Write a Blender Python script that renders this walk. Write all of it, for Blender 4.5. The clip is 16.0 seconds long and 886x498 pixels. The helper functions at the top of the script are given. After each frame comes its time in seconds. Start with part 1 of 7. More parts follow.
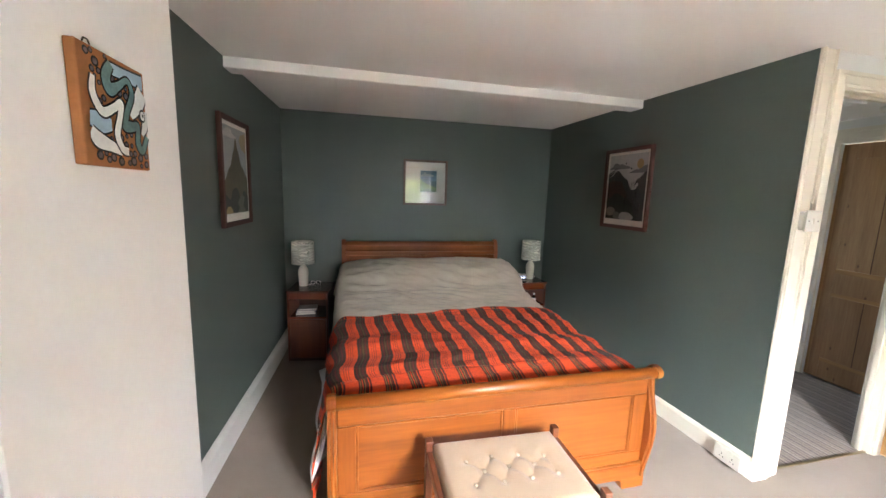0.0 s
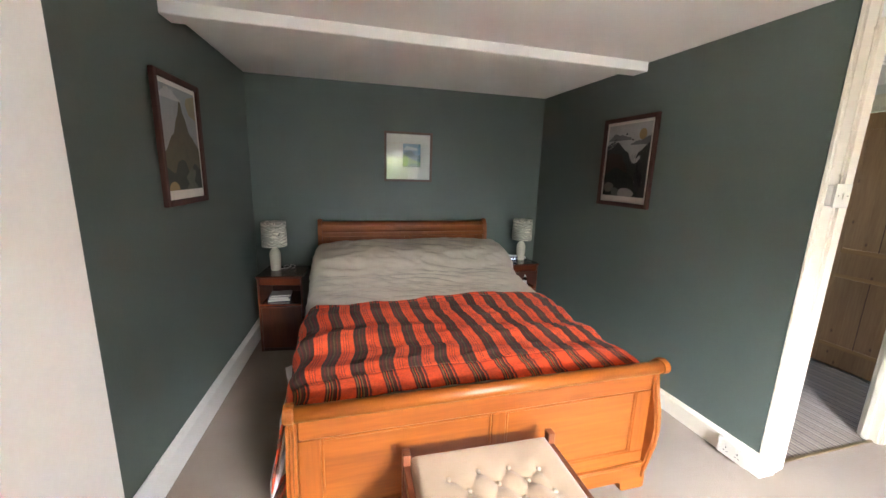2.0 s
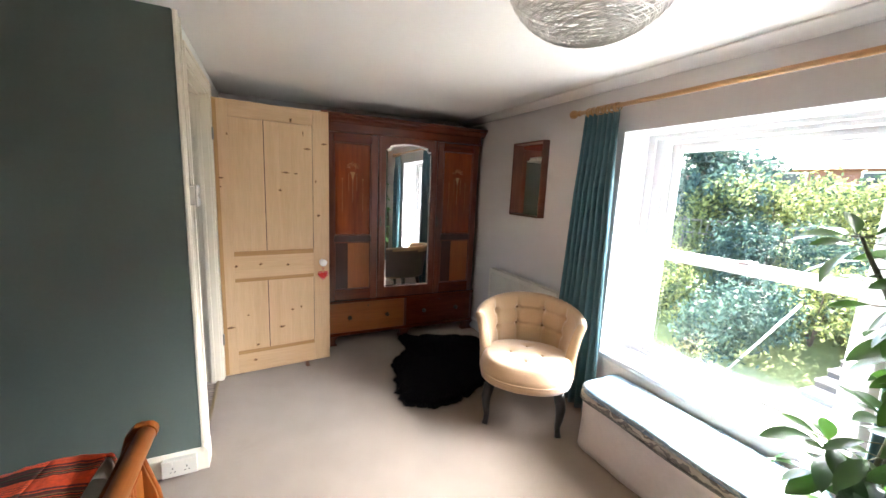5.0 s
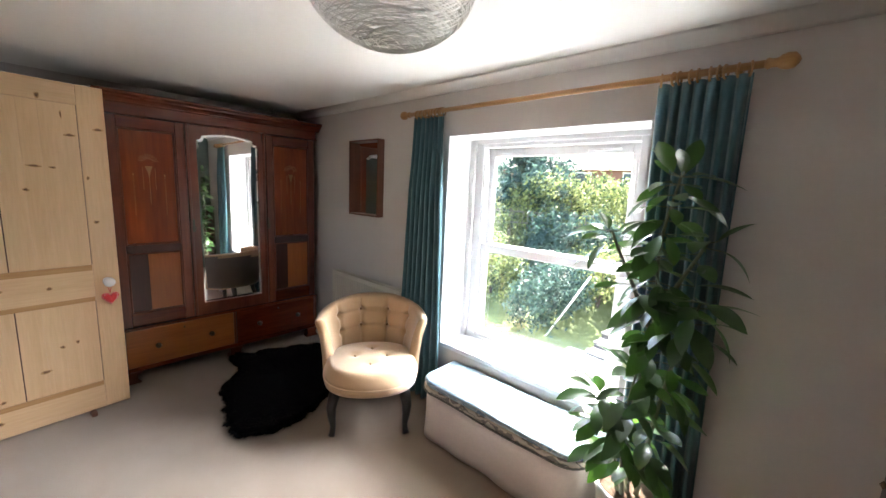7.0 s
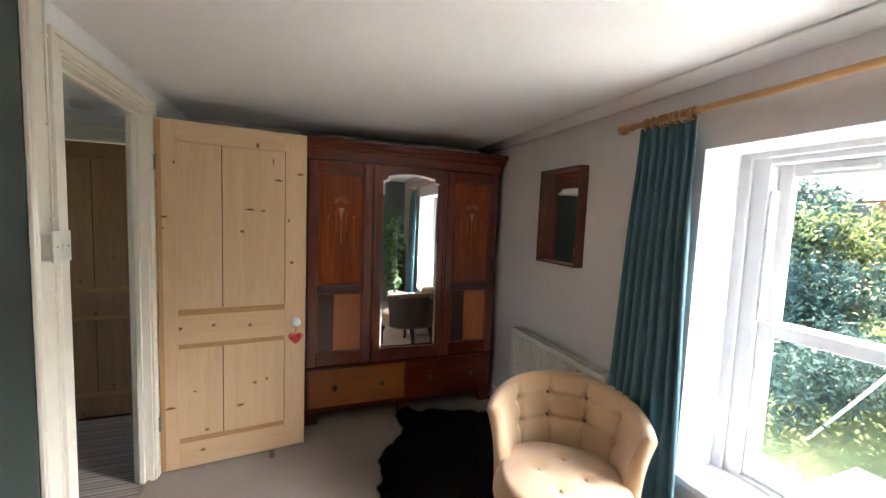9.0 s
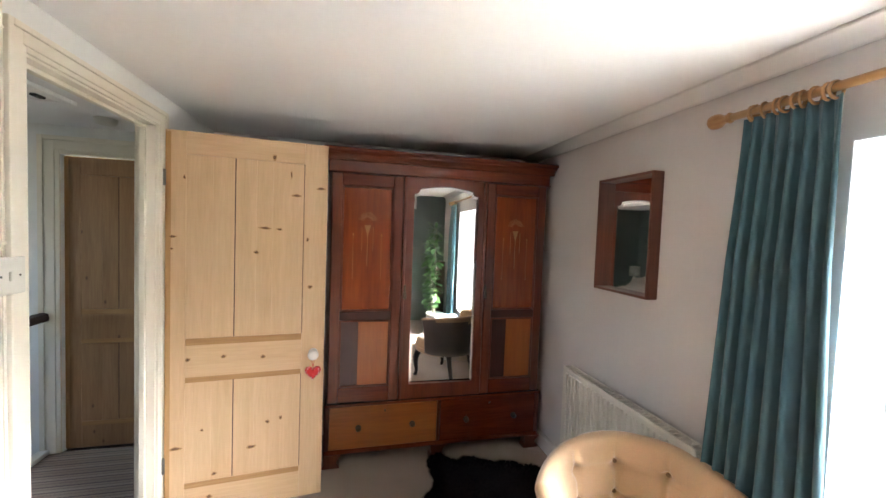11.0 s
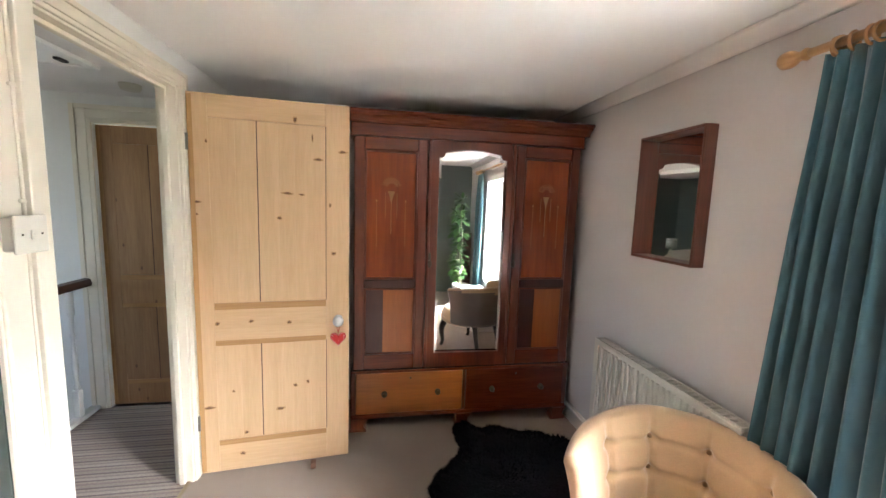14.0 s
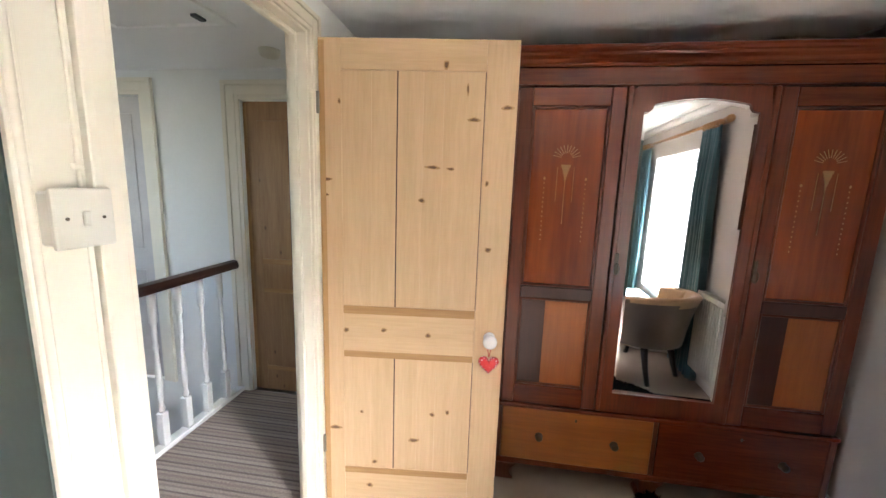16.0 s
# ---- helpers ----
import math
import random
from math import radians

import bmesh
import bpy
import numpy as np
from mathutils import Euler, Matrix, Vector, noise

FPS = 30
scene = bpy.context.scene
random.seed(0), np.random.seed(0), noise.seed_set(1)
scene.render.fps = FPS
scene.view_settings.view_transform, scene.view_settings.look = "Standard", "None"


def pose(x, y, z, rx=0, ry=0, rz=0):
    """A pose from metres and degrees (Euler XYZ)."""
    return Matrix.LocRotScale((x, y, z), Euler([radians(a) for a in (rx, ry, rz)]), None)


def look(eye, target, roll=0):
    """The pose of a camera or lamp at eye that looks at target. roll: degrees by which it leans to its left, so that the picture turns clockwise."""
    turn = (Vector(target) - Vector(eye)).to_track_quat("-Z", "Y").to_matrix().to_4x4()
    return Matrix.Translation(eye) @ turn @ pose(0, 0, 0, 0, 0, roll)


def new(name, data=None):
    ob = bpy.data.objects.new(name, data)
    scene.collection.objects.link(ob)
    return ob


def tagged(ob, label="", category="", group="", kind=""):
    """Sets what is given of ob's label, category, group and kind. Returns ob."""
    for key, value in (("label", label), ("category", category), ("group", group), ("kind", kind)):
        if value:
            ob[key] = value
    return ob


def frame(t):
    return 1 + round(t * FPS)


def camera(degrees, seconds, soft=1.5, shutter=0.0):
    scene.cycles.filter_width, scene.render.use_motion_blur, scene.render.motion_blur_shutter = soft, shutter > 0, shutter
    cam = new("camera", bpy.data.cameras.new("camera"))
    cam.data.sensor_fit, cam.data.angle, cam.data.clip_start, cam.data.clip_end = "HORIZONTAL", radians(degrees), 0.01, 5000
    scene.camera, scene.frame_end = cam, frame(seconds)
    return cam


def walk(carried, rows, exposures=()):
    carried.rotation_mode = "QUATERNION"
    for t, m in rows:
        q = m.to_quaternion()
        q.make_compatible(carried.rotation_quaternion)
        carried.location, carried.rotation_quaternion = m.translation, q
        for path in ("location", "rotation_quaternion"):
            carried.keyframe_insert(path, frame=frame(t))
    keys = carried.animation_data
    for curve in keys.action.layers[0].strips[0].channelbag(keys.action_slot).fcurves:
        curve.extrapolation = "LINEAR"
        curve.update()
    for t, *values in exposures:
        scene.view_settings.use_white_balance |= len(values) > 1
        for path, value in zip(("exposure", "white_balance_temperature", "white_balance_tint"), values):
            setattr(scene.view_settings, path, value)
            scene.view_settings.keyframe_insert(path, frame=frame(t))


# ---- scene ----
cam = camera(99.8, 16.0)
PATH = [
    (0, (0.293, 0.324, 1.45), (0.761, 2.246, 1.156), 1.8),
    (0.5, (0.287, 0.328, 1.446), (0.796, 2.237, 1.134), 1.8),
    (1, (0.302, 0.335, 1.445), (0.818, 2.24, 1.125), 1.8),
    (1.5, (0.343, 0.374, 1.44), (0.853, 2.277, 1.096), 1.8),
    (2, (0.391, 0.551, 1.424), (0.91, 2.44, 1.021), 1.7),
    (2.5, (0.43, 0.838, 1.442), (1.121, 2.674, 1.053), 1.9),
    (3, (0.518, 1.089, 1.418), (1.635, 2.717, 1.104), 2.0),
    (3.5, (0.491, 1.288, 1.401), (2.125, 2.412, 1.142), 2.2),
    (4, (0.397, 1.426, 1.417), (2.357, 1.557, 1.043), 2.3),
    (4.5, (0.357, 1.418, 1.449), (2.27, 0.968, 1.078), 2.5),
    (5, (0.308, 1.338, 1.461), (2.092, 0.494, 1.137), 2.5),
    (5.2, (0.29, 1.319, 1.47), (1.985, 0.305, 1.158), 2.7),
    (7.3, (0.303, 1.203, 1.499), (1.63, -0.26, 1.182), 2.7),
    (7.5, (0.35, 1.182, 1.49), (1.783, -0.18, 1.189), 2.6),
    (8, (0.485, 1.077, 1.507), (2.2, 0.072, 1.287), 2.5),
    (8.5, (0.656, 0.979, 1.492), (2.498, 0.225, 1.293), 2.4),
    (9, (0.878, 0.915, 1.509), (2.744, 0.214, 1.351), 2.3),
    (9.5, (1.076, 0.828, 1.521), (2.976, 0.209, 1.423), 2.2),
    (9.7, (1.095, 0.805, 1.526), (3.035, 0.262, 1.463), 2.5),
    (12, (1.234, 0.759, 1.532), (3.178, 0.297, 1.433), 2.0),
    (12.5, (1.234, 0.768, 1.521), (3.176, 0.311, 1.394), 1.9),
    (13, (1.241, 0.768, 1.507), (3.184, 0.327, 1.331), 2.0),
    (13.5, (1.254, 0.757, 1.498), (3.199, 0.344, 1.283), 1.8),
    (14, (1.269, 0.737, 1.485), (3.227, 0.399, 1.253), 1.9),
    (14.5, (1.292, 0.744, 1.458), (3.26, 0.502, 1.194), 1.9),
    (15, (1.396, 0.774, 1.447), (3.366, 0.684, 1.117), 1.8),
    (15.5, (1.626, 0.869, 1.47), (3.6, 0.952, 1.157), 1.7),
    (16, (1.878, 0.951, 1.445), (3.831, 1.23, 1.12), 1.9),
]
EXPOSURES = [(0, 4.65), (1.0, 4.55), (3, 5.0), (4.0, 5.0), (4.5, 4.75), (5, 4.2), (7.5, 3.75), (8.5, 3.6), (9.5, 4.1), (12, 4.6), (14.5, 4.75), (15.3, 4.8), (16, 4.75)]
walk(cam, [(t, look(eye, target, roll)) for t, eye, target, roll in PATH], EXPOSURES)

# ---- light ----
world = bpy.data.worlds.new("world")
scene.world = world
world.use_nodes = True
wn = world.node_tree
sky = wn.nodes.new("ShaderNodeTexSky")
sky.sky_type, sky.sun_disc = "NISHITA", False
SUN_EL, SUN_AZ = radians(52), radians(140)  # azimuth from +y towards +x
sky.sun_elevation, sky.sun_rotation = SUN_EL, SUN_AZ
wn.links.new(sky.outputs[0], wn.nodes["Background"].inputs[0])
wn.nodes["Background"].inputs[1].default_value = 0.10
sun = new("sun", bpy.data.lights.new("sun", "SUN"))
sun.data.energy, sun.data.angle, sun.data.color = 3.4, radians(0.5), (1.0, 0.94, 0.86)
to_sun = Vector((math.sin(SUN_AZ) * math.cos(SUN_EL), math.cos(SUN_AZ) * math.cos(SUN_EL), math.sin(SUN_EL)))
sun.matrix_world = look(to_sun * 20, (0, 0, 0))
day = new("sky_daylight", bpy.data.lights.new("sky_daylight", "AREA"))
day.data.shape, day.data.size, day.data.size_y, day.data.energy, day.data.color = "RECTANGLE", 9.0, 3.2, 490.0, (0.885, 0.92, 1.0)
day.matrix_world = look((0.6, -6.5, 4.6), (1.4, 0.2, 1.2))
# added lamp in an unseen, invented opening, to brighten the landing
hall = new("landing_daylight", bpy.data.lights.new("landing_daylight", "AREA"))
hall.data.shape, hall.data.size, hall.data.size_y, hall.data.energy, hall.data.color = "RECTANGLE", 0.65, 1.0, 0.11, (1.0, 0.95, 0.90)
hall.matrix_world = look((2.85, 4.66, 1.45), (3.3, 3.0, 1.0))
scene.view_settings.exposure = 2.6


# ---- materials ----
def mat(name, color, rough=0.6, metal=0.0, vary=0.12, scale=6.0, bump=0.0, fine=120.0, coat=0.0, sheen=0.0, stretch=(1, 1, 1)):
    """A surface with a coarse and a fine variation of its colour, and a fine relief."""
    m = bpy.data.materials.new(name)
    m.use_nodes = True
    nt = m.node_tree
    b = nt.nodes["Principled BSDF"]
    tc = nt.nodes.new("ShaderNodeTexCoord")
    mp = nt.nodes.new("ShaderNodeMapping")
    mp.inputs["Scale"].default_value = stretch
    nt.links.new(tc.outputs["Object"], mp.inputs[0])
    n1, n2 = nt.nodes.new("ShaderNodeTexNoise"), nt.nodes.new("ShaderNodeTexNoise")
    n1.inputs["Scale"].default_value, n1.inputs["Detail"].default_value = scale, 4
    n2.inputs["Scale"].default_value, n2.inputs["Detail"].default_value = fine, 3
    nt.links.new(mp.outputs[0], n1.inputs["Vector"]), nt.links.new(mp.outputs[0], n2.inputs["Vector"])
    mx = nt.nodes.new("ShaderNodeMix")
    mx.data_type = "FLOAT"
    mx.inputs[0].default_value = 0.4
    nt.links.new(n1.outputs[0], mx.inputs[2]), nt.links.new(n2.outputs[0], mx.inputs[3])
    ramp = nt.nodes.new("ShaderNodeValToRGB")
    lo, hi = [max(0, c * (1 - vary)) for c in color], [min(1, c * (1 + vary)) for c in color]
    ramp.color_ramp.elements[0].position, ramp.color_ramp.elements[0].color = 0.3, (*lo, 1)
    ramp.color_ramp.elements[1].position, ramp.color_ramp.elements[1].color = 0.7, (*hi, 1)
    nt.links.new(mx.outputs[0], ramp.inputs[0])
    nt.links.new(ramp.outputs[0], b.inputs["Base Color"])
    b.inputs["Roughness"].default_value, b.inputs["Metallic"].default_value = rough, metal
    b.inputs["Coat Weight"].default_value, b.inputs["Sheen Weight"].default_value = coat, sheen
    if bump:
        bp = nt.nodes.new("ShaderNodeBump")
        bp.inputs["Strength"].default_value, bp.inputs["Distance"].default_value = bump, 0.004
        nt.links.new(n2.outputs[0], bp.inputs["Height"])
        nt.links.new(bp.outputs[0], b.inputs["Normal"])
    return m


def wood(name, dark, light, rough=0.35, axis=2, grain=7.0, coat=0.2, knots=0.0, knot_color=(0.12, 0.05, 0.02), bump=0.15):
    """Wood whose grain runs along the object's axis, with knots where asked for."""
    m = bpy.data.materials.new(name)
    m.use_nodes = True
    nt = m.node_tree
    b = nt.nodes["Principled BSDF"]
    tc = nt.nodes.new("ShaderNodeTexCoord")
    info = nt.nodes.new("ShaderNodeObjectInfo")
    add = nt.nodes.new("ShaderNodeVectorMath")
    add.operation = "MULTIPLY_ADD"
    nt.links.new(info.outputs["Random"], add.inputs[0])
    add.inputs[1].default_value = (3.1, 5.7, 4.3)
    nt.links.new(tc.outputs["Object"], add.inputs[2])
    mp = nt.nodes.new("ShaderNodeMapping")
    s = [grain] * 3
    s[axis] = grain * 0.07
    mp.inputs["Scale"].default_value = s
    nt.links.new(add.outputs[0], mp.inputs[0])
    n1 = nt.nodes.new("ShaderNodeTexNoise")
    n1.inputs["Scale"].default_value, n1.inputs["Detail"].default_value, n1.inputs["Distortion"].default_value = 1.6, 6, 0.6
    n2 = nt.nodes.new("ShaderNodeTexNoise")
    n2.inputs["Scale"].default_value, n2.inputs["Detail"].default_value = 12.0, 4
    for n in (n1, n2):
        nt.links.new(mp.outputs[0], n.inputs["Vector"])
    mx = nt.nodes.new("ShaderNodeMix")
    mx.data_type = "FLOAT"
    mx.inputs[0].default_value = 0.45
    nt.links.new(n1.outputs[0], mx.inputs[2]), nt.links.new(n2.outputs[0], mx.inputs[3])
    ramp = nt.nodes.new("ShaderNodeValToRGB")
    ramp.color_ramp.elements[0].position, ramp.color_ramp.elements[0].color = 0.33, (*dark, 1)
    ramp.color_ramp.elements[1].position, ramp.color_ramp.elements[1].color = 0.66, (*light, 1)
    nt.links.new(mx.outputs[0], ramp.inputs[0])
    out = ramp.outputs[0]
    if knots:
        km = nt.nodes.new("ShaderNodeMapping")
        s = [1.0] * 3
        s[axis] = 0.55
        km.inputs["Scale"].default_value = s
        nt.links.new(add.outputs[0], km.inputs[0])
        v = nt.nodes.new("ShaderNodeTexVoronoi")
        v.voronoi_dimensions = "2D"
        v.inputs["Scale"].default_value = knots
        ks, kc = nt.nodes.new("ShaderNodeSeparateXYZ"), nt.nodes.new("ShaderNodeCombineXYZ")
        nt.links.new(km.outputs[0], ks.inputs[0]), nt.links.new(ks.outputs["X"], kc.inputs[0]), nt.links.new(ks.outputs["Z"], kc.inputs[1])
        nt.links.new(kc.outputs[0], v.inputs["Vector"])
        r = nt.nodes.new("ShaderNodeValToRGB")
        r.color_ramp.elements[0].position, r.color_ramp.elements[0].color = 0.012, (0.8, 0.75, 0.75, 1)
        r.color_ramp.elements[1].position, r.color_ramp.elements[1].color = 0.05, (0, 0, 0, 1)
        nt.links.new(v.outputs["Distance"], r.inputs[0])
        km2 = nt.nodes.new("ShaderNodeMix")
        km2.data_type = "RGBA"
        nt.links.new(r.outputs[0], km2.inputs[0]), nt.links.new(out, km2.inputs[6])
        km2.inputs[7].default_value = (*knot_color, 1)
        out = km2.outputs[2]
    nt.links.new(out, b.inputs["Base Color"])
    b.inputs["Roughness"].default_value, b.inputs["Coat Weight"].default_value = rough, coat
    b.inputs["Coat Roughness"].default_value = 0.2
    bp = nt.nodes.new("ShaderNodeBump")
    bp.inputs["Strength"].default_value, bp.inputs["Distance"].default_value = bump, 0.002
    nt.links.new(n2.outputs[0], bp.inputs["Height"])
    nt.links.new(bp.outputs[0], b.inputs["Normal"])
    return m


M_WHITE = mat("white_paint", (0.82, 0.80, 0.755), 0.75, vary=0.03, scale=2.0, bump=0.12, fine=60)
M_CEIL = mat("ceiling_paint", (0.86, 0.84, 0.81), 0.8, vary=0.02, scale=1.5, bump=0.1, fine=40)
M_GREEN = mat("green_paint", (0.100, 0.126, 0.108), 0.5, vary=0.05, scale=2.5, bump=0.1, fine=70)
M_GREY = mat("warm_grey_paint", (0.58, 0.54, 0.52), 0.7, vary=0.03, scale=2.0, bump=0.15, fine=50)
M_TRIM = mat("cream_gloss", (0.80, 0.73, 0.60), 0.6, vary=0.015, scale=2.0, fine=8)
M_SKIRT = mat("white_gloss", (0.72, 0.70, 0.66), 0.4, vary=0.04, scale=5.0)
M_UPVC = mat("window_white", (0.64, 0.64, 0.65), 0.3, vary=0.01)
M_CARPET = mat("beige_carpet", (0.275, 0.205, 0.152), 0.95, vary=0.12, scale=5.0, bump=0.9, fine=260, sheen=0.3)
M_PINE = wood("stripped_pine", (0.61, 0.395, 0.215), (0.71, 0.485, 0.285), 0.45, grain=9, coat=0.1, knot_color=(0.13, 0.05, 0.02))
M_PINEX = wood("stripped_pine_rail", (0.61, 0.395, 0.215), (0.71, 0.485, 0.285), 0.45, axis=0, grain=9, coat=0.1, knot_color=(0.13, 0.05, 0.02))
M_MAHOG = wood("mahogany", (0.085, 0.016, 0.006), (0.17, 0.036, 0.011), 0.28, grain=8, coat=0.4)
M_MAHOGX = wood("mahogany_rail", (0.085, 0.016, 0.006), (0.17, 0.036, 0.011), 0.28, axis=1, grain=8, coat=0.4)
M_CHERRY = wood("cherry_stain", (0.20, 0.046, 0.005), (0.33, 0.088, 0.010), 0.38, axis=0, grain=5, coat=0.2)
M_CHERRYZ = wood("cherry_stain_upright", (0.20, 0.046, 0.005), (0.33, 0.088, 0.010), 0.38, axis=2, grain=5, coat=0.2)
M_FRAME = wood("dark_frame", (0.045, 0.012, 0.008), (0.085, 0.024, 0.015), 0.6, grain=10, coat=0.0)
M_MATTR = mat("linen_taupe", (0.50, 0.435, 0.35), 0.85, vary=0.08, scale=7, bump=0.3, fine=200, sheen=0.2)
M_VELVET = mat("tan_velvet", (0.55, 0.36, 0.20), 0.8, vary=0.08, scale=9, bump=0.2, fine=200, sheen=0.6)
M_TEAL = mat("teal_cloth", (0.046, 0.116, 0.142), 0.85, vary=0.08, scale=8, bump=0.4, fine=350, sheen=0.3)
M_BLACKLEG = mat("black_lacquer", (0.02, 0.017, 0.016), 0.3)
M_RUG = mat("black_sheepskin", (0.004, 0.004, 0.005), 1.0, vary=0.3, scale=20, bump=1.0, fine=90)
M_RUG.node_tree.nodes["Principled BSDF"].inputs["Specular IOR Level"].default_value = 0.12
M_GLASSM = mat("mirror_silver", (0.9, 0.9, 0.9), 0.02, metal=1.0, vary=0.0)


# ---- mesh helpers ----
def part(name, bm, material, parent=None, label="", smooth=False, kind=""):
    me = bpy.data.meshes.new(name)
    bmesh.ops.recalc_face_normals(bm, faces=bm.faces)
    if smooth:
        for fc in bm.faces:
            fc.smooth = True
    bm.to_mesh(me)
    bm.free()
    me.materials.append(material)
    ob = new(name, me)
    ob.parent = parent
    return tagged(ob, label, kind=kind)


def box(bm, x0, x1, y0, y1, z0, z1, bevel=0.0, seg=1):
    vs = [bm.verts.new((x, y, z)) for x in (x0, x1) for y in (y0, y1) for z in (z0, z1)]
    fs = [bm.faces.new([vs[i] for i in q]) for q in ((0, 1, 3, 2), (4, 6, 7, 5), (0, 4, 5, 1), (2, 3, 7, 6), (0, 2, 6, 4), (1, 5, 7, 3))]
    if bevel:
        es = list({e for fc in fs for e in fc.edges})
        bmesh.ops.bevel(bm, geom=es, offset=bevel, segments=seg, affect="EDGES", profile=0.5)
    return bm


def boxes(*rows, bevel=0.0, seg=1):
    bm = bmesh.new()
    for r in rows:
        box(bm, *r, bevel=bevel, seg=seg)
    return bm


def extrude(pts, axis, a, b, bevel=0.0, seg=2):
    """A closed outline of (u, v), extruded along an axis from a to b."""
    bm = bmesh.new()
    order = {0: lambda u, v, w: (w, u, v), 1: lambda u, v, w: (u, w, v), 2: lambda u, v, w: (u, v, w)}[axis]
    lo = [bm.verts.new(order(u, v, a)) for u, v in pts]
    hi = [bm.verts.new(order(u, v, b)) for u, v in pts]
    f0, f1 = bm.faces.new(lo), bm.faces.new(hi[::-1])
    for i in range(len(pts)):
        j = (i + 1) % len(pts)
        bm.faces.new((lo[i], hi[i], hi[j], lo[j]))
    if bevel:
        bmesh.ops.bevel(bm, geom=list({e for fc in (f0, f1) for e in fc.edges}), offset=bevel, segments=seg, affect="EDGES")
    return bm


def lathe(profile, n=24, cx=0.0, cy=0.0, bm=None):
    """A turned body from rows of (radius, height)."""
    bm = bm or bmesh.new()
    rings = []
    for r, z in profile:
        rings.append([bm.verts.new((cx + max(r, 1e-4) * math.cos(2 * math.pi * i / n), cy + max(r, 1e-4) * math.sin(2 * math.pi * i / n), z)) for i in range(n)])
    for p, q in zip(rings, rings[1:]):
        for i in range(n):
            j = (i + 1) % n
            bm.faces.new((p[i], p[j], q[j], q[i]))
    bm.faces.new(rings[0][::-1]), bm.faces.new(rings[-1])
    return bm


def tube(points, radius, n=8, bm=None, closed=False):
    """A round tube through the points; radius may be a list."""
    bm = bm or bmesh.new()
    pts = [Vector(p) for p in points]
    rings = []
    side = None
    for k, p in enumerate(pts):
        a = pts[k - 1] if (k or closed) else p
        c = pts[(k + 1) % len(pts)] if (k + 1 < len(pts) or closed) else p
        d = (c - a).normalized()
        if side is None:
            side = d.cross(Vector((0, 0, 1)))
            if side.length < 0.3:
                side = d.cross(Vector((0, 1, 0)))
        else:
            side = side - d * side.dot(d)
        side.normalize()
        up = side.cross(d)
        r = radius[k] if isinstance(radius, (list, tuple)) else radius
        rings.append([bm.verts.new(p + (side * math.cos(2 * math.pi * i / n) + up * math.sin(2 * math.pi * i / n)) * r) for i in range(n)])
    pairs = list(zip(rings, rings[1:])) + ([(rings[-1], rings[0])] if closed else [])
    for p, q in pairs:
        for i in range(n):
            j = (i + 1) % n
            bm.faces.new((p[i], p[j], q[j], q[i]))
    if not closed:
        bm.faces.new(rings[0][::-1]), bm.faces.new(rings[-1])
    return bm


def thing(name, m, label, category, group=""):
    e = new(name)
    e.empty_display_size = 0.1
    e.matrix_world = m
    return tagged(e, label, category, group)


def structure(name, bm, material, label="", smooth=False):
    return part(name, bm, material, None, label, smooth, "structure")


# ---- large structure ----
H = 2.152                                             # ceiling height
XR, YB, YW, XE, YD = 2.31, 3.95, -0.62, 4.02, 1.68    # partition, back wall, window wall, east wall, door wall
WX0, WX1, WZ0, WZ1, GY = 0.78, 1.965, 0.44, 1.84, -0.95  # window opening and its glass plane
DX0, DX1, DZ = 2.505, 3.275, 2.008                     # doorway
TH = 0.08                                             # thickness of the door wall


def part_x(y):
    """The bedroom face of the partition, which runs a little out of true."""
    return 2.291 + 0.0225 * (YB - y)


XB = part_x(YD)
LX = 4.09                                             # landing's east wall

structure("floor", boxes((-0.6, XE + 0.1, YW - 0.4, YD + 0.02, -0.2, 0), (-0.6, XR + 0.05, YD + 0.02, YB + 0.1, -0.2, 0)), M_CARPET, "worn beige wool carpet over the bedroom floor")
structure("ceiling", boxes((-0.6, XE + 0.1, YW - 0.1, YD + 0.05, H, H + 0.15), (-0.6, XR + 0.06, YD + 0.05, 2.76, H, H + 0.15)), M_CEIL, "white painted plaster ceiling")
bm = extrude([(2.76, H - 0.008), (YB + 0.1, 2.138), (YB + 0.1, 2.3), (2.76, 2.31)], 0, -0.6, XR + 0.06)
structure("ceiling_bay", bm, M_CEIL, "slightly sloping white ceiling over the bed")
structure("beam", boxes((-0.42, XR, 2.70, 2.825, 2.094, H + 0.02), bevel=0.005), M_CEIL, "boxed white ceiling beam")
structure("wall_north", boxes((-0.6, XR + 0.1, YB, YB + 0.12, -0.1, 2.4)), M_GREEN, "dark green painted wall behind the bed")
bm = extrude([(-0.454, 1.6), (-0.318, YB), (-0.318, YB + 0.1), (-0.6, YB + 0.1), (-0.6, 1.6)], 2, -0.1, 2.4)
structure("wall_west_bay", bm, M_GREEN, "dark green painted wall beside the bed")
structure("wall_pier", boxes((-0.6, -0.21, 0.955, 1.622, -0.1, 2.4), bevel=0.004), M_WHITE, "white painted wall pier")
structure("wall_west", boxes((-0.6, -0.33, YW - 0.4, 0.955, -0.1, 2.4)), M_GREEN, "dark green painted wall")
structure("wall_east_bay", extrude([(XB, YD + 0.002), (part_x(YB + 0.1), YB + 0.1), (XR + 0.11, YB + 0.1), (XR + 0.11, YD + 0.002)], 2, -0.1, 2.4), M_GREEN, "dark green painted partition beside the door")
structure("wall_east", boxes((XE, XE + 0.06, YW - 0.4, YD, -0.1, 2.4)), M_GREY, "painted wall behind the wardrobe")
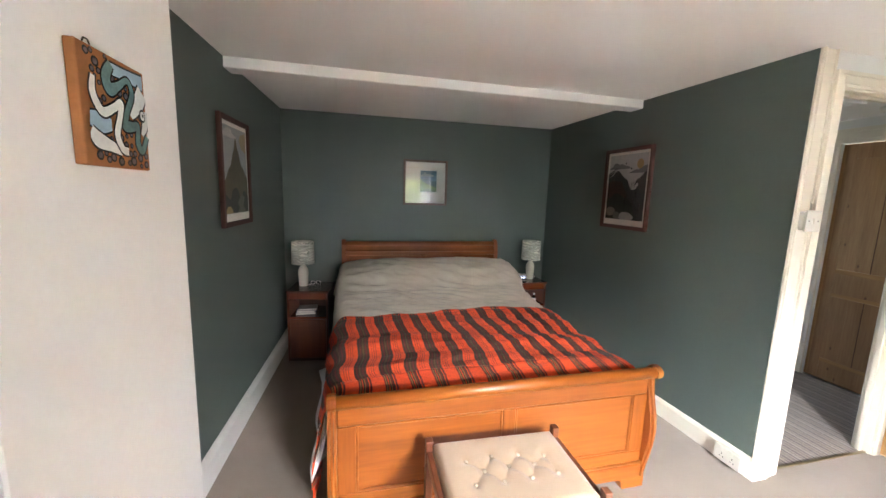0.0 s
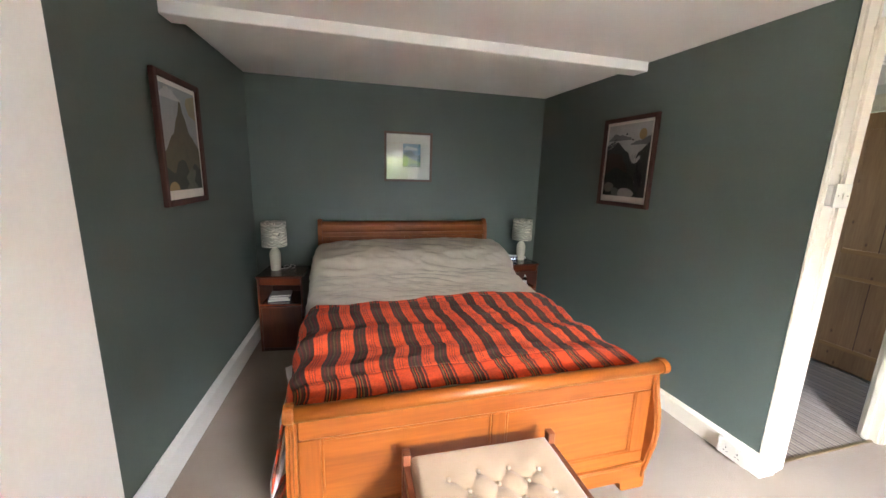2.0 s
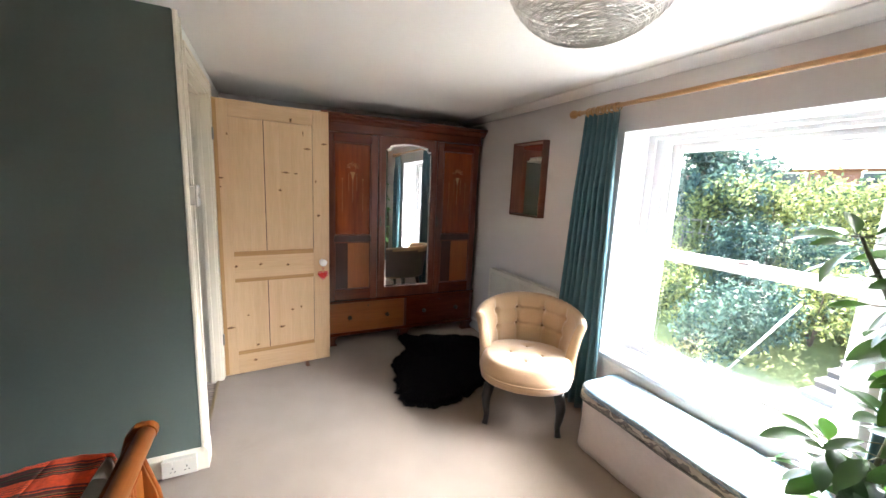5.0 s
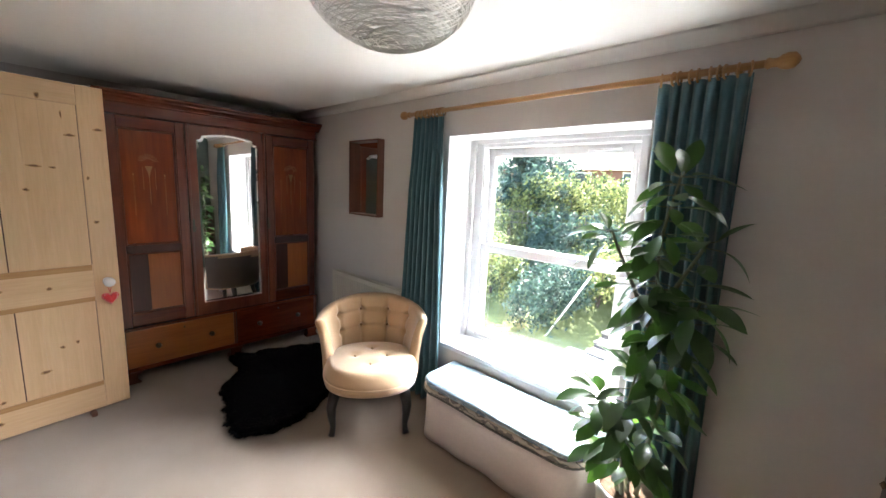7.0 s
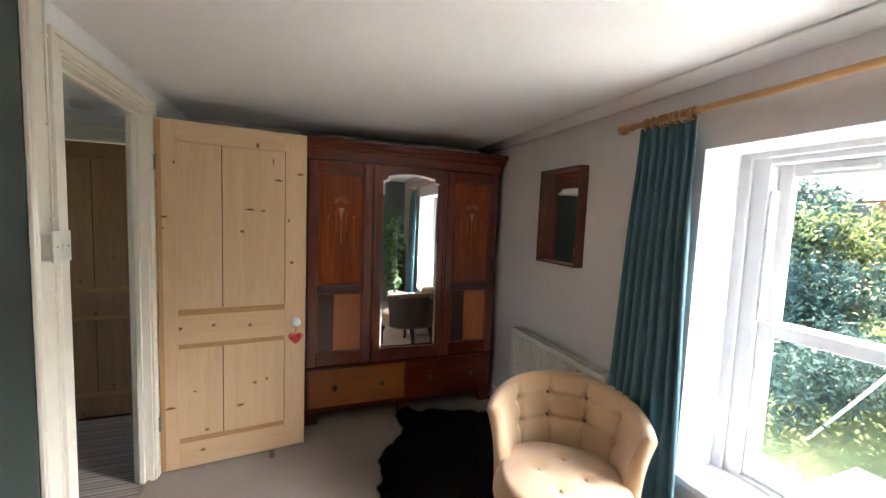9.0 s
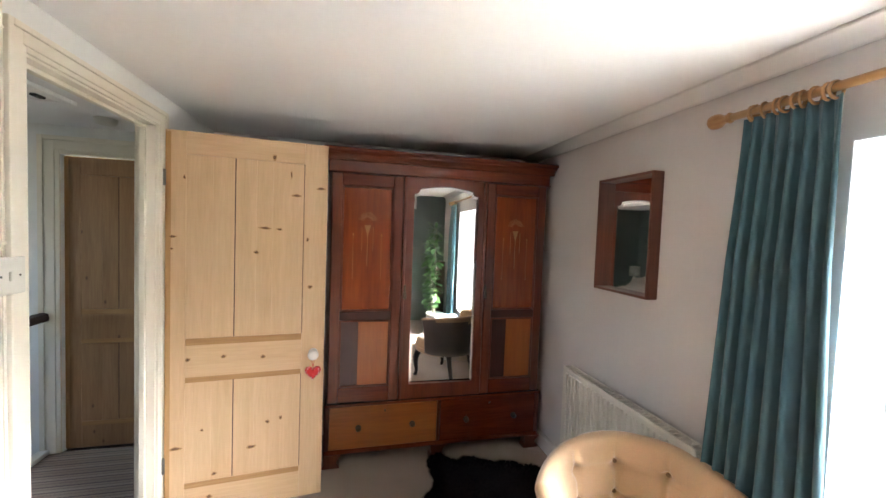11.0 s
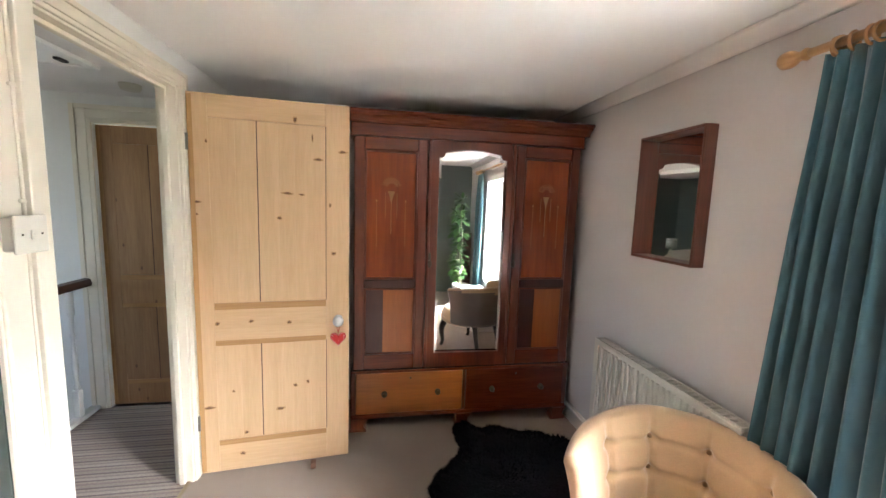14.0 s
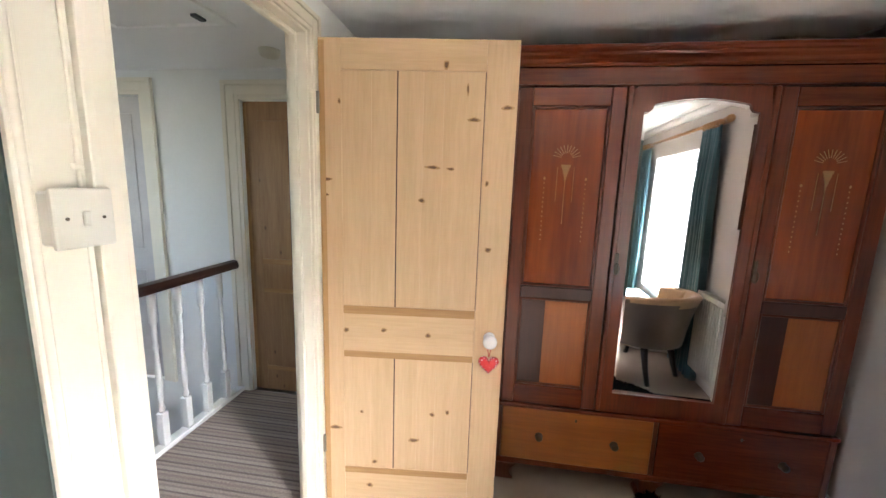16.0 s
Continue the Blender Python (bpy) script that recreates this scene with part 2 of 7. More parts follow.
structure("wall_door", boxes((XR + 0.11, DX0, YD, YD + TH, -0.1, 2.4), (DX1, LX + 0.1, YD, YD + TH, -0.1, 2.4), (DX0, DX1, YD, YD + TH, DZ, 2.4)), M_WHITE, "white painted wall with the doorway")
structure("wall_south", boxes((-0.6, WX0, YW - 0.4, YW, -0.1, 2.4), (WX1, XE + 0.12, YW - 0.4, YW, -0.1, 2.4), (WX0, WX1, YW - 0.4, YW, -0.1, WZ0), (WX0, WX1, YW - 0.4, YW, WZ1, 2.4)), M_GREY, "warm grey painted wall round the window")
structure("window_reveal", boxes((WX0, WX0 + 0.004, -0.9, YW + 0.001, WZ0, WZ1), (WX1 - 0.004, WX1, -0.9, YW + 0.001, WZ0, WZ1), (WX0, WX1, -0.9, YW + 0.001, WZ1 - 0.004, WZ1)), M_UPVC, "white painted window reveal")
pts = [(YW, H), (YW, H - 0.05)] + [(YW + 0.06 - 0.06 * math.cos(radians(a)), H - 0.05 + 0.045 * math.sin(radians(a))) for a in (20, 40, 60, 80)] + [(YW + 0.07, H)]
structure("coving", extrude(pts, 0, -0.33, XE), M_CEIL, "shallow plaster coving along the window wall", smooth=True)
# landing
structure("wall_landing_east", boxes((LX, LX + 0.1, YD + TH, 1.82, -2.2, 2.4), (LX, LX + 0.1, 2.57, 3.27, -2.2, 2.4), (LX, LX + 0.1, 3.97, 4.6, -2.2, 2.4), (LX, LX + 0.1, 1.82, 2.57, 1.94, 2.4), (LX, LX + 0.1, 3.27, 3.97, 1.97, 2.4), (LX, LX + 0.1, 1.82, 2.57, -2.2, 0), (LX, LX + 0.1, 3.27, 3.97, -2.2, 0)), M_WHITE, "white painted landing wall")
# out of view; the opening is invented to hold the landing's added lamp
structure("wall_landing_north", boxes((XR, 2.5, 4.6, 4.7, -2.2, 2.4), (3.2, LX + 0.1, 4.6, 4.7, -2.2, 2.4), (2.5, 3.2, 4.6, 4.7, -2.2, 0.9), (2.5, 3.2, 4.6, 4.7, 2.0, 2.4)), M_WHITE, "white painted wall past the stairs")
structure("ceiling_landing", boxes((XR + 0.11, LX + 0.1, YD + 0.05, 4.7, 2.12, 2.3)), M_CEIL, "white landing ceiling")
structure("wall_landing_west", boxes((XR + 0.001, XR + 0.109, YB + 0.1, 4.7, -2.2, 2.4), (XR + 0.001, XR + 0.109, 2.7, YB + 0.1, -2.2, -0.1)), M_WHITE, "white wall beside the stairs")
structure("stairwell_floor", boxes((XR, LX, 2.7, 4.7, -2.3, -2.2)), M_CARPET, "beige carpet at the foot of the stairs")
structure("stairwell_side", boxes((XR, LX, 2.66, 2.70, -2.2, -0.2)), M_WHITE, "white painted side of the stairwell")


def stripes(name, period, stops, rough=0.9, bump=0.5, axis="Y", uv=False, sheen=0.3, wob=0.0):
    """Woven stripes: stops are (share of the period, colour)."""
    m = bpy.data.materials.new(name)
    m.use_nodes = True
    nt = m.node_tree
    b = nt.nodes["Principled BSDF"]
    tc = nt.nodes.new("ShaderNodeTexCoord")
    sep = nt.nodes.new("ShaderNodeSeparateXYZ")
    n = nt.nodes.new("ShaderNodeTexNoise")
    n.inputs["Scale"].default_value, n.inputs["Detail"].default_value = 90, 3
    nt.links.new(tc.outputs["Object"], n.inputs["Vector"])
    nt.links.new(tc.outputs["UV" if uv else "Object"], sep.inputs[0])
    mul = nt.nodes.new("ShaderNodeMath")
    mul.operation = "MULTIPLY"
    mul.inputs[1].default_value = 1 / period
    nt.links.new(sep.outputs[axis], mul.inputs[0])
    jit = nt.nodes.new("ShaderNodeMath")
    jit.operation = "MULTIPLY_ADD"
    jit.inputs[1].default_value = 0.035
    nt.links.new(n.outputs[0], jit.inputs[0]), nt.links.new(mul.outputs[0], jit.inputs[2])
    fr = nt.nodes.new("ShaderNodeMath")
    fr.operation = "FRACT"
    nt.links.new(jit.outputs[0], fr.inputs[0])
    ramp = nt.nodes.new("ShaderNodeValToRGB")
    ramp.color_ramp.interpolation = "CONSTANT"
    el = ramp.color_ramp.elements
    el[0].position, el[0].color = 0, (*stops[0][1], 1)
    el[1].position, el[1].color = stops[1][0], (*stops[1][1], 1)
    for p, c in stops[2:]:
        e = el.new(p)
        e.color = (*c, 1)
    nt.links.new(fr.outputs[0], ramp.inputs[0])
    mx = nt.nodes.new("ShaderNodeMix")
    mx.data_type, mx.blend_type = "RGBA", "MULTIPLY"
    mx.inputs[0].default_value = 0.55
    r2 = nt.nodes.new("ShaderNodeValToRGB")
    r2.color_ramp.elements[0].position, r2.color_ramp.elements[0].color = 0.3, (0.55, 0.55, 0.55, 1)
    r2.color_ramp.elements[1].position, r2.color_ramp.elements[1].color = 0.65, (1, 1, 1, 1)
    nt.links.new(n.outputs[0], r2.inputs[0])
    nt.links.new(ramp.outputs[0], mx.inputs[6]), nt.links.new(r2.outputs[0], mx.inputs[7])
    nt.links.new(mx.outputs[2], b.inputs["Base Color"])
    b.inputs["Roughness"].default_value, b.inputs["Sheen Weight"].default_value = rough, sheen
    bp = nt.nodes.new("ShaderNodeBump")
    bp.inputs["Strength"].default_value, bp.inputs["Distance"].default_value = bump, 0.003
    nt.links.new(n.outputs[0], bp.inputs["Height"])
    nt.links.new(bp.outputs[0], b.inputs["Normal"])
    return m


M_STRIPE = stripes("striped_carpet", 0.11, [(0, (0.25, 0.175, 0.135)), (0.12, (0.33, 0.245, 0.19)), (0.24, (0.15, 0.095, 0.075)), (0.33, (0.38, 0.295, 0.23)), (0.5, (0.25, 0.18, 0.14)), (0.6, (0.34, 0.255, 0.20)), (0.72, (0.14, 0.09, 0.07)), (0.82, (0.30, 0.225, 0.175))], uv=False, axis="X", bump=0.9)
structure("landing_floor", boxes((XR + 0.05, LX + 0.1, YD + 0.02, 2.70, -0.2, 0)), M_STRIPE, "brown and grey striped carpet on the landing")
structure("threshold", boxes((DX0, DX1, YD + 0.012, YD + 0.03, 0, 0.008), bevel=0.003), mat("worn_brass", (0.35, 0.27, 0.16), 0.45, metal=0.8), "thin worn metal carpet bar")


def moulding(name, x0, x1, z0, z1, y, w=0.07, depth=0.024, face=-1):
    """Three-sided door casing with stepped moulding, round an opening in a wall that faces face * y."""
    steps = [(0.0, 0.22, 0.6), (0.2203, 0.74, 0.75), (0.7403, 1.0, 1.0)]
    bm = bmesh.new()
    for a, b, d in steps:
        ya, yb = sorted((y, y + face * depth * d))
        wa, wb = w * a, w * b
        box(bm, x0 - wb, x0 - wa, ya, yb, z0, z1 + wb, bevel=0.002)
        box(bm, x1 + wa, x1 + wb, ya, yb, z0, z1 + wb, bevel=0.002)
        box(bm, x0 - wa, x1 + wa, ya, yb, z1 + wa, z1 + wb, bevel=0.002)
    return structure(name, bm, M_TRIM, "cream gloss moulded door casing")


moulding("door_casing", DX0 + 0.012, DX1 - 0.012, 0, DZ - 0.012, YD)
moulding("door_casing", DX0, DX1, 0, DZ - 0.012, YD + TH, face=1)
structure("door_lining", boxes((DX0, DX0 + 0.02, YD - 0.002, YD + TH + 0.002, 0, DZ), (DX1 - 0.02, DX1, YD - 0.002, YD + TH + 0.002, 0, DZ), (DX0 + 0.02, DX1 - 0.02, YD - 0.002, YD + TH + 0.002, DZ - 0.02, DZ),
          (DX0 + 0.02, DX0 + 0.035, YD + 0.035, YD + 0.060, 0, DZ - 0.02), (DX1 - 0.035, DX1 - 0.02, YD + 0.035, YD + 0.060, 0, DZ - 0.02), (DX0 + 0.035, DX1 - 0.035, YD + 0.035, YD + 0.060, DZ - 0.035, DZ - 0.02), bevel=0.002), M_TRIM, "cream gloss door lining with stops")
structure("wall_board", boxes((XB + 0.0125, DX0 - 0.06, YD - 0.010, YD - 0.001, 0, H), (XB + 0.001, XB + 0.012, YD - 0.014, YD - 0.001, 0, H), bevel=0.002), M_TRIM, "cream gloss board at the end of the partition")

BX = XB + 0.014
structure("trim", tube([(BX, YD - 0.013, 0.125), (BX, YD - 0.013, H)], 0.007, 10), M_TRIM, "round bead down the edge of the cream board", True)
structure("trim", boxes((BX + 0.009, BX + 0.015, YD - 0.013, YD - 0.0102, 0.12, H), (DX0 - 0.072, DX0 - 0.062, YD - 0.014, YD - 0.0102, 0.12, H), bevel=0.001), M_TRIM, "thin fillets on the cream board")

def skirt(name, x0, y0, x1, y1, h=0.115, t=0.016, m=M_SKIRT, kind="baseboard"):
    d = Vector((x1 - x0, y1 - y0, 0))
    length, ang = d.length, math.degrees(math.atan2(d.y, d.x))
    bm = extrude([(0, 0), (t, 0), (t, h - 0.02), (t * 0.55, h - 0.006), (t * 0.3, h), (0, h)], 0, 0, length)
    ob = structure(name, bm, m, "white gloss skirting board")
    ob.matrix_world = pose(x0, y0, 0.001, 0, 0, ang)
    return ob


skirt("baseboard", 0, YB, 0, YD - 0.012, m=M_TRIM).matrix_world = pose(part_x(YB), YB, 0.001, 0, 0, -90 + math.degrees(0.0225)) @ Matrix.Scale(-1, 4, (0, 1, 0))
skirt("baseboard", XB - 0.016, YD - 0.012, XB + 0.085, YD - 0.012, t=0.02, h=0.12, m=M_TRIM).matrix_world = pose(XB - 0.016, YD - 0.012, 0.001) @ Matrix.Scale(-1, 4, (0, 1, 0))
skirt("baseboard", -0.45, 1.63, -0.318, YB, h=0.15, t=0.03).matrix_world = pose(-0.442, 1.63, 0.001, 0, 0, math.degrees(math.atan2(YB - 1.63, 0.126))) @ Matrix.Scale(-1, 4, (0, 1, 0))
skirt("baseboard", -0.32, YB, XR - 0.02, YB).matrix_world = pose(-0.32, YB, 0.001) @ Matrix.Scale(-1, 4, (0, 1, 0))
skirt("baseboard", XE, YW, WX1 + 0.06, YW, h=0.11).matrix_world = pose(1.95, YW, 0.001)
skirt("baseboard", -0.33, YW, WX0, YW).matrix_world = pose(-0.33, YW, 0.001)
skirt("baseboard", LX, YD + 0.12, LX, 1.8).matrix_world = pose(LX, 2.67, 0.001, 0, 0, 90)


# ---- window ----
def window():
    fr = structure("window_1", boxes((WX0, WX0 + 0.105, -0.97, -0.865, WZ0, WZ1), (WX1 - 0.105, WX1, -0.97, -0.865, WZ0, WZ1), (WX0 + 0.105, WX1 - 0.105, -0.97, -0.865, WZ1 - 0.055, WZ1), (WX0 + 0.105, WX1 - 0.105, -0.97, -0.865, WZ0 - 0.02, WZ0 + 0.02),
                                     (WX1 - 0.045, WX1, -0.865, -0.845, WZ0, WZ1), (WX0, WX0 + 0.045, -0.865, -0.845, WZ0, WZ1), (WX0 + 0.045, WX1 - 0.045, -0.865, -0.845, WZ1 - 0.03, WZ1), bevel=0.003), M_UPVC, "white sash window in a deep reveal")
    x0, x1 = WX0 + 0.105, WX1 - 0.105
    mid = 1.10
    for nm, za, zb, y in (("upper_sash", mid - 0.02, WZ1 - 0.055, -0.945), ("lower_sash", WZ0 + 0.02, mid + 0.035, -0.905)):
        s = part(nm, boxes((x0, x0 + 0.05, y - 0.018, y + 0.018, za, zb), (x1 - 0.05, x1, y - 0.018, y + 0.018, za, zb), (x0 + 0.05, x1 - 0.05, y - 0.018, y + 0.018, za, za + 0.06), (x0 + 0.05, x1 - 0.05, y - 0.018, y + 0.018, zb - 0.055, zb), bevel=0.004), M_UPVC, fr)
        g = part("pane", boxes((x0 + 0.045, x1 - 0.045, y - 0.003, y + 0.003, za + 0.055, zb - 0.05)), M_PANE, s)
        g.visible_shadow = False
        if nm == "upper_sash":
            for vx in (x0 + 0.2, x1 - 0.2):
                part("trickle_vent", boxes((vx - 0.09, vx + 0.09, y + 0.018, y + 0.026, zb - 0.038, zb - 0.022), bevel=0.003), M_UPVC, s)
        else:
            part("sash_catch", boxes((1.34, 1.40, y - 0.01, y + 0.015, zb, zb + 0.015), bevel=0.004), M_UPVC, s)
    part("jamb_guide", boxes((x1 - 0.012, x1 - 0.002, -0.925, -0.87, mid + 0.036, WZ1 - 0.16), (x0 + 0.002, x0 + 0.012, -0.925, -0.87, mid + 0.03, WZ1 - 0.16), bevel=0.002), M_UPVC, fr)
    part("window_sill", boxes((WX0, WX1 - 0.001, -0.865, YW + 0.004, WZ0 - 0.03, WZ0 + 0.003), bevel=0.006), M_UPVC, fr, "white painted inner sill")
    structure("outer_sill", boxes((WX0 - 0.02, WX1 + 0.02, -1.09, -0.95, WZ0 - 0.10, WZ0 - 0.03), bevel=0.005), M_WHITE, "painted stone sill outside")


M_PANE = bpy.data.materials.new("window_glass")
M_PANE.use_nodes = True
_b = M_PANE.node_tree.nodes["Principled BSDF"]
_b.inputs["Base Color"].default_value = (0.97, 0.99, 0.98, 1)
_b.inputs["Transmission Weight"].default_value, _b.inputs["Roughness"].default_value, _b.inputs["IOR"].default_value = 1.0, 0.0, 1.45
window()

# ---- window bench ----
M_LINING = mat("bench_paint", (0.62, 0.57, 0.54), 0.75, vary=0.06, scale=7, bump=0.3, fine=60)
def pattern(name, ground, ink, scale, thresh=0.5, rough=0.8, third=None):
    """A printed damask: scrolls from warped rings, over a plain ground."""
    m = bpy.data.materials.new(name)
    m.use_nodes = True
    nt = m.node_tree
    b = nt.nodes["Principled BSDF"]
    tc = nt.nodes.new("ShaderNodeTexCoord")
    v = nt.nodes.new("ShaderNodeTexVoronoi")
    v.inputs["Scale"].default_value = scale
    w = nt.nodes.new("ShaderNodeTexWave")
    w.wave_type = "RINGS"
    w.inputs["Scale"].default_value, w.inputs["Distortion"].default_value, w.inputs["Detail"].default_value, w.inputs["Detail Scale"].default_value = scale * 0.9, 9, 2, 1.6
    nt.links.new(tc.outputs["Object"], v.inputs["Vector"]), nt.links.new(tc.outputs["Object"], w.inputs["Vector"])
    mx = nt.nodes.new("ShaderNodeMix")
    mx.data_type = "FLOAT"
    mx.inputs[0].default_value = 0.5
    nt.links.new(v.outputs["Distance"], mx.inputs[2]), nt.links.new(w.outputs["Fac"], mx.inputs[3])
    r = nt.nodes.new("ShaderNodeValToRGB")
    r.color_ramp.elements[0].position, r.color_ramp.elements[0].color = thresh - 0.04, (*ground, 1)
    r.color_ramp.elements[1].position, r.color_ramp.elements[1].color = thresh + 0.04, (*ink, 1)
    if third:
        e = r.color_ramp.elements.new(min(0.98, thresh + 0.16))
        e.color = (*third, 1)
    nt.links.new(mx.outputs[0], r.inputs[0]), nt.links.new(r.outputs[0], b.inputs["Base Color"])
    b.inputs["Roughness"].default_value = rough
    return m


M_DAMASK = pattern("blue_damask", (0.13, 0.20, 0.27), (0.42, 0.46, 0.46), 9, 0.40, third=(0.20, 0.28, 0.33))
M_SHADE = pattern("shade_print", (0.68, 0.65, 0.54), (0.05, 0.055, 0.05), 13, 0.40, third=(0.42, 0.42, 0.35))


def cushion(name, pts, z0, z1, material, parent, label="", puff=0.012):
    """A soft pad over an outline: a rounded rim and a slightly uneven top."""
    bm = bmesh.new()
    c = Vector((sum(p[0] for p in pts) / len(pts), sum(p[1] for p in pts) / len(pts)))
    rings = []
    h = z1 - z0
    for k, (s, z) in enumerate(((0.97, z0), (1.0, z0 + 0.2 * h), (1.012, z0 + 0.55 * h), (0.995, z0 + 0.85 * h), (0.96, z1 - 0.02 * h), (0.8, z1 + puff * 0.5), (0.5, z1 + puff), (0.2, z1 + puff))):
        rings.append([bm.verts.new((c.x + (x - c.x) * s, c.y + (y - c.y) * s, z + 0.004 * noise.noise((x * 9, y * 9, k)))) for x, y in pts])
    for p, q in zip(rings, rings[1:]):
        for i in range(len(pts)):
            j = (i + 1) % len(pts)
            bm.faces.new((p[i], p[j], q[j], q[i]))
    bm.faces.new(rings[0][::-1]), bm.faces.new(rings[-1])
    return part(name, bm, material, parent, label, smooth=True)


def corner_outline(x0, x1, yb, yf, r, n=7):
    """A plan outline with rounded front corners."""
    pts = [(x, yf) for x in np.linspace(x0 + r, x1 - r, 20)]
    pts += [(x1 - r + r * math.sin(radians(a)), yf - r + r * math.cos(radians(a))) for a in np.linspace(12, 90, n)]
    pts += [(x1, y) for y in np.linspace(yf - r - 0.05, yb + 0.02, 4)] + [(x, yb) for x in np.linspace(x1 - 0.02, x0 + 0.02, 16)]
    pts += [(x0, y) for y in np.linspace(yb + 0.02, yf - r - 0.05, 4)] + [(x0 + r - r * math.sin(radians(a)), yf - r + r * math.cos(radians(a))) for a in np.linspace(90, 12, n)]
    return [(float(x), float(y)) for x, y in pts]


otto = thing("ottoman", pose(0, 0, 0), "fabric-covered ottoman box with a blue damask padded lid", "ottoman")
pts = corner_outline(0.80, 1.80, -0.61, -0.27, 0.11)
bm = bmesh.new()
rings = []
for z, g in ((0.004, 0.008), (0.05, 0.004), (0.15, -0.002), (0.25, 0.0), (0.30, 0.002)):
    rings.append([bm.verts.new((x + (0.012 * g * 50) * noise.noise((x * 7, y * 7, z)) * 0.3, y + 0.006 * math.sin(x * 23 + z * 4) * (1 - z * 2.4) + g, z + (0.012 * abs(math.sin(x * 6)) if z < 0.01 else 0))) for x, y in pts])
for p, q in zip(rings, rings[1:]):
    for i in range(len(pts)):
        j = (i + 1) % len(pts)
        bm.faces.new((p[i], p[j], q[j], q[i]))
bm.faces.new(rings[0][::-1]), bm.faces.new(rings[-1])
part("box_cover", bm, M_LINING, otto, "pale plain fabric sides", True)
M_LIDSIDE = pattern("lid_side_print", (0.16, 0.15, 0.14), (0.42, 0.38, 0.32), 12, 0.42)
lid_pts = corner_outline(0.79, 1.81, -0.612, -0.26, 0.12)
cushion("lid_side", lid_pts, 0.296, 0.338, M_LIDSIDE, otto, "dark floral band round the lid", puff=0.0)
lid_top = [(x * 0.995 + 1.3 * 0.005, y * 0.98 - 0.008) for x, y in lid_pts]
cushion("lid_pad", lid_top, 0.334, 0.366, M_DAMASK, otto, "padded lid top in blue damask", puff=0.006)
part("piping", tube([(x, y, 0.299 + 0.005 * math.sin(x * 9)) for x, y in corner_outline(0.788, 1.812, -0.613, -0.258, 0.12)], 0.005, 6, closed=True), mat("piping_cloth", (0.16, 0.16, 0.15), 0.9), otto, "dark corded edge of the lid", True)

# ---- curtains ----
def finial(x, s):
    return [(x, 0.014), (x + s * 0.01, 0.020), (x + s * 0.02, 0.015), (x + s * 0.035, 0.016), (x + s * 0.045, 0.024), (x + s * 0.06, 0.028), (x + s * 0.078, 0.026), (x + s * 0.09, 0.014), (x + s * 0.095, 0.002)]


M_POLE = wood("varnished_pole", (0.34, 0.17, 0.06), (0.46, 0.25, 0.10), 0.35, axis=0, grain=8)
RY, RZ = -0.555, 1.985
pole = thing("curtain_pole", pose(0, RY, RZ), "varnished wooden curtain pole with turned ends", "curtain pole")
part("rod", tube([(0.43, 0, 0), (2.27, 0, 0)], 0.0135, 14), M_POLE, pole, smooth=True)
for x, s in ((2.27, 1), (0.43, -1)):
    prof = finial(0, 1)
    part("finial", tube([(x + s * p[0], 0, 0) for p in prof], [p[1] for p in prof], 16), M_POLE, pole, smooth=True)
for x in (2.20, 0.50):
    part("bracket", tube([(x, -0.063, 0), (x, -0.02, -0.005), (x, 0, -0.016)], 0.011, 10), M_POLE, pole, smooth=True)


def curtain(x0, x1, b0, b1, label, seed, folds):
    rnd = random.Random(seed)
    cu = thing("curtain", pose(0, 0, 0), label, "curtain")
    bm = bmesh.new()
    nu, nv = folds * 10, 40
    grid = []
    ph = rnd.random() * 6
    for j in range(nv + 1):
        v = j / nv
        row = []
        top, bot = 1.962, 0.015
        z = top + (bot - top) * v
        a, b = x0 + (b0 - x0) * v ** 1.3, x1 + (b1 - x1) * v ** 1.3
        waist = 0.0
        for i in range(nu + 1):
            u = i / nu
            amp = 0.012 + 0.032 * min(1, v * 4) - 0.008 * v
            y = RY - 0.008 + amp * (0.75 + 0.35 * noise.noise((u * 4, v, seed + 8))) * math.sin(2 * math.pi * folds * u + ph + 0.5 * math.sin(3 * u + 2 * v) + 1.5 * noise.noise((u * 2.5, v * 0.8, seed + 5))) + 0.022 * noise.noise((u * 6, v * 1.2, seed)) * min(1, v * 3) + 0.004 * math.cos(2 * math.pi * folds * 2 * u) * max(0, 1 - v * 9)
            x = a + (b - a) * (u + 0.006 * math.sin(9 * u + 4 * v) + 0.012 * noise.noise((u * 9, v * 2, seed + 3)) * v)
            row.append(bm.verts.new((x, min(max(y, YW + 0.012), -0.512 - 0.004 * math.sin(u * 40)), z)))
        grid.append(row)
    for j in range(nv):
        for i in range(nu):
            bm.faces.new((grid[j][i], grid[j][i + 1], grid[j + 1][i + 1], grid[j + 1][i]))
    ob = part("cloth", bm, M_TEAL, cu, smooth=True)
    so = ob.modifiers.new("thickness", "SOLIDIFY")
    so.thickness = 0.004
    n = 10
    for i in range(n):
        x = x0 + (x1 - x0) * (i + 0.5) / n + rnd.uniform(-0.008, 0.008)
        t = rnd.uniform(-14, 14)
        pts = [(x + math.sin(radians(t)) * 0.024 * math.cos(a), RY + math.cos(radians(t)) * 0.024 * math.cos(a), RZ - 0.008 + 0.024 * math.sin(a)) for a in [2 * math.pi * k / 16 for k in range(16)]]
        part("ring", tube(pts, 0.0045, 6, closed=True), M_POLE, cu, "wooden curtain ring", True)
    return cu


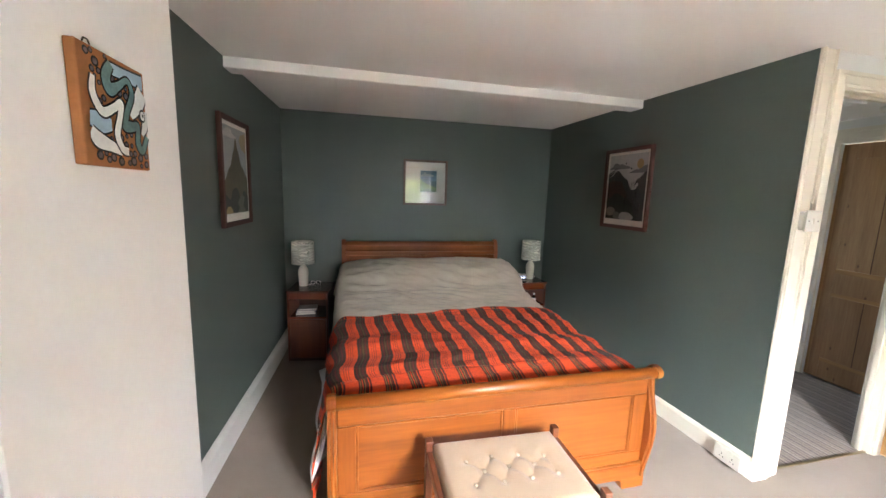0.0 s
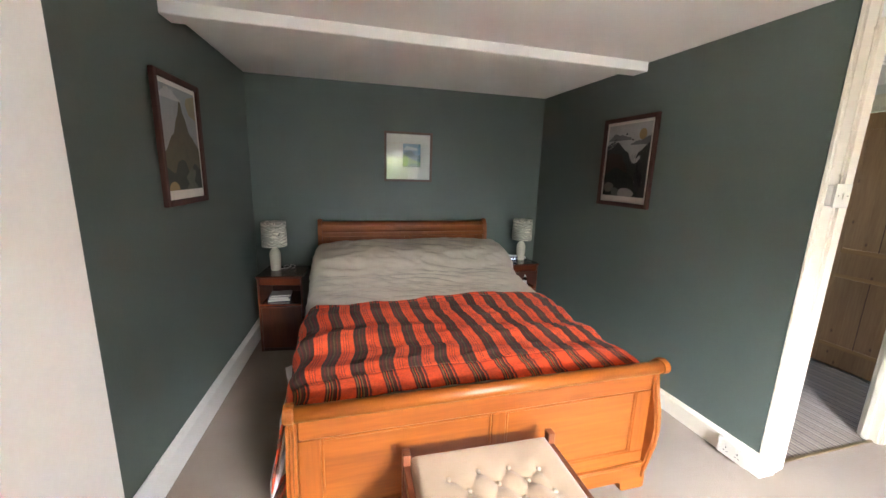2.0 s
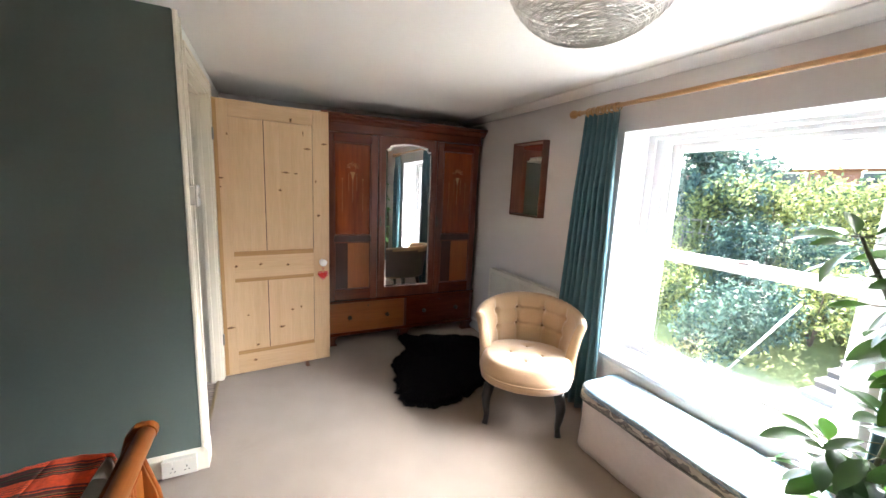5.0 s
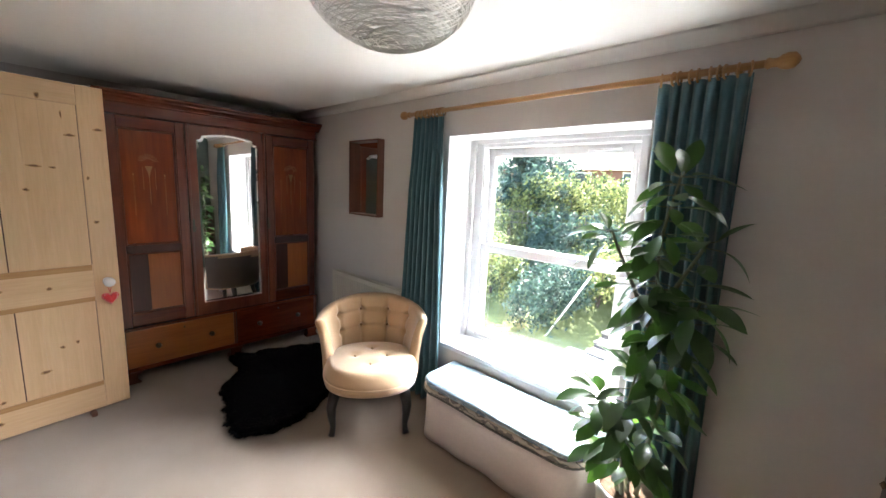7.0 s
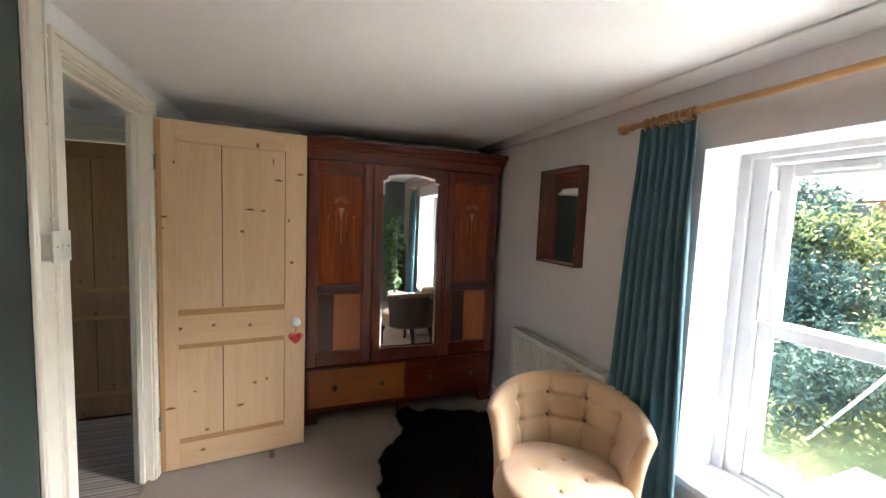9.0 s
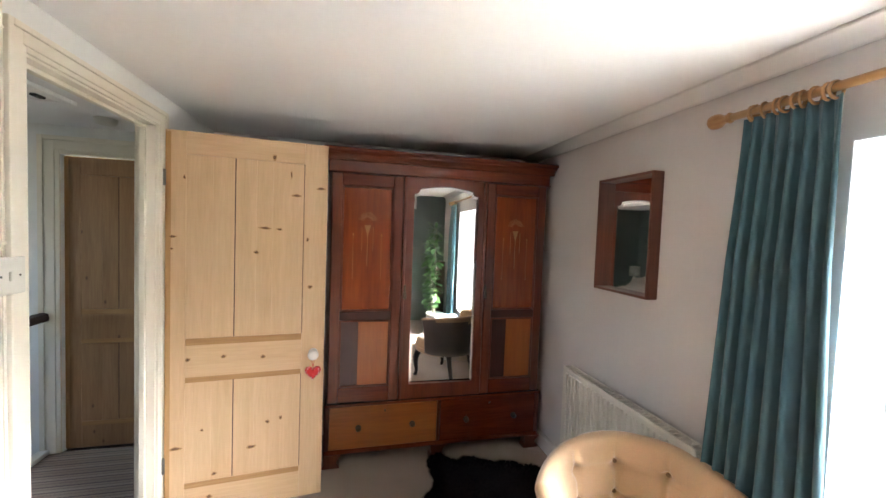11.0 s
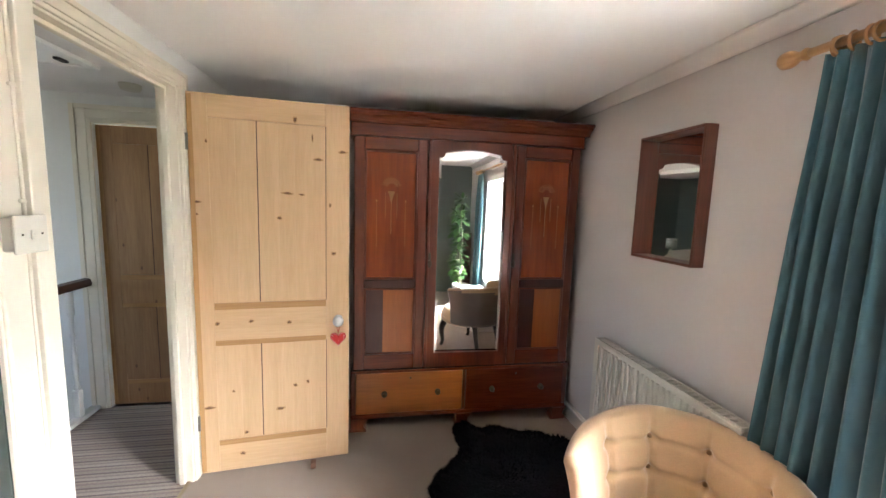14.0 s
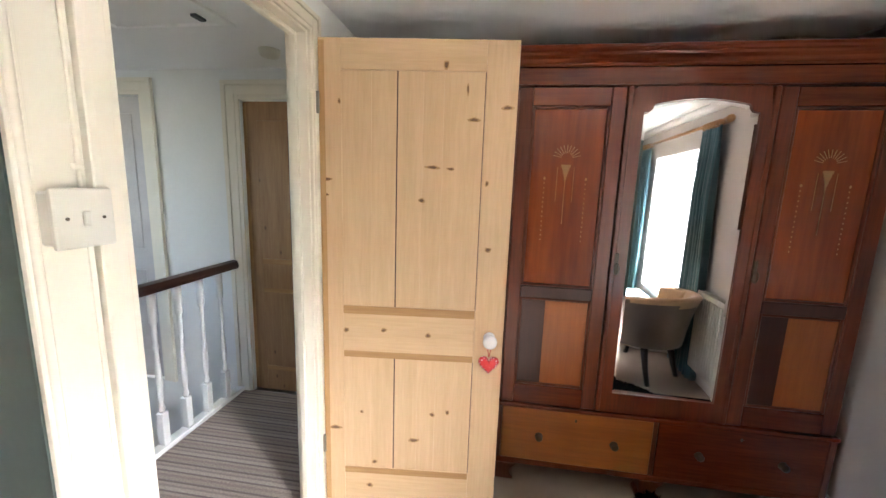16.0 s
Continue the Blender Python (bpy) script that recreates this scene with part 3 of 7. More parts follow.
curtain(1.955, 2.225, 1.90, 2.33, "teal lined curtain gathered beside the radiator", 1, 7)
curtain(0.76, 0.455, 0.72, 0.42, "teal lined curtain gathered behind the plant", 2, 7)

# ---- radiator ----
rad = thing("radiator", pose(0, 0, 0), "cream panel radiator with a top grille", "radiator")
M_RAD = mat("radiator_enamel", (0.66, 0.62, 0.54), 0.4, vary=0.03)
rx0, rx1, rz0, rz1, ry0, ry1 = 2.30, 3.21, 0.14, 0.735, -0.585, -0.525
part("panel", boxes((rx0, rx1, ry1 - 0.012, ry1, rz0, rz1), (rx0, rx1, ry0, ry0 + 0.012, rz0, rz1), bevel=0.003), M_RAD, rad)
bm = bmesh.new()
x = rx0 + 0.02
while x < rx1 - 0.03:
    box(bm, x, x + 0.018, ry1 - 0.001, ry1 + 0.010, rz0 + 0.02, rz1 - 0.022, bevel=0.005)
    x += 0.0333
part("ribs", bm, M_RAD, rad, "pressed upright ribs")
for xa in (rx0, rx1 - 0.006):
    part("side_panel", boxes((xa, xa + 0.006, ry0, ry1, rz0 + 0.01, rz1 - 0.01), bevel=0.002), M_RAD, rad)
bm = boxes((rx0, rx1, ry0, ry0 + 0.008, rz1, rz1 + 0.008), (rx0, rx1, ry1 - 0.008, ry1, rz1, rz1 + 0.008))
x = rx0 + 0.005
while x < rx1:
    box(bm, x, x + 0.005, ry0 + 0.008, ry1 - 0.008, rz1, rz1 + 0.006)
    x += 0.028
part("top_grille", bm, M_RAD, rad)
for xa in (2.5, 3.0):
    part("bracket", boxes((xa, xa + 0.03, YW, ry0, 0.3, 0.6)), M_RAD, rad)
part("pipe", tube([(rx1 - 0.03, ry0 + 0.03, 0.15), (rx1 - 0.03, ry0 + 0.03, 0.0)], 0.0075, 8), mat("copper_painted", (0.6, 0.57, 0.5), 0.4), rad)


# ---- bedroom door ----
M_KNOT_RIM = mat("pine_knot_rim", (0.42, 0.235, 0.10), 0.5, vary=0.25, scale=60)
M_KNOT = mat("pine_knot", (0.16, 0.075, 0.03), 0.5, vary=0.4, scale=80)
KNOTS = [(0.031, 1.451, 0.016, 0.006), (0.027, 1.39, 0.006, 0.005), (0.080, 1.747, 0.004, 0.009), (0.445, 1.509, 0.024, 0.006), (0.516, 1.505, 0.014, 0.005), (0.678, 1.192, 0.013, 0.008), (0.660, 1.453, 0.006, 0.009), (0.725, 1.736, 0.018, 0.007),
         (0.600, 1.69, 0.018, 0.007), (0.406, 1.379, 0.010, 0.008), (0.572, 1.80, 0.004, 0.018), (0.488, 1.885, 0.010, 0.013), (0.100, 0.826, 0.010, 0.009), (0.26, 0.832, 0.010, 0.008), (0.447, 0.817, 0.009, 0.009), (0.164, 0.45, 0.006, 0.006), (0.473, 0.455, 0.010, 0.008),
         (0.539, 0.47, 0.008, 0.009), (0.396, 0.327, 0.022, 0.008), (0.222, 0.209, 0.010, 0.008), (0.048, 0.369, 0.021, 0.008), (0.200, 0.09, 0.011, 0.009)]


def panel_door(name, m, w, label, category="door", knots=True, z1=1.975, parent=None):
    """A four-panel pine door: local x from the hinge along the leaf, y its thickness, standing on z = 0."""
    d = thing(name, m, label, category)
    t = 0.035
    sl, sr = 0.088, w - 0.12
    r0, r1, r2, r3 = 0.180, 0.706, 0.935, z1 - 0.113
    for x0, x1 in ((0, sl), (sr, w)):
        part("stile", boxes((x0, x1, 0, t, 0, z1), bevel=0.002), M_PINE, d)
    for a, b in ((0.0, r0), (r1, r2), (r3, z1)):
        part("rail", boxes((sl + 0.0005, sr - 0.0005, 0, t, a, b), bevel=0.002), M_PINEX, d)
    c = w * 0.402
    for a, b in ((r0, r1), (r2, r3)):
        part("panel_core", boxes((sl, sr, 0.013, t - 0.013, a, b)), M_PINEDARK, d)
        cuts = ((sl + 0.0006, sl + 0.117), (sl + 0.1174, c - 0.003), (c + 0.0024, c + 0.100), (c + 0.1004, c + 0.178), (c + 0.1784, sr - 0.0036))
        for u0, u1 in cuts:
            part("panel", boxes((u0, u1, 0.0015, t - 0.0015, a + 0.0012, b - 0.0016), bevel=0.0005), M_PINE, d)
        # thin dark strips colour in the shade of the panel gaps
        part("shadow_gap", boxes((c - 0.003, c + 0.0024, 0.004, 0.005, a, b), (sr - 0.0036, sr - 0.0005, 0.004, 0.005, a, b)), M_FRAME, d, "dark strip standing in for the shade of the gap beside the panels")
    for za, zb in ((r0 - 0.030, r0), (r1, r1 + 0.029), (r2 - 0.036, r2)):
        part("old_edge", boxes((sl + 0.001, sr - 0.003, -0.0006, 0.0002, za, zb - 0.001), (sl + 0.001, sr - 0.003, t - 0.0002, t + 0.0006, za, zb - 0.001)), M_PINEDARK, d, "ochre band of old varnish along the rail")
    part("old_edge", boxes((0.001, 0.024, -0.0006, 0.0002, 0.01, z1 - 0.01)), M_PINEDARZ, d, "ochre band of old varnish down the hinge edge")
    if knots:
        for k, (x, z, rx, rz) in enumerate(KNOTS):
            y = -0.0003 if x < sl or x > sr or z < r0 or z > r3 or r1 < z < r2 else 0.0012
            for g, m in ((1.25, M_KNOT_RIM), (0.75, M_KNOT)):
                bm = bmesh.new()
                bm.faces.new([bm.verts.new((x + g * rx * math.cos(q) * (1 + 0.2 * math.sin(2 * q + k)), y - 0.0003 * (g < 1), z + g * rz * math.sin(q) * (1 + 0.2 * math.cos(3 * q + k)))) for q in [2 * math.pi * n / 14 for n in range(14)]])
                part("knot", bm, m, d)
    return d


M_PINEDARZ = wood("pine_old_varnish_upright", (0.40, 0.21, 0.075), (0.54, 0.31, 0.13), 0.45, axis=2, grain=9)
M_PINEDARK = wood("pine_old_varnish", (0.36, 0.18, 0.06), (0.50, 0.28, 0.11), 0.45, axis=0, grain=9)
door = panel_door("door_1", pose(3.298, 1.656, 0.012, 0, 0, -84.4) , 0.76, "open stripped pine four-panel door with knots")
for zz in (0.25, 1.7):
    part("hinge", lathe([(0.007, zz), (0.007, zz + 0.08)], 10, -0.002, -0.004), mat("hinge_steel", (0.3, 0.28, 0.25), 0.4, metal=0.9), door)
M_CERAMIC = mat("white_ceramic", (0.82, 0.82, 0.80), 0.12, vary=0.01)
for s in (-1, 1):
    kb = lathe([(0.024, 0.0), (0.024, 0.004), (0.010, 0.008), (0.010, 0.024), (0.022, 0.032), (0.029, 0.044), (0.028, 0.055), (0.018, 0.062), (0.001, 0.064)], 24)
    bmesh.ops.transform(kb, matrix=pose(0.702, 0 if s < 0 else 0.035, 0.822, 90 * (1 if s < 0 else -1), 0, 0), verts=kb.verts)
    part("door_knob", kb, M_CERAMIC, door, "white ceramic door knob", True)
heart = thing("hanging_heart", door.matrix_world @ pose(0.702, -0.035, 0.722), "red dotted fabric heart hanging from the door knob", "ornament")
M_HEART = bpy.data.materials.new("red_dotted_cotton")
M_HEART.use_nodes = True
_n = M_HEART.node_tree
_v = _n.nodes.new("ShaderNodeTexVoronoi")
_v.inputs["Scale"].default_value, _v.inputs["Randomness"].default_value = 105, 0.25
_t = _n.nodes.new("ShaderNodeTexCoord")
_r = _n.nodes.new("ShaderNodeValToRGB")
_r.color_ramp.elements[0].position, _r.color_ramp.elements[0].color = 0.26, (0.85, 0.80, 0.78, 1)
_r.color_ramp.elements[1].position, _r.color_ramp.elements[1].color = 0.32, (0.55, 0.02, 0.02, 1)
_n.links.new(_t.outputs["Object"], _v.inputs["Vector"]), _n.links.new(_v.outputs["Distance"], _r.inputs[0]), _n.links.new(_r.outputs[0], _n.nodes["Principled BSDF"].inputs["Base Color"])
bm = bmesh.new()
n = 32
outl = [(0.0028 * 16 * math.sin(t) ** 3 * 0.95, 0.0028 * (13 * math.cos(t) - 5 * math.cos(2 * t) - 2 * math.cos(3 * t) - math.cos(4 * t))) for t in [2 * math.pi * k / n for k in range(n)]]
rings = [[bm.verts.new((x * s, y, z * s)) for x, z in outl] for s, y in ((0.3, -0.014), (0.7, -0.011), (0.92, -0.006), (1, 0), (0.92, 0.006), (0.7, 0.011), (0.3, 0.014))]
for p, q in zip(rings, rings[1:]):
    for i in range(n):
        bm.faces.new((p[i], p[(i + 1) % n], q[(i + 1) % n], q[i]))
bm.faces.new(rings[0]), bm.faces.new(rings[-1][::-1])
part("padded_heart", bm, M_HEART, heart, smooth=True)
part("loop", tube([(0, 0, 0.03), (-0.008, 0.0, 0.07), (-0.006, 0.004, 0.115), (0.006, 0.004, 0.115), (0.008, 0, 0.07), (0, 0, 0.03)], 0.0015, 6), mat("red_ribbon", (0.5, 0.02, 0.02), 0.7), heart)

# ---- wardrobe ----
WM = pose(3.6, 0.905, 0, 0, 0, -90)   # local x runs south along the front, local y is depth (into the wall)
ward = thing("wardrobe", WM, "old mahogany wardrobe with a mirrored middle door and two drawers", "wardrobe")
WW, WD = 1.49, 0.405
M_INLAY = mat("satinwood_inlay", (0.36, 0.17, 0.05), 0.35)
M_INLAY_D = mat("pale_inlay", (0.40, 0.20, 0.06), 0.35)
M_MAHX = wood("mahogany_cross", (0.085, 0.016, 0.006), (0.17, 0.036, 0.011), 0.25, axis=0, grain=8, coat=0.45)
M_MAHL = wood("mahogany_light", (0.26, 0.070, 0.014), (0.36, 0.11, 0.024), 0.3, grain=7, coat=0.3)
M_MAHLX = wood("mahogany_light_cross", (0.25, 0.075, 0.014), (0.36, 0.12, 0.026), 0.3, axis=0, grain=7, coat=0.3)
M_MAHD = wood("mahogany_dark", (0.035, 0.009, 0.006), (0.06, 0.016, 0.010), 0.3, grain=8, coat=0.3)
part("body", boxes((0.012, WW - 0.012, 0.02, WD, 0.085, 1.90), bevel=0.003), M_MAHOG, ward)
part("drawer_rail", boxes((0, WW, 0.0, WD, 0.085, 0.115), bevel=0.003), M_MAHX, ward)
part("drawer_rail", boxes((0, WW, -0.012, WD, 0.40, 0.418), bevel=0.003), M_MAHX, ward)
for xa, xb, yb in ((0, 0.03, WD), (WW - 0.03, WW, WD), (0.735, 0.755, 0.05)):
    part("drawer_post", boxes((xa, xb, 0.0, yb, 0.1155, 0.3995), bevel=0.003), M_MAHOG, ward)
prof = [(0.02, 1.958), (-0.010, 1.958), (-0.016, 1.962), (-0.016, 1.970), (-0.022, 1.974), (-0.030, 1.983), (-0.046, 1.992), (-0.048, 2.002), (-0.058, 2.006), (-0.066, 2.014), (-0.066, 2.026), (-0.056, 2.032), (WD, 2.032), (WD, 1.958)]
bm = extrude(prof, 0, -0.03, WW + 0.03, bevel=0.0)
part("cornice", bm, M_MAHX, ward)
part("frieze", boxes((-0.004, WW + 0.004, -0.002, WD - 0.002, 1.890, 1.9575), bevel=0.002), M_MAHX, ward)
part("frieze_bead", boxes((-0.008, WW + 0.008, -0.010, WD - 0.004, 1.882, 1.8895), bevel=0.003), M_MAHOG, ward)


def scroll_handle(parent, x, z, y=0.0):
    M = M_OLDBRASS
    h = part("door_handle", boxes((x - 0.008, x + 0.008, y - 0.004, y, z - 0.045, z + 0.05), bevel=0.003), M, parent, "small dark brass drop handle")
    part("drop_ring", tube([(x + 0.011 * math.sin(a), y - 0.012, z - 0.02 + 0.024 * math.cos(a)) for a in [2 * math.pi * k / 16 for k in range(16)]], 0.0028, 6, closed=True), M, h, smooth=True)


M_OLDBRASS = mat("old_brass", (0.09, 0.07, 0.05), 0.4, metal=0.85)


def panel_leaf(x0, x1):
    """A side door: upper inlaid panel, lower panel of two tones."""
    d = part("door", boxes((x0 + 0.002, x1 - 0.002, 0.0192, 0.0198, 0.43, 1.875)), M_MAHOG, ward)
    for r in ((x0, x0 + 0.058), (x1 - 0.058, x1)):
        part("stile", boxes((*r, -0.004, 0.018, 0.425, 1.88), bevel=0.003), M_MAHOG, d)
    for r in ((0.425, 0.52), (0.955, 1.01), (1.805, 1.88)):
        part("rail", boxes((x0 + 0.0585, x1 - 0.0585, -0.004, 0.018, *r), bevel=0.003), M_MAHX if r[0] != 0.955 else M_MAHD, d)
    a, b = x0 + 0.058, x1 - 0.058
    bm = bmesh.new()
    for z0, z1 in ((1.01, 1.805), (0.52, 0.955)):
        for r in ((a, a + 0.012, z0, z1), (b - 0.012, b, z0, z1), (a + 0.012, b - 0.012, z0, z0 + 0.012), (a + 0.012, b - 0.012, z1 - 0.012, z1)):
            box(bm, r[0], r[1], -0.001, 0.014, r[2], r[3], bevel=0.003)
    part("moulding", bm, M_MAHOG, d, "fine moulding round the panels")
    part("upper_panel", boxes((a + 0.012, b - 0.012, 0.008, 0.019, 1.022, 1.793)), M_MAHMID, d)
    s = a + (b - a) * 0.37
    part("lower_panel", boxes((a + 0.012, s, 0.008, 0.019, 0.532, 0.943)), M_MAHD, d, "dark faded half of the lower panel")
    part("lower_panel", boxes((s, b - 0.012, 0.008, 0.019, 0.532, 0.943)), M_MAHL, d, "light orange half of the lower panel")
    c = (a + b) / 2
    bm = bmesh.new()
    y0, y1 = 0.0068, 0.0082
    for sx in (-0.088, 0.088):
        for k in range(14):
            r = 0.0045 if k else 0.008
            z = 1.50 - k * 0.021
            lathe([(r * 0.62, 0), (r * 0.62, 0.001)], 6, 0, 0, bm)
            bm.verts.ensure_lookup_table()
            for vtx in bm.verts[len(bm.verts) - 12:]:
                px, py, pz = vtx.co
                vtx.co = (c + sx + px, y1 - (0.001 if pz > 0 else 0), z + py * 1.4)
    for k in range(11):
        ang = radians(-75 + 15 * k)
        box(bm, c - 0.0012, c + 0.0012, y0, y1, 1.60, 1.635)
        bm.verts.ensure_lookup_table()
        for vtx in bm.verts[len(bm.verts) - 8:]:
            dx, dz = vtx.co.x - c, vtx.co.z - 1.575
            vtx.co.x, vtx.co.z = c + dx * math.cos(ang) + dz * math.sin(ang), 1.585 - dx * math.sin(ang) + dz * math.cos(ang)
    box(bm, c - 0.02, c + 0.02, y0, y1, 1.555, 1.560)
    for k in range(6):
        hw = 0.018 * (1 - k / 6) ** 1.5 + 0.0012
        box(bm, c - hw, c + hw, y0, y1, 1.548 - k * 0.013, 1.555 - k * 0.013 + 0.006)
    box(bm, c - 0.0012, c + 0.0012, y0, y1, 1.30, 1.50)
    for sx in (-0.035, 0.035):
        box(bm, c + sx - 0.0009, c + sx + 0.0009, y0, y1, 1.40, 1.55)
    part("inlay", bm, M_INLAY_D, d, "faded marquetry of husks and a fan")
    return d


M_MAHMID = wood("mahogany_flame", (0.16, 0.029, 0.007), (0.29, 0.066, 0.014), 0.22, grain=4.5, coat=0.4)
DWL = 0.457
panel_leaf(0.02, DWL)
panel_leaf(WW - DWL, WW - 0.02)
# middle door with the shaped, bevelled mirror
mx0, mx1, mz0, mz1 = DWL + 0.005, WW - DWL - 0.005, 0.425, 1.882
gx0, gx1, gz0, gz1 = 0.53, 0.968, 0.52, 1.835


def glass_outline(e=0.0):
    a, b, z0, z1 = gx0 + e, gx1 - e, gz0 + e, gz1 - e
    r = 0.028
    pts = [(a, z0), (b, z0), (b, z1 - 0.055)]
    pts += [(b - 0.012 - r * math.sin(radians(t)) * 0.9, z1 - 0.055 + r * (1 - math.cos(radians(t)))) for t in (0, 30, 60, 90)]
    pts += [(b - 0.045 - (b - a - 0.09) * k / 8, z1 - 0.022 + 0.022 * math.sin(math.pi * k / 8)) for k in range(9)]
    pts += [(a + 0.012 + r * math.sin(radians(t)) * 0.9, z1 - 0.055 + r * (1 - math.cos(radians(t)))) for t in (90, 60, 30, 0)]
    return pts + [(a, z1 - 0.055)]


md = part("door", boxes((mx0 + 0.002, mx1 - 0.002, 0.0185, 0.0198, mz0, mz1)), M_MAHOG, ward, "mirrored middle door")
for r in ((mx0, mx0 + 0.02), (mx1 - 0.02, mx1)):
    part("stile", boxes((*r, -0.008, 0.018, mz0, mz1), bevel=0.003), M_MAHOG, md)
outer, inner = [(mx0 + 0.02, mz0), (mx1 - 0.02, mz0), (mx1 - 0.02, mz1), (mx0 + 0.02, mz1)], glass_outline()
bm = bmesh.new()
n = len(inner)


def onto_rect(x, z):
    cx, cz, hw, hh = (gx0 + gx1) / 2, (mz0 + mz1) / 2, (mx1 - mx0) / 2 - 0.02, (mz1 - mz0) / 2
    dx, dz = x - cx, z - cz
    k = min(hw / abs(dx) if dx else 9e9, hh / abs(dz) if dz else 9e9)
    return cx + dx * k, cz + dz * k


front_i = [bm.verts.new((x, -0.004, z)) for x, z in inner]
back_i = [bm.verts.new((x, 0.0135, z)) for x, z in inner]
outp = []
for x, z in inner:
    if z in (gz0,):
        outp.append((mx0 + 0.02 if x < 0.7 else mx1 - 0.02, mz0))
    elif x in (gx0, gx1):
        outp.append((mx0 + 0.02 if x < 0.7 else mx1 - 0.02, z))
    else:
        outp.append((mx0 + 0.02 + (mx1 - mx0 - 0.04) * (x - gx0) / (gx1 - gx0), mz1))
front_o = [bm.verts.new((x, -0.004, z)) for x, z in outp]
for i in range(n):
    j = (i + 1) % n
    bm.faces.new((front_i[i], front_i[j], front_o[j], front_o[i]))
    bm.faces.new((front_i[i], back_i[i], back_i[j], front_i[j]))
part("frame", bm, M_MAHOG, md)
bm = bmesh.new()
bev = glass_outline(0.016)
lean = lambda x: -0.023 * (x - (gx0 + gx1) / 2)
a_ = [bm.verts.new((x, 0.0075 + lean(x), z)) for x, z in inner]
b_ = [bm.verts.new((x, 0.0055 + lean(x), z)) for x, z in bev]
for i in range(n):
    j = (i + 1) % n
    bm.faces.new((a_[i], a_[j], b_[j], b_[i]))
bm.faces.new(b_)
part("mirror", bm, M_GLASSM, md, "bevelled mirror with shaped upper corners")
part("backing", boxes((gx0 - 0.02, gx1 + 0.02, 0.0138, 0.018, gz0 - 0.02, gz1 + 0.02)), M_MAHD, md)
scroll_handle(md, mx0 + 0.022, 1.135, -0.008)
scroll_handle(md, mx1 + 0.012, 1.135, -0.004)
for x0, x1, m, lab in ((0.032, 0.733, M_MAHLX, "lighter orange drawer front"), (0.757, WW - 0.032, M_MAHX, "dark reddish drawer front")):
    dr = part("drawer", boxes((x0, x1, -0.004, 0.05, 0.118, 0.397), bevel=0.004), m, ward, lab)
    for k in (0.26, 0.76):
        xx = x0 + (x1 - x0) * k
        kb = lathe([(0.019, 0), (0.019, 0.003), (0.007, 0.005), (0.007, 0.014), (0.017, 0.020), (0.014, 0.026), (0.002, 0.028)], 14)
        bmesh.ops.transform(kb, matrix=pose(xx, -0.004, 0.255, 90, 0, 0), verts=kb.verts)
        part("drawer_knob", kb, M_OLDBRASS, dr, smooth=True)
    part("keyhole", boxes(((x0 + x1) / 2 - 0.005, (x0 + x1) / 2 + 0.005, -0.0055, -0.0035, 0.35, 0.365), bevel=0.002), M_OLDBRASS, dr)
for xx in (0, WW / 2 - 0.05, WW - 0.10):
    pts = [(xx - 0.0, 0.086), (xx + 0.005, 0.03), (xx - 0.008, 0.012), (xx - 0.008, 0), (xx + 0.10, 0), (xx + 0.10, 0.012), (xx + 0.082, 0.035), (xx + 0.085, 0.055), (xx + 0.115, 0.086)]
    part("bracket_foot", extrude([(p, q) for p, q in pts], 1, -0.004, 0.06), M_MAHOG, ward)
    part("back_foot", boxes((xx + 0.02, xx + 0.07, WD - 0.06, WD, 0, 0.086)), M_MAHOG, ward)

# ---- wall mirror ----
wm = thing("wall_mirror", pose(2.625, YW, 1.257), "square wooden box-framed mirror on the grey wall", "mirror")
M_TEAK = wood("reddish_teak", (0.085, 0.026, 0.014), (0.145, 0.046, 0.024), 0.4, grain=9)
W_, H_ = 0.385, 0.595
for nm, r in (("frame_side", (0, 0.011, 0, 0.062, 0, H_)), ("frame_side", (W_ - 0.011, W_, 0, 0.062, 0, H_)), ("frame_rail", (0.011, W_ - 0.011, 0, 0.062, 0, 0.013)), ("frame_rail", (0.011, W_ - 0.011, 0, 0.062, H_ - 0.013, H_))):
    part(nm, boxes(r, bevel=0.002), M_TEAK, wm)
part("glass", boxes((0.011, W_ - 0.011, 0.004, 0.012, 0.013, H_ - 0.013)), M_GLASSM, wm)


# ---- bed ----
BX0, BX1, BC = 0.19, 1.722, 0.955
bed = thing("bed", pose(0, 0, 0), "orange-brown cherry wood sleigh bed with panelled head and foot", "bed")


def post_profile(y, z_top, s, r=0.03):
    """S-shaped post seen from the side: s = -1 curls towards -y."""
    k = z_top / 0.665
    f = [(0.032, 0.60), (0.030, 0.565), (0.014, 0.50), (-0.008, 0.42), (-0.018, 0.34), (-0.014, 0.26), (0.006, 0.18), (0.024, 0.12), (0.028, 0.068)]
    arc = [(0.005 + r * math.cos(radians(a)), 0.635 + r * math.sin(radians(a))) for a in range(60, 301, 24)]
    pts = [(0.075, 0.068), (0.075, 0.58), (0.06, 0.635), (0.035, 0.662)] + arc + f
    return [(y + (p if s < 0 else 0.075 - p), q * k if q > 0.5 else (q if q < 0.07 else 0.068 + (q - 0.068) * (0.5 * k - 0.068) / 0.432)) for p, q in pts]


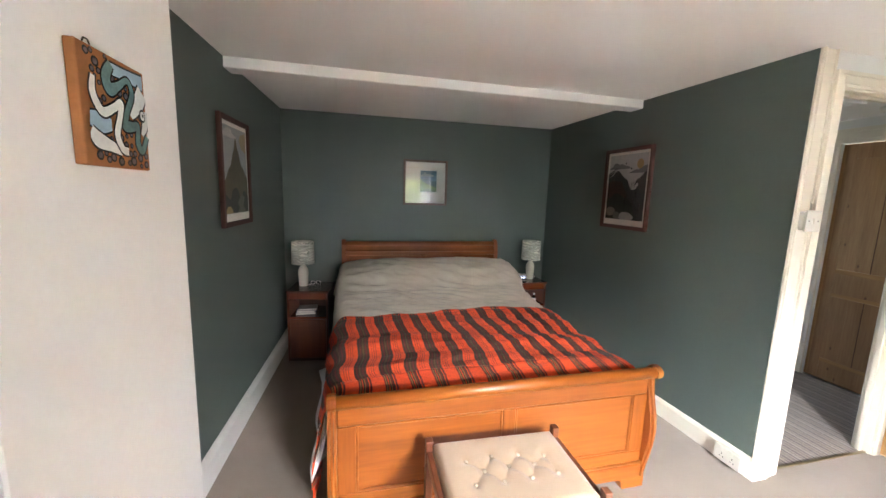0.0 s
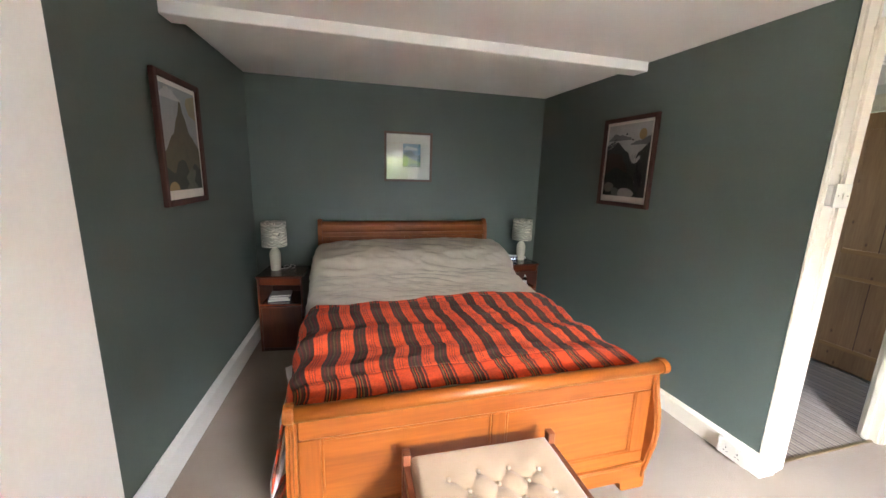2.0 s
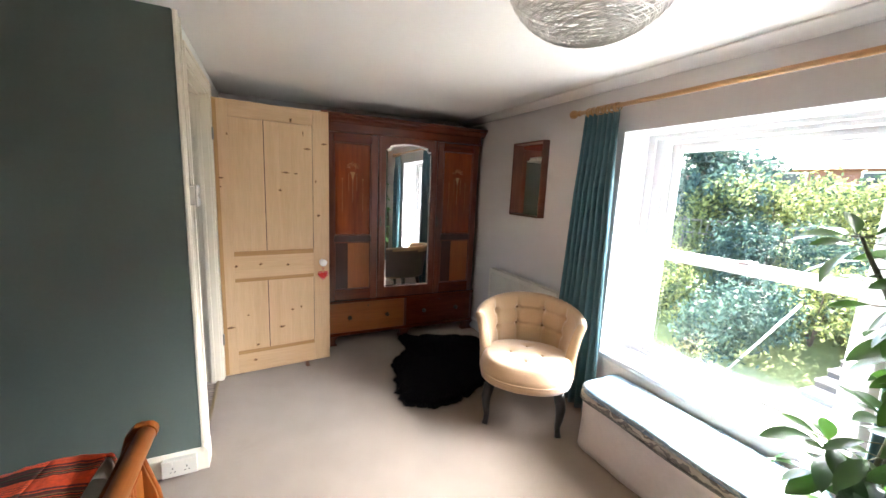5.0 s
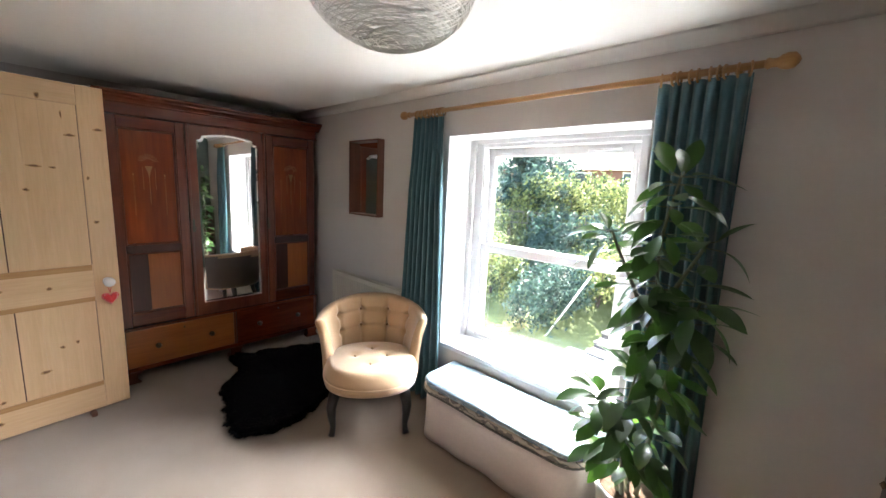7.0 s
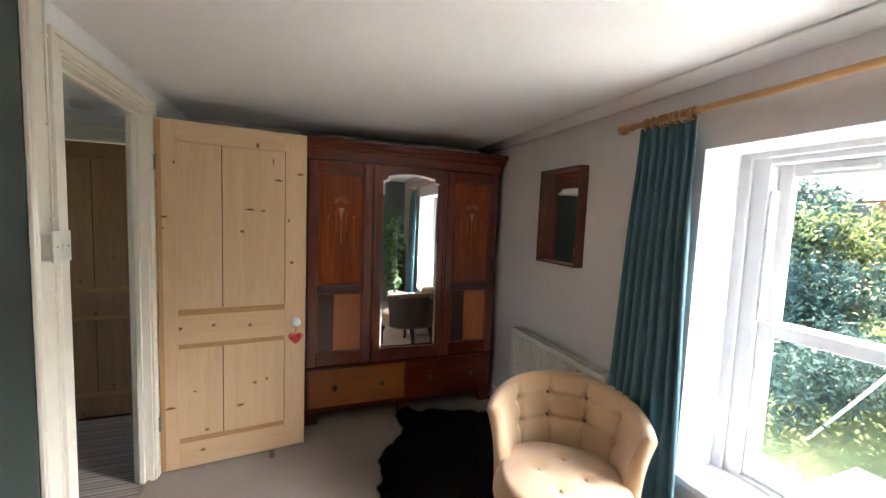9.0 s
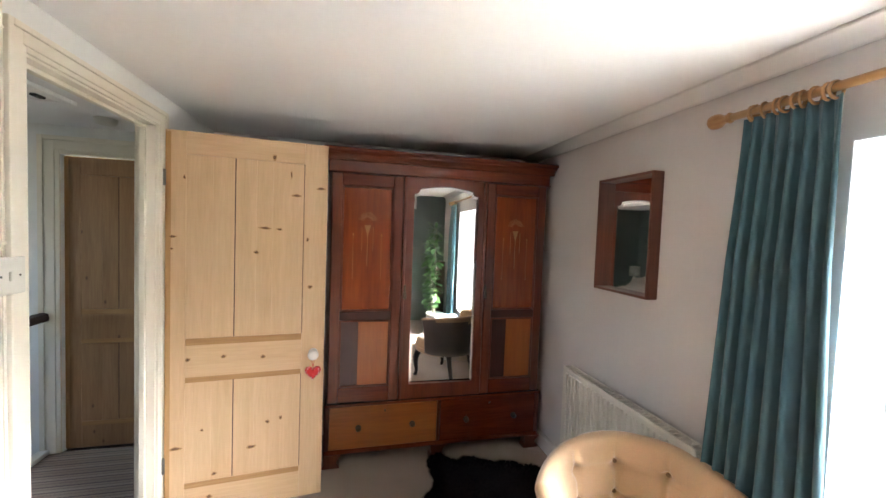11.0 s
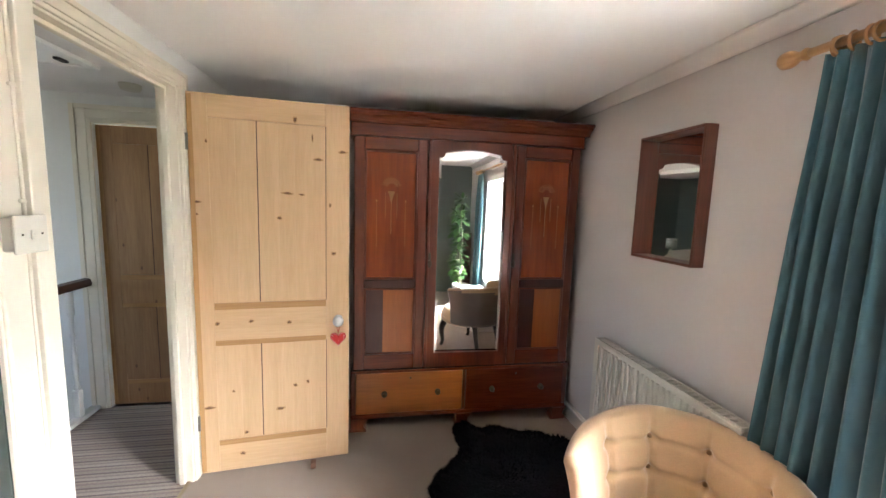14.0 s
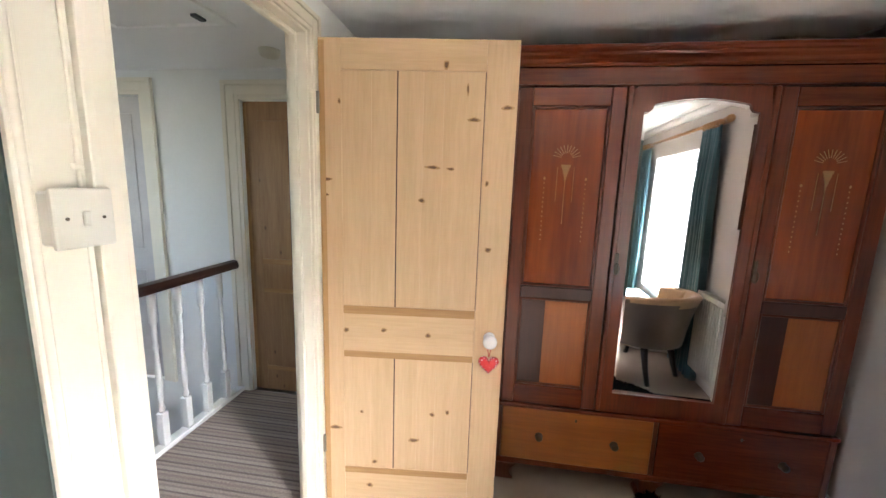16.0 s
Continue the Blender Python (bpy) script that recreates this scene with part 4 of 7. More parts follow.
for x in (BX0, BX1 - 0.036):
    part("post", extrude(post_profile(1.712, 0.665, -1), 0, x, x + 0.036, bevel=0.004), M_CHERRYZ, bed, smooth=False)
    part("post_bead", tube([(x + 0.018, p - 0.001, q) for p, q in post_profile(1.712, 0.665, -1)[14:]], 0.008, 8), M_CHERRYZ, bed, smooth=True)
    part("head_post", extrude(post_profile(3.835, 1.0, 1), 0, x, x + 0.036, bevel=0.004), M_CHERRYZ, bed)
for x in (BX0 - 0.008, BX1 - 0.135):
    pts = [(x + 0.0, 0), (x + 0.143, 0), (x + 0.143, 0.03), (x + (0.135 if x < 1 else 0.143), 0.068), (x, 0.068), (x, 0.045)]
    if x > 1:
        pts = [(x + 0.02, 0.0), (x + 0.143, 0), (x + 0.143, 0.068), (x, 0.068), (x + 0.002, 0.045), (x + 0.015, 0.03)]
    part("foot", extrude(pts, 1, 1.742, 1.83, bevel=0.004), M_CHERRY, bed, "bracket foot")
    part("head_foot", boxes((x + 0.02, x + 0.12, 3.84, 3.90, 0, 0.068), bevel=0.004), M_CHERRY, bed)
x0, x1 = BX0 + 0.036, BX1 - 0.036
part("top_roll", tube([(x0, 1.717, 0.635), (x1, 1.717, 0.635)], 0.027, 20), M_CHERRY, bed, "rounded top roll of the footboard", True)
part("top_rail", boxes((x0, x1, 1.735, 1.765, 0.515, 0.625), bevel=0.006), M_CHERRY, bed)
part("bottom_rail", boxes((x0, x1, 1.735, 1.765, 0.15, 0.215), bevel=0.004), M_CHERRY, bed)
part("plinth", boxes((x0, x1, 1.722, 1.775, 0.068, 0.15), bevel=0.008), M_CHERRY, bed)
part("plinth_bead", tube([(x0, 1.733, 0.153), (x1, 1.733, 0.153)], 0.007, 8), M_CHERRY, bed, smooth=True)
for xa, xb in ((x0, x0 + 0.075), (0.935, 0.995), (x1 - 0.075, x1)):
    part("stile", boxes((xa, xb, 1.735, 1.765, 0.2155, 0.5145), bevel=0.003), M_CHERRYZ, bed)
for xa, xb in ((x0 + 0.075, 0.935), (0.995, x1 - 0.075)):
    part("footboard_panel", boxes((xa + 0.0005, xb - 0.0005, 1.744, 1.760, 0.216, 0.514)), M_CHERRY, bed)
    bm = bmesh.new()
    for r in ((xa, xa + 0.01, 0.216, 0.514), (xb - 0.01, xb, 0.216, 0.514), (xa + 0.01, xb - 0.01, 0.216, 0.226), (xa + 0.01, xb - 0.01, 0.504, 0.514)):
        box(bm, r[0], r[1], 1.738, 1.746, r[2], r[3], bevel=0.0025)
    part("panel_moulding", bm, M_CHERRY, bed)
part("head_roll", tube([(x0, 3.885, 0.958), (x1, 3.885, 0.958)], 0.026, 20), M_CHERRY, bed, "rounded top roll of the headboard", True)
part("head_rail", extrude([(3.850, 0.852), (3.850, 0.884), (3.842, 0.890), (3.842, 0.896), (3.850, 0.902), (3.858, 0.915), (3.864, 0.932), (3.866, 0.948), (3.90, 0.948), (3.90, 0.852)], 0, x0, x1), M_CHERRY, bed)
part("head_bead", tube([(x0, 3.847, 0.856), (x1, 3.847, 0.856)], 0.004, 8), M_CHERRY, bed, smooth=True)
for xa, xb in ((x0, x0 + 0.06), (0.935, 0.995), (x1 - 0.06, x1)):
    part("head_stile", boxes((xa, xb, 3.853, 3.885, 0.3, 0.8515), bevel=0.003), M_CHERRYZ, bed)
for xa, xb in ((x0 + 0.06, 0.935), (0.995, x1 - 0.06)):
    part("headboard_panel", boxes((xa, xb, 3.868, 3.88, 0.3, 0.8515)), M_CHERRY, bed)
for x in (BX0 + 0.004, BX1 - 0.03):
    part("side_rail", boxes((x, x + 0.026, 1.785, 3.84, 0.16, 0.33), bevel=0.004), mat("cherry_rail", (0.36, 0.12, 0.03), 0.35), bed)


def lerp_rows(rows, v):
    for (a, p), (b, q) in zip(rows, rows[1:]):
        if v <= b:
            k = (v - a) / (b - a)
            k = k * k * (3 - 2 * k)
            return p + (q - p) * k
    return rows[-1][1]


CREST = [(1.80, 0.592), (1.95, 0.608), (2.5, 0.622), (2.9, 0.642), (3.15, 0.685), (3.42, 0.838), (3.60, 0.855), (3.74, 0.82), (3.83, 0.72)]


def bed_surface(s, y, lift, wrinkle, seed):
    """Where cloth lies over the bed: s runs across from the middle, over the edge and down the side."""
    half, r = 0.70, 0.075
    a = abs(s)
    top = lerp_rows(CREST, y) - 0.02 * (a / half) ** 4 * (1 if a < half else (half / a) ** 4)
    w = wrinkle * (noise.noise((s * 2.0, y * 5, seed)) + 0.45 * (1 - 2 * abs(noise.noise((s * 2.2 + y * 1.5, y * 8 - s * 1.6, seed + 7)))) + 0.35 * (1 - 3 * abs(noise.noise((s * 3 + y * 3, y * 14 - s * 2.4, seed + 2)))) + 0.22 * (1 - 3 * abs(noise.noise((s * 7 - y * 5, y * 24 + s * 5, seed + 5)))))
    w += 0.010 * math.sin(y * 23 + 1.3 * s + 0.8 * math.sin(s * 4)) * max(0, min(1, (2.85 - y) / 0.3, (y - 1.85) / 0.15)) * min(1, 0.4 + abs(noise.noise((s * 2, y * 2, 9))) * 2)
    f = noise.noise((s * 1.6, y * 2.5, seed + 4))
    w += 0.008 * math.sin(y * 62 + s * 7 + 9 * f) * max(0, min(1, (y - 2.65) / 0.2)) * min(1, abs(noise.noise((s * 2.2 + 3, y * 3, 5))) * 3.2)
    if a <= half:
        x, z = a, top + lift + w
    elif a <= half + r * 1.57:
        t = (a - half) / r
        x, z = half + (r + lift) * math.sin(t) + w * math.sin(t), top - r + (r + lift) * math.cos(t) + w * math.cos(t)
    else:
        d = a - half - r * 1.57
        x, z = half + r + lift + w + 0.03 * math.sin(d * 5) + 0.012 * math.sin(y * 17 + seed) * min(1, d * 6), top - r - d
    return BC + math.copysign(x, s), z


def cloth(name, s0, s1, y0, y1, nu, nv, lift, wrinkle, seed, material, parent, edge=None, uv=False, label=""):
    verts, faces, uvs = [], [], []
    for j in range(nv + 1):
        y = y0 + (y1 - y0) * j / nv
        for i in range(nu + 1):
            s = s0 + (s1 - s0) * i / nu
            yy = y + (edge(s, j / nv) if edge else 0)
            x, z = bed_surface(s, yy, lift, wrinkle, seed)
            verts.append((x, yy, max(z, 0.05)))
            uvs.append((s + 0.007 * math.sin(yy * 23 + s * 2) + 0.010 * math.sin(yy * 8 + s * 3) + 0.012 * noise.noise((s * 3, yy * 5, 1)), yy - y0))
    for j in range(nv):
        for i in range(nu):
            a = j * (nu + 1) + i
            faces.append((a, a + 1, a + nu + 2, a + nu + 1))
    me = bpy.data.meshes.new(name)
    me.from_pydata(verts, [], faces)
    for p in me.polygons:
        p.use_smooth = True
    layer = me.uv_layers.new(name="UVMap")
    for lp in me.loops:
        layer.data[lp.index].uv = uvs[lp.vertex_index]
    me.materials.append(material)
    ob = new(name, me)
    ob.parent = parent
    so = ob.modifiers.new("thickness", "SOLIDIFY")
    so.thickness, so.offset = 0.006, -1
    return tagged(ob, label)


mattress = thing("mattress", pose(0, 0, 0), "deep pale mattress lying in the sleigh bed", "mattress")
part("mattress_body", boxes((0.225, 1.705, 1.80, 3.83, 0.26, 0.53), bevel=0.05, seg=3), mat("mattress_ticking", (0.6, 0.58, 0.55), 0.9), mattress, smooth=True)
for sx in (0.58, 1.35):
    pl = thing("pillow", pose(sx, 3.60, 0.535), "pale pillow hidden under the duvet against the headboard", "pillow")
    bm = bmesh.new()
    bmesh.ops.create_uvsphere(bm, u_segments=24, v_segments=12, radius=1)
    for v in bm.verts:
        x, y, z = v.co
        v.co = (math.copysign(abs(x) ** 0.6, x) * 0.33, math.copysign(abs(y) ** 0.7, y) * 0.20, z * 0.12 + 0.13)
    part("pillow_case", bm, M_MATTR, pl, smooth=True)
duvet = thing("duvet", pose(0, 0, 0), "crumpled taupe cotton duvet drawn up over the pillows", "duvet")
cloth("duvet_cover", -1.02, 1.0, 1.82, 3.835, 230, 230, 0.0, 0.016, 3, M_MATTR, duvet, edge=lambda s, v: 0.0)

RED, DRK, MAR = (0.85, 0.085, 0.012), (0.072, 0.024, 0.013), (0.15, 0.016, 0.014)
GRN = (0.11, 0.075, 0.03)
M_THROW = stripes("striped_wool_throw", 0.117, [(0, RED), (0.10, (0.25, 0.02, 0.012)), (0.115, RED), (0.19, (0.2, 0.018, 0.012)), (0.21, RED), (0.28, (0.2, 0.018, 0.012)), (0.30, RED), (0.50, DRK), (0.60, MAR), (0.64, DRK), (0.72, GRN), (0.76, DRK), (0.84, MAR), (0.88, DRK), (0.985, (0.25, 0.02, 0.012))], uv=True, axis="X", bump=0.6, sheen=0.05)
M_HEM = stripes("throw_hem", 0.117, [(0, RED), (0.50, MAR), (0.55, (0.30, 0.14, 0.05)), (0.59, DRK), (0.64, RED), (0.67, DRK), (0.72, (0.30, 0.14, 0.05)), (0.76, MAR), (0.82, DRK), (0.88, RED), (0.92, MAR)], uv=True, axis="X", bump=0.6, sheen=0.05)
throw = thing("throw_blanket", pose(0, 0, 0), "orange-red and dark brown striped wool throw over the bed", "blanket")
wob = lambda s, v: 0.02 * math.sin(s * 5) * v
cloth("blanket_cloth", -1.12, 1.02, 1.945, 2.715, 170, 70, 0.014, 0.014, 3, M_THROW, throw, edge=wob)
cloth("hem", -1.12, 1.02, 1.815, 1.9445, 170, 10, 0.014, 0.014, 3, M_HEM, throw, label="block-striped woven end of the throw")
cloth("back_hem", -1.12, 1.02, 2.7155, 2.745, 170, 3, 0.014, 0.014, 3, M_HEM, throw, edge=lambda s, v: 0.02 * math.sin(s * 5))
rnd = random.Random(5)
bm = bmesh.new()
for k in range(26):
    y = 1.83 + k * 0.034
    x, z = bed_surface(-1.12, y, 0.014, 0.014, 3)
    for q in range(3):
        dy, dx = rnd.uniform(-0.012, 0.012), rnd.uniform(-0.025, 0.004)
        tube([(x, y + q * 0.006, z + 0.01), (x + dx * 0.5, y + dy * 0.5 + q * 0.006, z - 0.03), (x + dx, y + dy + q * 0.006, z - 0.075)], [0.0035, 0.003, 0.0018], 5, bm)
part("fringe", bm, M_HEM, throw, "knotted fringe at the side of the throw", kind="stuff")
sheet = thing("bed_sheet", pose(0, 0, 0), "white sheet corner hanging below the striped throw", "bed sheet")
bm = bmesh.new()
rows = []
for i in range(13):
    v = i / 12
    low = 0.24 + 0.22 * v + 0.02 * math.sin(9 * v)
    rows.append([bm.verts.new((0.185 - 0.065 * (k / 8) + 0.012 * math.sin(v * 14 + k * 0.4), 1.80 + 0.55 * v, 0.50 + (low - 0.50) * k / 8)) for k in range(9)])
for p, q in zip(rows, rows[1:]):
    for k in range(8):
        bm.faces.new((p[k], p[k + 1], q[k + 1], q[k]))
ob = part("sheet_cloth", bm, mat("white_cotton", (0.72, 0.72, 0.73), 0.85, vary=0.03), sheet, smooth=True)
ob.modifiers.new("thickness", "SOLIDIFY").thickness = 0.003

# ---- stool ----
stool = thing("dressing_stool", pose(0.855, 1.472, 0, 0, 0, -1.5), "dark-stained wooden stool with a buttoned cream seat", "stool")
M_STOOL = wood("stool_wood", (0.11, 0.028, 0.012), (0.20, 0.06, 0.022), 0.35, grain=10)
M_STOOLX = wood("stool_rail_wood", (0.22, 0.065, 0.02), (0.32, 0.11, 0.035), 0.35, axis=0, grain=8)
SW, SD = 0.262, 0.188
for sx in (-1, 1):
    for sy in (-1, 1):
        x, y = sx * (SW + 0.012), sy * (SD - 0.01)
        part("leg", boxes((x - 0.014, x + 0.014, y - 0.017, y + 0.017, 0, 0.475), bevel=0.004, seg=2), M_STOOL, stool)
    part("side_rail", boxes((sx * (SW + 0.012) - 0.011, sx * (SW + 0.012) + 0.011, -SD + 0.007, SD - 0.027, 0.39, 0.435), bevel=0.003), M_STOOL, stool)
    part("long_rail", boxes((-SW - 0.002, SW + 0.002, sx * (SD - 0.008) - 0.010, sx * (SD - 0.008) + 0.010, 0.385, 0.44), bevel=0.003), M_STOOLX, stool)
BUT = [(-0.155, 0.055), (-0.05, 0.068), (0.055, 0.062), (0.155, 0.04), (-0.10, -0.0), (0.0, 0.008), (0.10, 0.002), (-0.15, -0.06), (-0.045, -0.062), (0.06, -0.06), (0.165, -0.055)]
bm = bmesh.new()
nx, ny = 70, 46
grid = []
for j in range(ny + 1):
    row = []
    for i in range(nx + 1):
        x, y = -SW + 2 * SW * i / nx, -SD + 2 * SD * j / ny
        ex = min(SW - abs(x), SD - abs(y))
        z = 0.462 - 0.028 * max(0, 1 - ex / 0.025) ** 2
        dip = max([math.exp(-((x - a) ** 2 + (y - b) ** 2) / 0.00045) for a, b in BUT])
        cre = 0
        for p in range(len(BUT)):
            for q in range(p + 1, len(BUT)):
                a, b = Vector(BUT[p]), Vector(BUT[q])
                if (a - b).length < 0.098 and abs((a - b).y) > 0.03:
                    t = max(0, min(1, (Vector((x, y)) - a).dot(b - a) / (b - a).length_squared))
                    cre = max(cre, math.exp(-((Vector((x, y)) - a - (b - a) * t).length / 0.009) ** 2))
        row.append(bm.verts.new((x, y, z - 0.008 * dip - 0.0055 * cre)))
    grid.append(row)
for j in range(ny):
    for i in range(nx):
        bm.faces.new((grid[j][i], grid[j][i + 1], grid[j + 1][i + 1], grid[j + 1][i]))
loop = grid[0] + [r[-1] for r in grid[1:]] + grid[-1][-2::-1] + [r[0] for r in grid[-2:0:-1]]
low = [bm.verts.new((v.co.x, v.co.y, 0.405)) for v in loop]
for i in range(len(loop)):
    j = (i + 1) % len(loop)
    bm.faces.new((loop[i], low[i], low[j], loop[j]))
bm.faces.new(low)
M_STOOLPAD = mat("cream_suede", (0.41, 0.28, 0.17), 0.85, vary=0.06, scale=8, bump=0.2, fine=200, sheen=0.4)
M_STOOLBTN = mat("pale_button", (0.48, 0.37, 0.26), 0.6)
st = part("seat_pad", bm, M_STOOLPAD, stool, smooth=True)
for a, b in BUT:
    part("button", lathe([(0.0075, 0.451), (0.008, 0.455), (0.0065, 0.4585), (0.001, 0.46)], 12, a, b), M_STOOLBTN, stool, smooth=True)

# ---- nightstands and what is on them ----
def nightstand(m, label):
    n = thing("nightstand", m, label, "nightstand")
    w, d, h = 0.33, 0.33, 0.615
    for x in (0, w - 0.016):
        part("side_panel", boxes((x, x + 0.016, 0, d, 0, h - 0.018), bevel=0.003), M_MAHOG, n)
    part("top", boxes((-0.006, w + 0.006, -0.012, d, h - 0.018, h), bevel=0.006, seg=2), M_NSTOP, n)
    part("back_panel", boxes((0.016, w - 0.016, d - 0.008, d, 0.02, h - 0.018)), M_MAHD, n)
    part("apron", boxes((0.016, w - 0.016, 0.002, 0.02, h - 0.075, h - 0.018), bevel=0.003), M_MAHX, n)
    part("shelf", boxes((0.016, w - 0.016, -0.004, d - 0.008, 0.375, 0.392), bevel=0.003), M_MAHX, n)
    part("door", boxes((0.018, w - 0.018, 0.0, 0.018, 0.03, 0.370), bevel=0.003), M_MAHOG, n)
    part("plinth", boxes((0.016, w - 0.016, 0.012, 0.03, 0.0, 0.028)), M_MAHD, n)
    return n


M_NSTOP = wood("nightstand_top", (0.07, 0.02, 0.012), (0.12, 0.04, 0.022), 0.25, axis=0, grain=7, coat=0.5)
nightstand(pose(-0.243, 3.525, 0, 0, 0, -7), "dark mahogany nightstand with an open shelf beside the grey-green wall")
nightstand(pose(1.825, 3.58, 0, 0, 0, 2), "dark mahogany nightstand between the bed and the partition")
M_POT = mat("cream_glaze", (0.62, 0.60, 0.48), 0.2, vary=0.03)


def lamp(m, label):
    l = thing("table_lamp", m, label, "table lamp", "lamps beside the bed")
    part("base", lathe([(0.036, 0), (0.038, 0.01), (0.040, 0.06), (0.043, 0.11), (0.042, 0.14), (0.030, 0.168), (0.016, 0.185), (0.013, 0.20), (0.014, 0.215), (0.012, 0.222)], 28), M_POT, l, smooth=True)
    part("bulb_holder", lathe([(0.012, 0.222), (0.012, 0.25), (0.006, 0.26)], 14), M_SKIRT, l)
    bm = bmesh.new()
    n = 40
    rr = [[bm.verts.new((r * math.cos(2 * math.pi * i / n), r * math.sin(2 * math.pi * i / n), z)) for i in range(n)] for r, z in ((0.094, 0.198), (0.091, 0.388), (0.089, 0.388), (0.092, 0.198))]
    for p, q in zip(rr, rr[1:] + rr[:1]):
        for i in range(n):
            bm.faces.new((p[i], p[(i + 1) % n], q[(i + 1) % n], q[i]))
    part("shade", bm, M_SHADE, l, "drum shade with a grey scroll print", True)
    part("shade_ring", tube([(0.089 * math.cos(a), 0.089 * math.sin(a), 0.24) for a in [2 * math.pi * k / 24 for k in range(24)]], 0.0015, 5, closed=True), M_OLDBRASS, l)
    part("cable", tube([(0.03, 0.01, 0.004), (0.07, 0.03, 0.004), (0.10, 0.08, 0.004), (0.09, 0.16, 0.003)], 0.0025, 6), M_SKIRT, l, "thin white cable")


lamp(pose(-0.130, 3.70, 0.616), "cream ceramic table lamp with a printed grey shade")
lamp(pose(2.052, 3.76, 0.616), "cream ceramic table lamp with a printed grey shade")
clock = thing("alarm_clock", pose(1.93, 3.68, 0.616, 0, 0, -12), "white rounded alarm clock with a black display", "alarm clock")
part("case", boxes((-0.05, 0.05, 0, 0.06, 0, 0.058), bevel=0.012, seg=3), M_SKIRT, clock, smooth=False)
part("display", boxes((-0.048, 0.048, -0.003, 0.001, 0.004, 0.054), bevel=0.001), mat("black_glass", (0.01, 0.01, 0.012), 0.08), clock)
M_LED = bpy.data.materials.new("clock_digits")
M_LED.use_nodes = True
M_LED.node_tree.nodes["Principled BSDF"].inputs["Emission Color"].default_value = (0.6, 0.7, 1, 1)
M_LED.node_tree.nodes["Principled BSDF"].inputs["Emission Strength"].default_value = 0.5
bm = bmesh.new()
for k, x in enumerate((-0.022, -0.010, 0.006, 0.018)):
    box(bm, x, x + 0.0018, -0.0045, -0.0034, 0.02, 0.036)
    if k % 2:
        box(bm, x + 0.005, x + 0.0068, -0.0045, -0.0034, 0.02, 0.036)
        box(bm, x, x + 0.0068, -0.0045, -0.0034, 0.0345, 0.036)
part("digits", bm, M_LED, clock)
for k, (w, d, h, z, c, ang) in enumerate(((0.16, 0.12, 0.02, 0.394, (0.10, 0.12, 0.20), 3), (0.14, 0.11, 0.018, 0.415, (0.55, 0.54, 0.55), -4), (0.15, 0.115, 0.014, 0.434, (0.16, 0.14, 0.14), 2))):
    bk = thing("book", pose(-0.18 + 0.01 * k, 3.555, z, 0, 0, ang), ("navy hardback book at the bottom of the shelf pile", "white paperback book in the shelf pile", "dark covered book on top of the shelf pile")[k], "book")
    part("cover", boxes((0, w, 0, d, 0, 0.002), (0, w, 0, d, h - 0.002, h), (0, 0.002, 0, d, 0.002, h - 0.002)), mat("book_cover", c, 0.5, vary=0.05), bk)
    part("pages", boxes((0.002, w - 0.003, 0.003, d - 0.003, 0.002, h - 0.002)), mat("paper", (0.75, 0.73, 0.68), 0.8), bk)
for k in range(2):
    bk = thing("book", pose(1.86, 3.63, 0.395 + 0.018 * k, 0, 0, 4 - 6 * k), "pale paperback book lying on the nightstand shelf" if k else "grey-green book lying in the nightstand by the partition", "book")
    part("cover", boxes((0, 0.13, 0, 0.18, 0, 0.002), (0, 0.13, 0, 0.18, 0.015, 0.017), (0, 0.002, 0, 0.18, 0.002, 0.015)), mat("book_cover_pale", (0.45, 0.47, 0.42) if k else (0.16, 0.19, 0.16), 0.5), bk)
    part("pages", boxes((0.002, 0.127, 0.003, 0.177, 0.002, 0.015)), mat("paper_pale", (0.75, 0.73, 0.68), 0.8), bk)
bot = thing("bottle", pose(2.055, 3.64, 0.395), "small dark bottle with a white label", "bottle")
part("body", lathe([(0.016, 0), (0.018, 0.004), (0.018, 0.062), (0.009, 0.074), (0.009, 0.086)], 18), mat("dark_glass", (0.02, 0.015, 0.012), 0.15), bot, smooth=True)
part("label", lathe([(0.0186, 0.012), (0.0186, 0.05)], 18), mat("label_paper", (0.75, 0.75, 0.76), 0.7), bot, "blank white label", True)
part("cap", lathe([(0.010, 0.082), (0.010, 0.096), (0.008, 0.098)], 14), mat("white_plastic", (0.75, 0.75, 0.75), 0.4), bot)
gl = thing("reading_glasses", pose(-0.03, 3.72, 0.618), "thin wire reading glasses folded on the nightstand", "glasses")
for sx in (-0.022, 0.022):
    part("lens_rim", tube([(sx + 0.019 * math.cos(a), 0.004, 0.017 + 0.015 * math.sin(a)) for a in [2 * math.pi * k / 14 for k in range(14)]], 0.0012, 5, closed=True), M_SKIRT, gl)
    part("temple", tube([(sx * 1.9, 0.004, 0.02), (sx * 1.8, 0.05, 0.012), (sx * 1.2, 0.09, 0.002)], 0.0012, 5), M_SKIRT, gl)

# ---- pictures ----
def flat(name, pts, z0, z1, material, parent, label=""):
    """A flat shape in the local x-z plane, facing -y, between depths z0 and z1 in front of y = 0."""
    return part(name, extrude([(x, z) for x, z in pts], 1, -z1, -z0), material, parent, label)


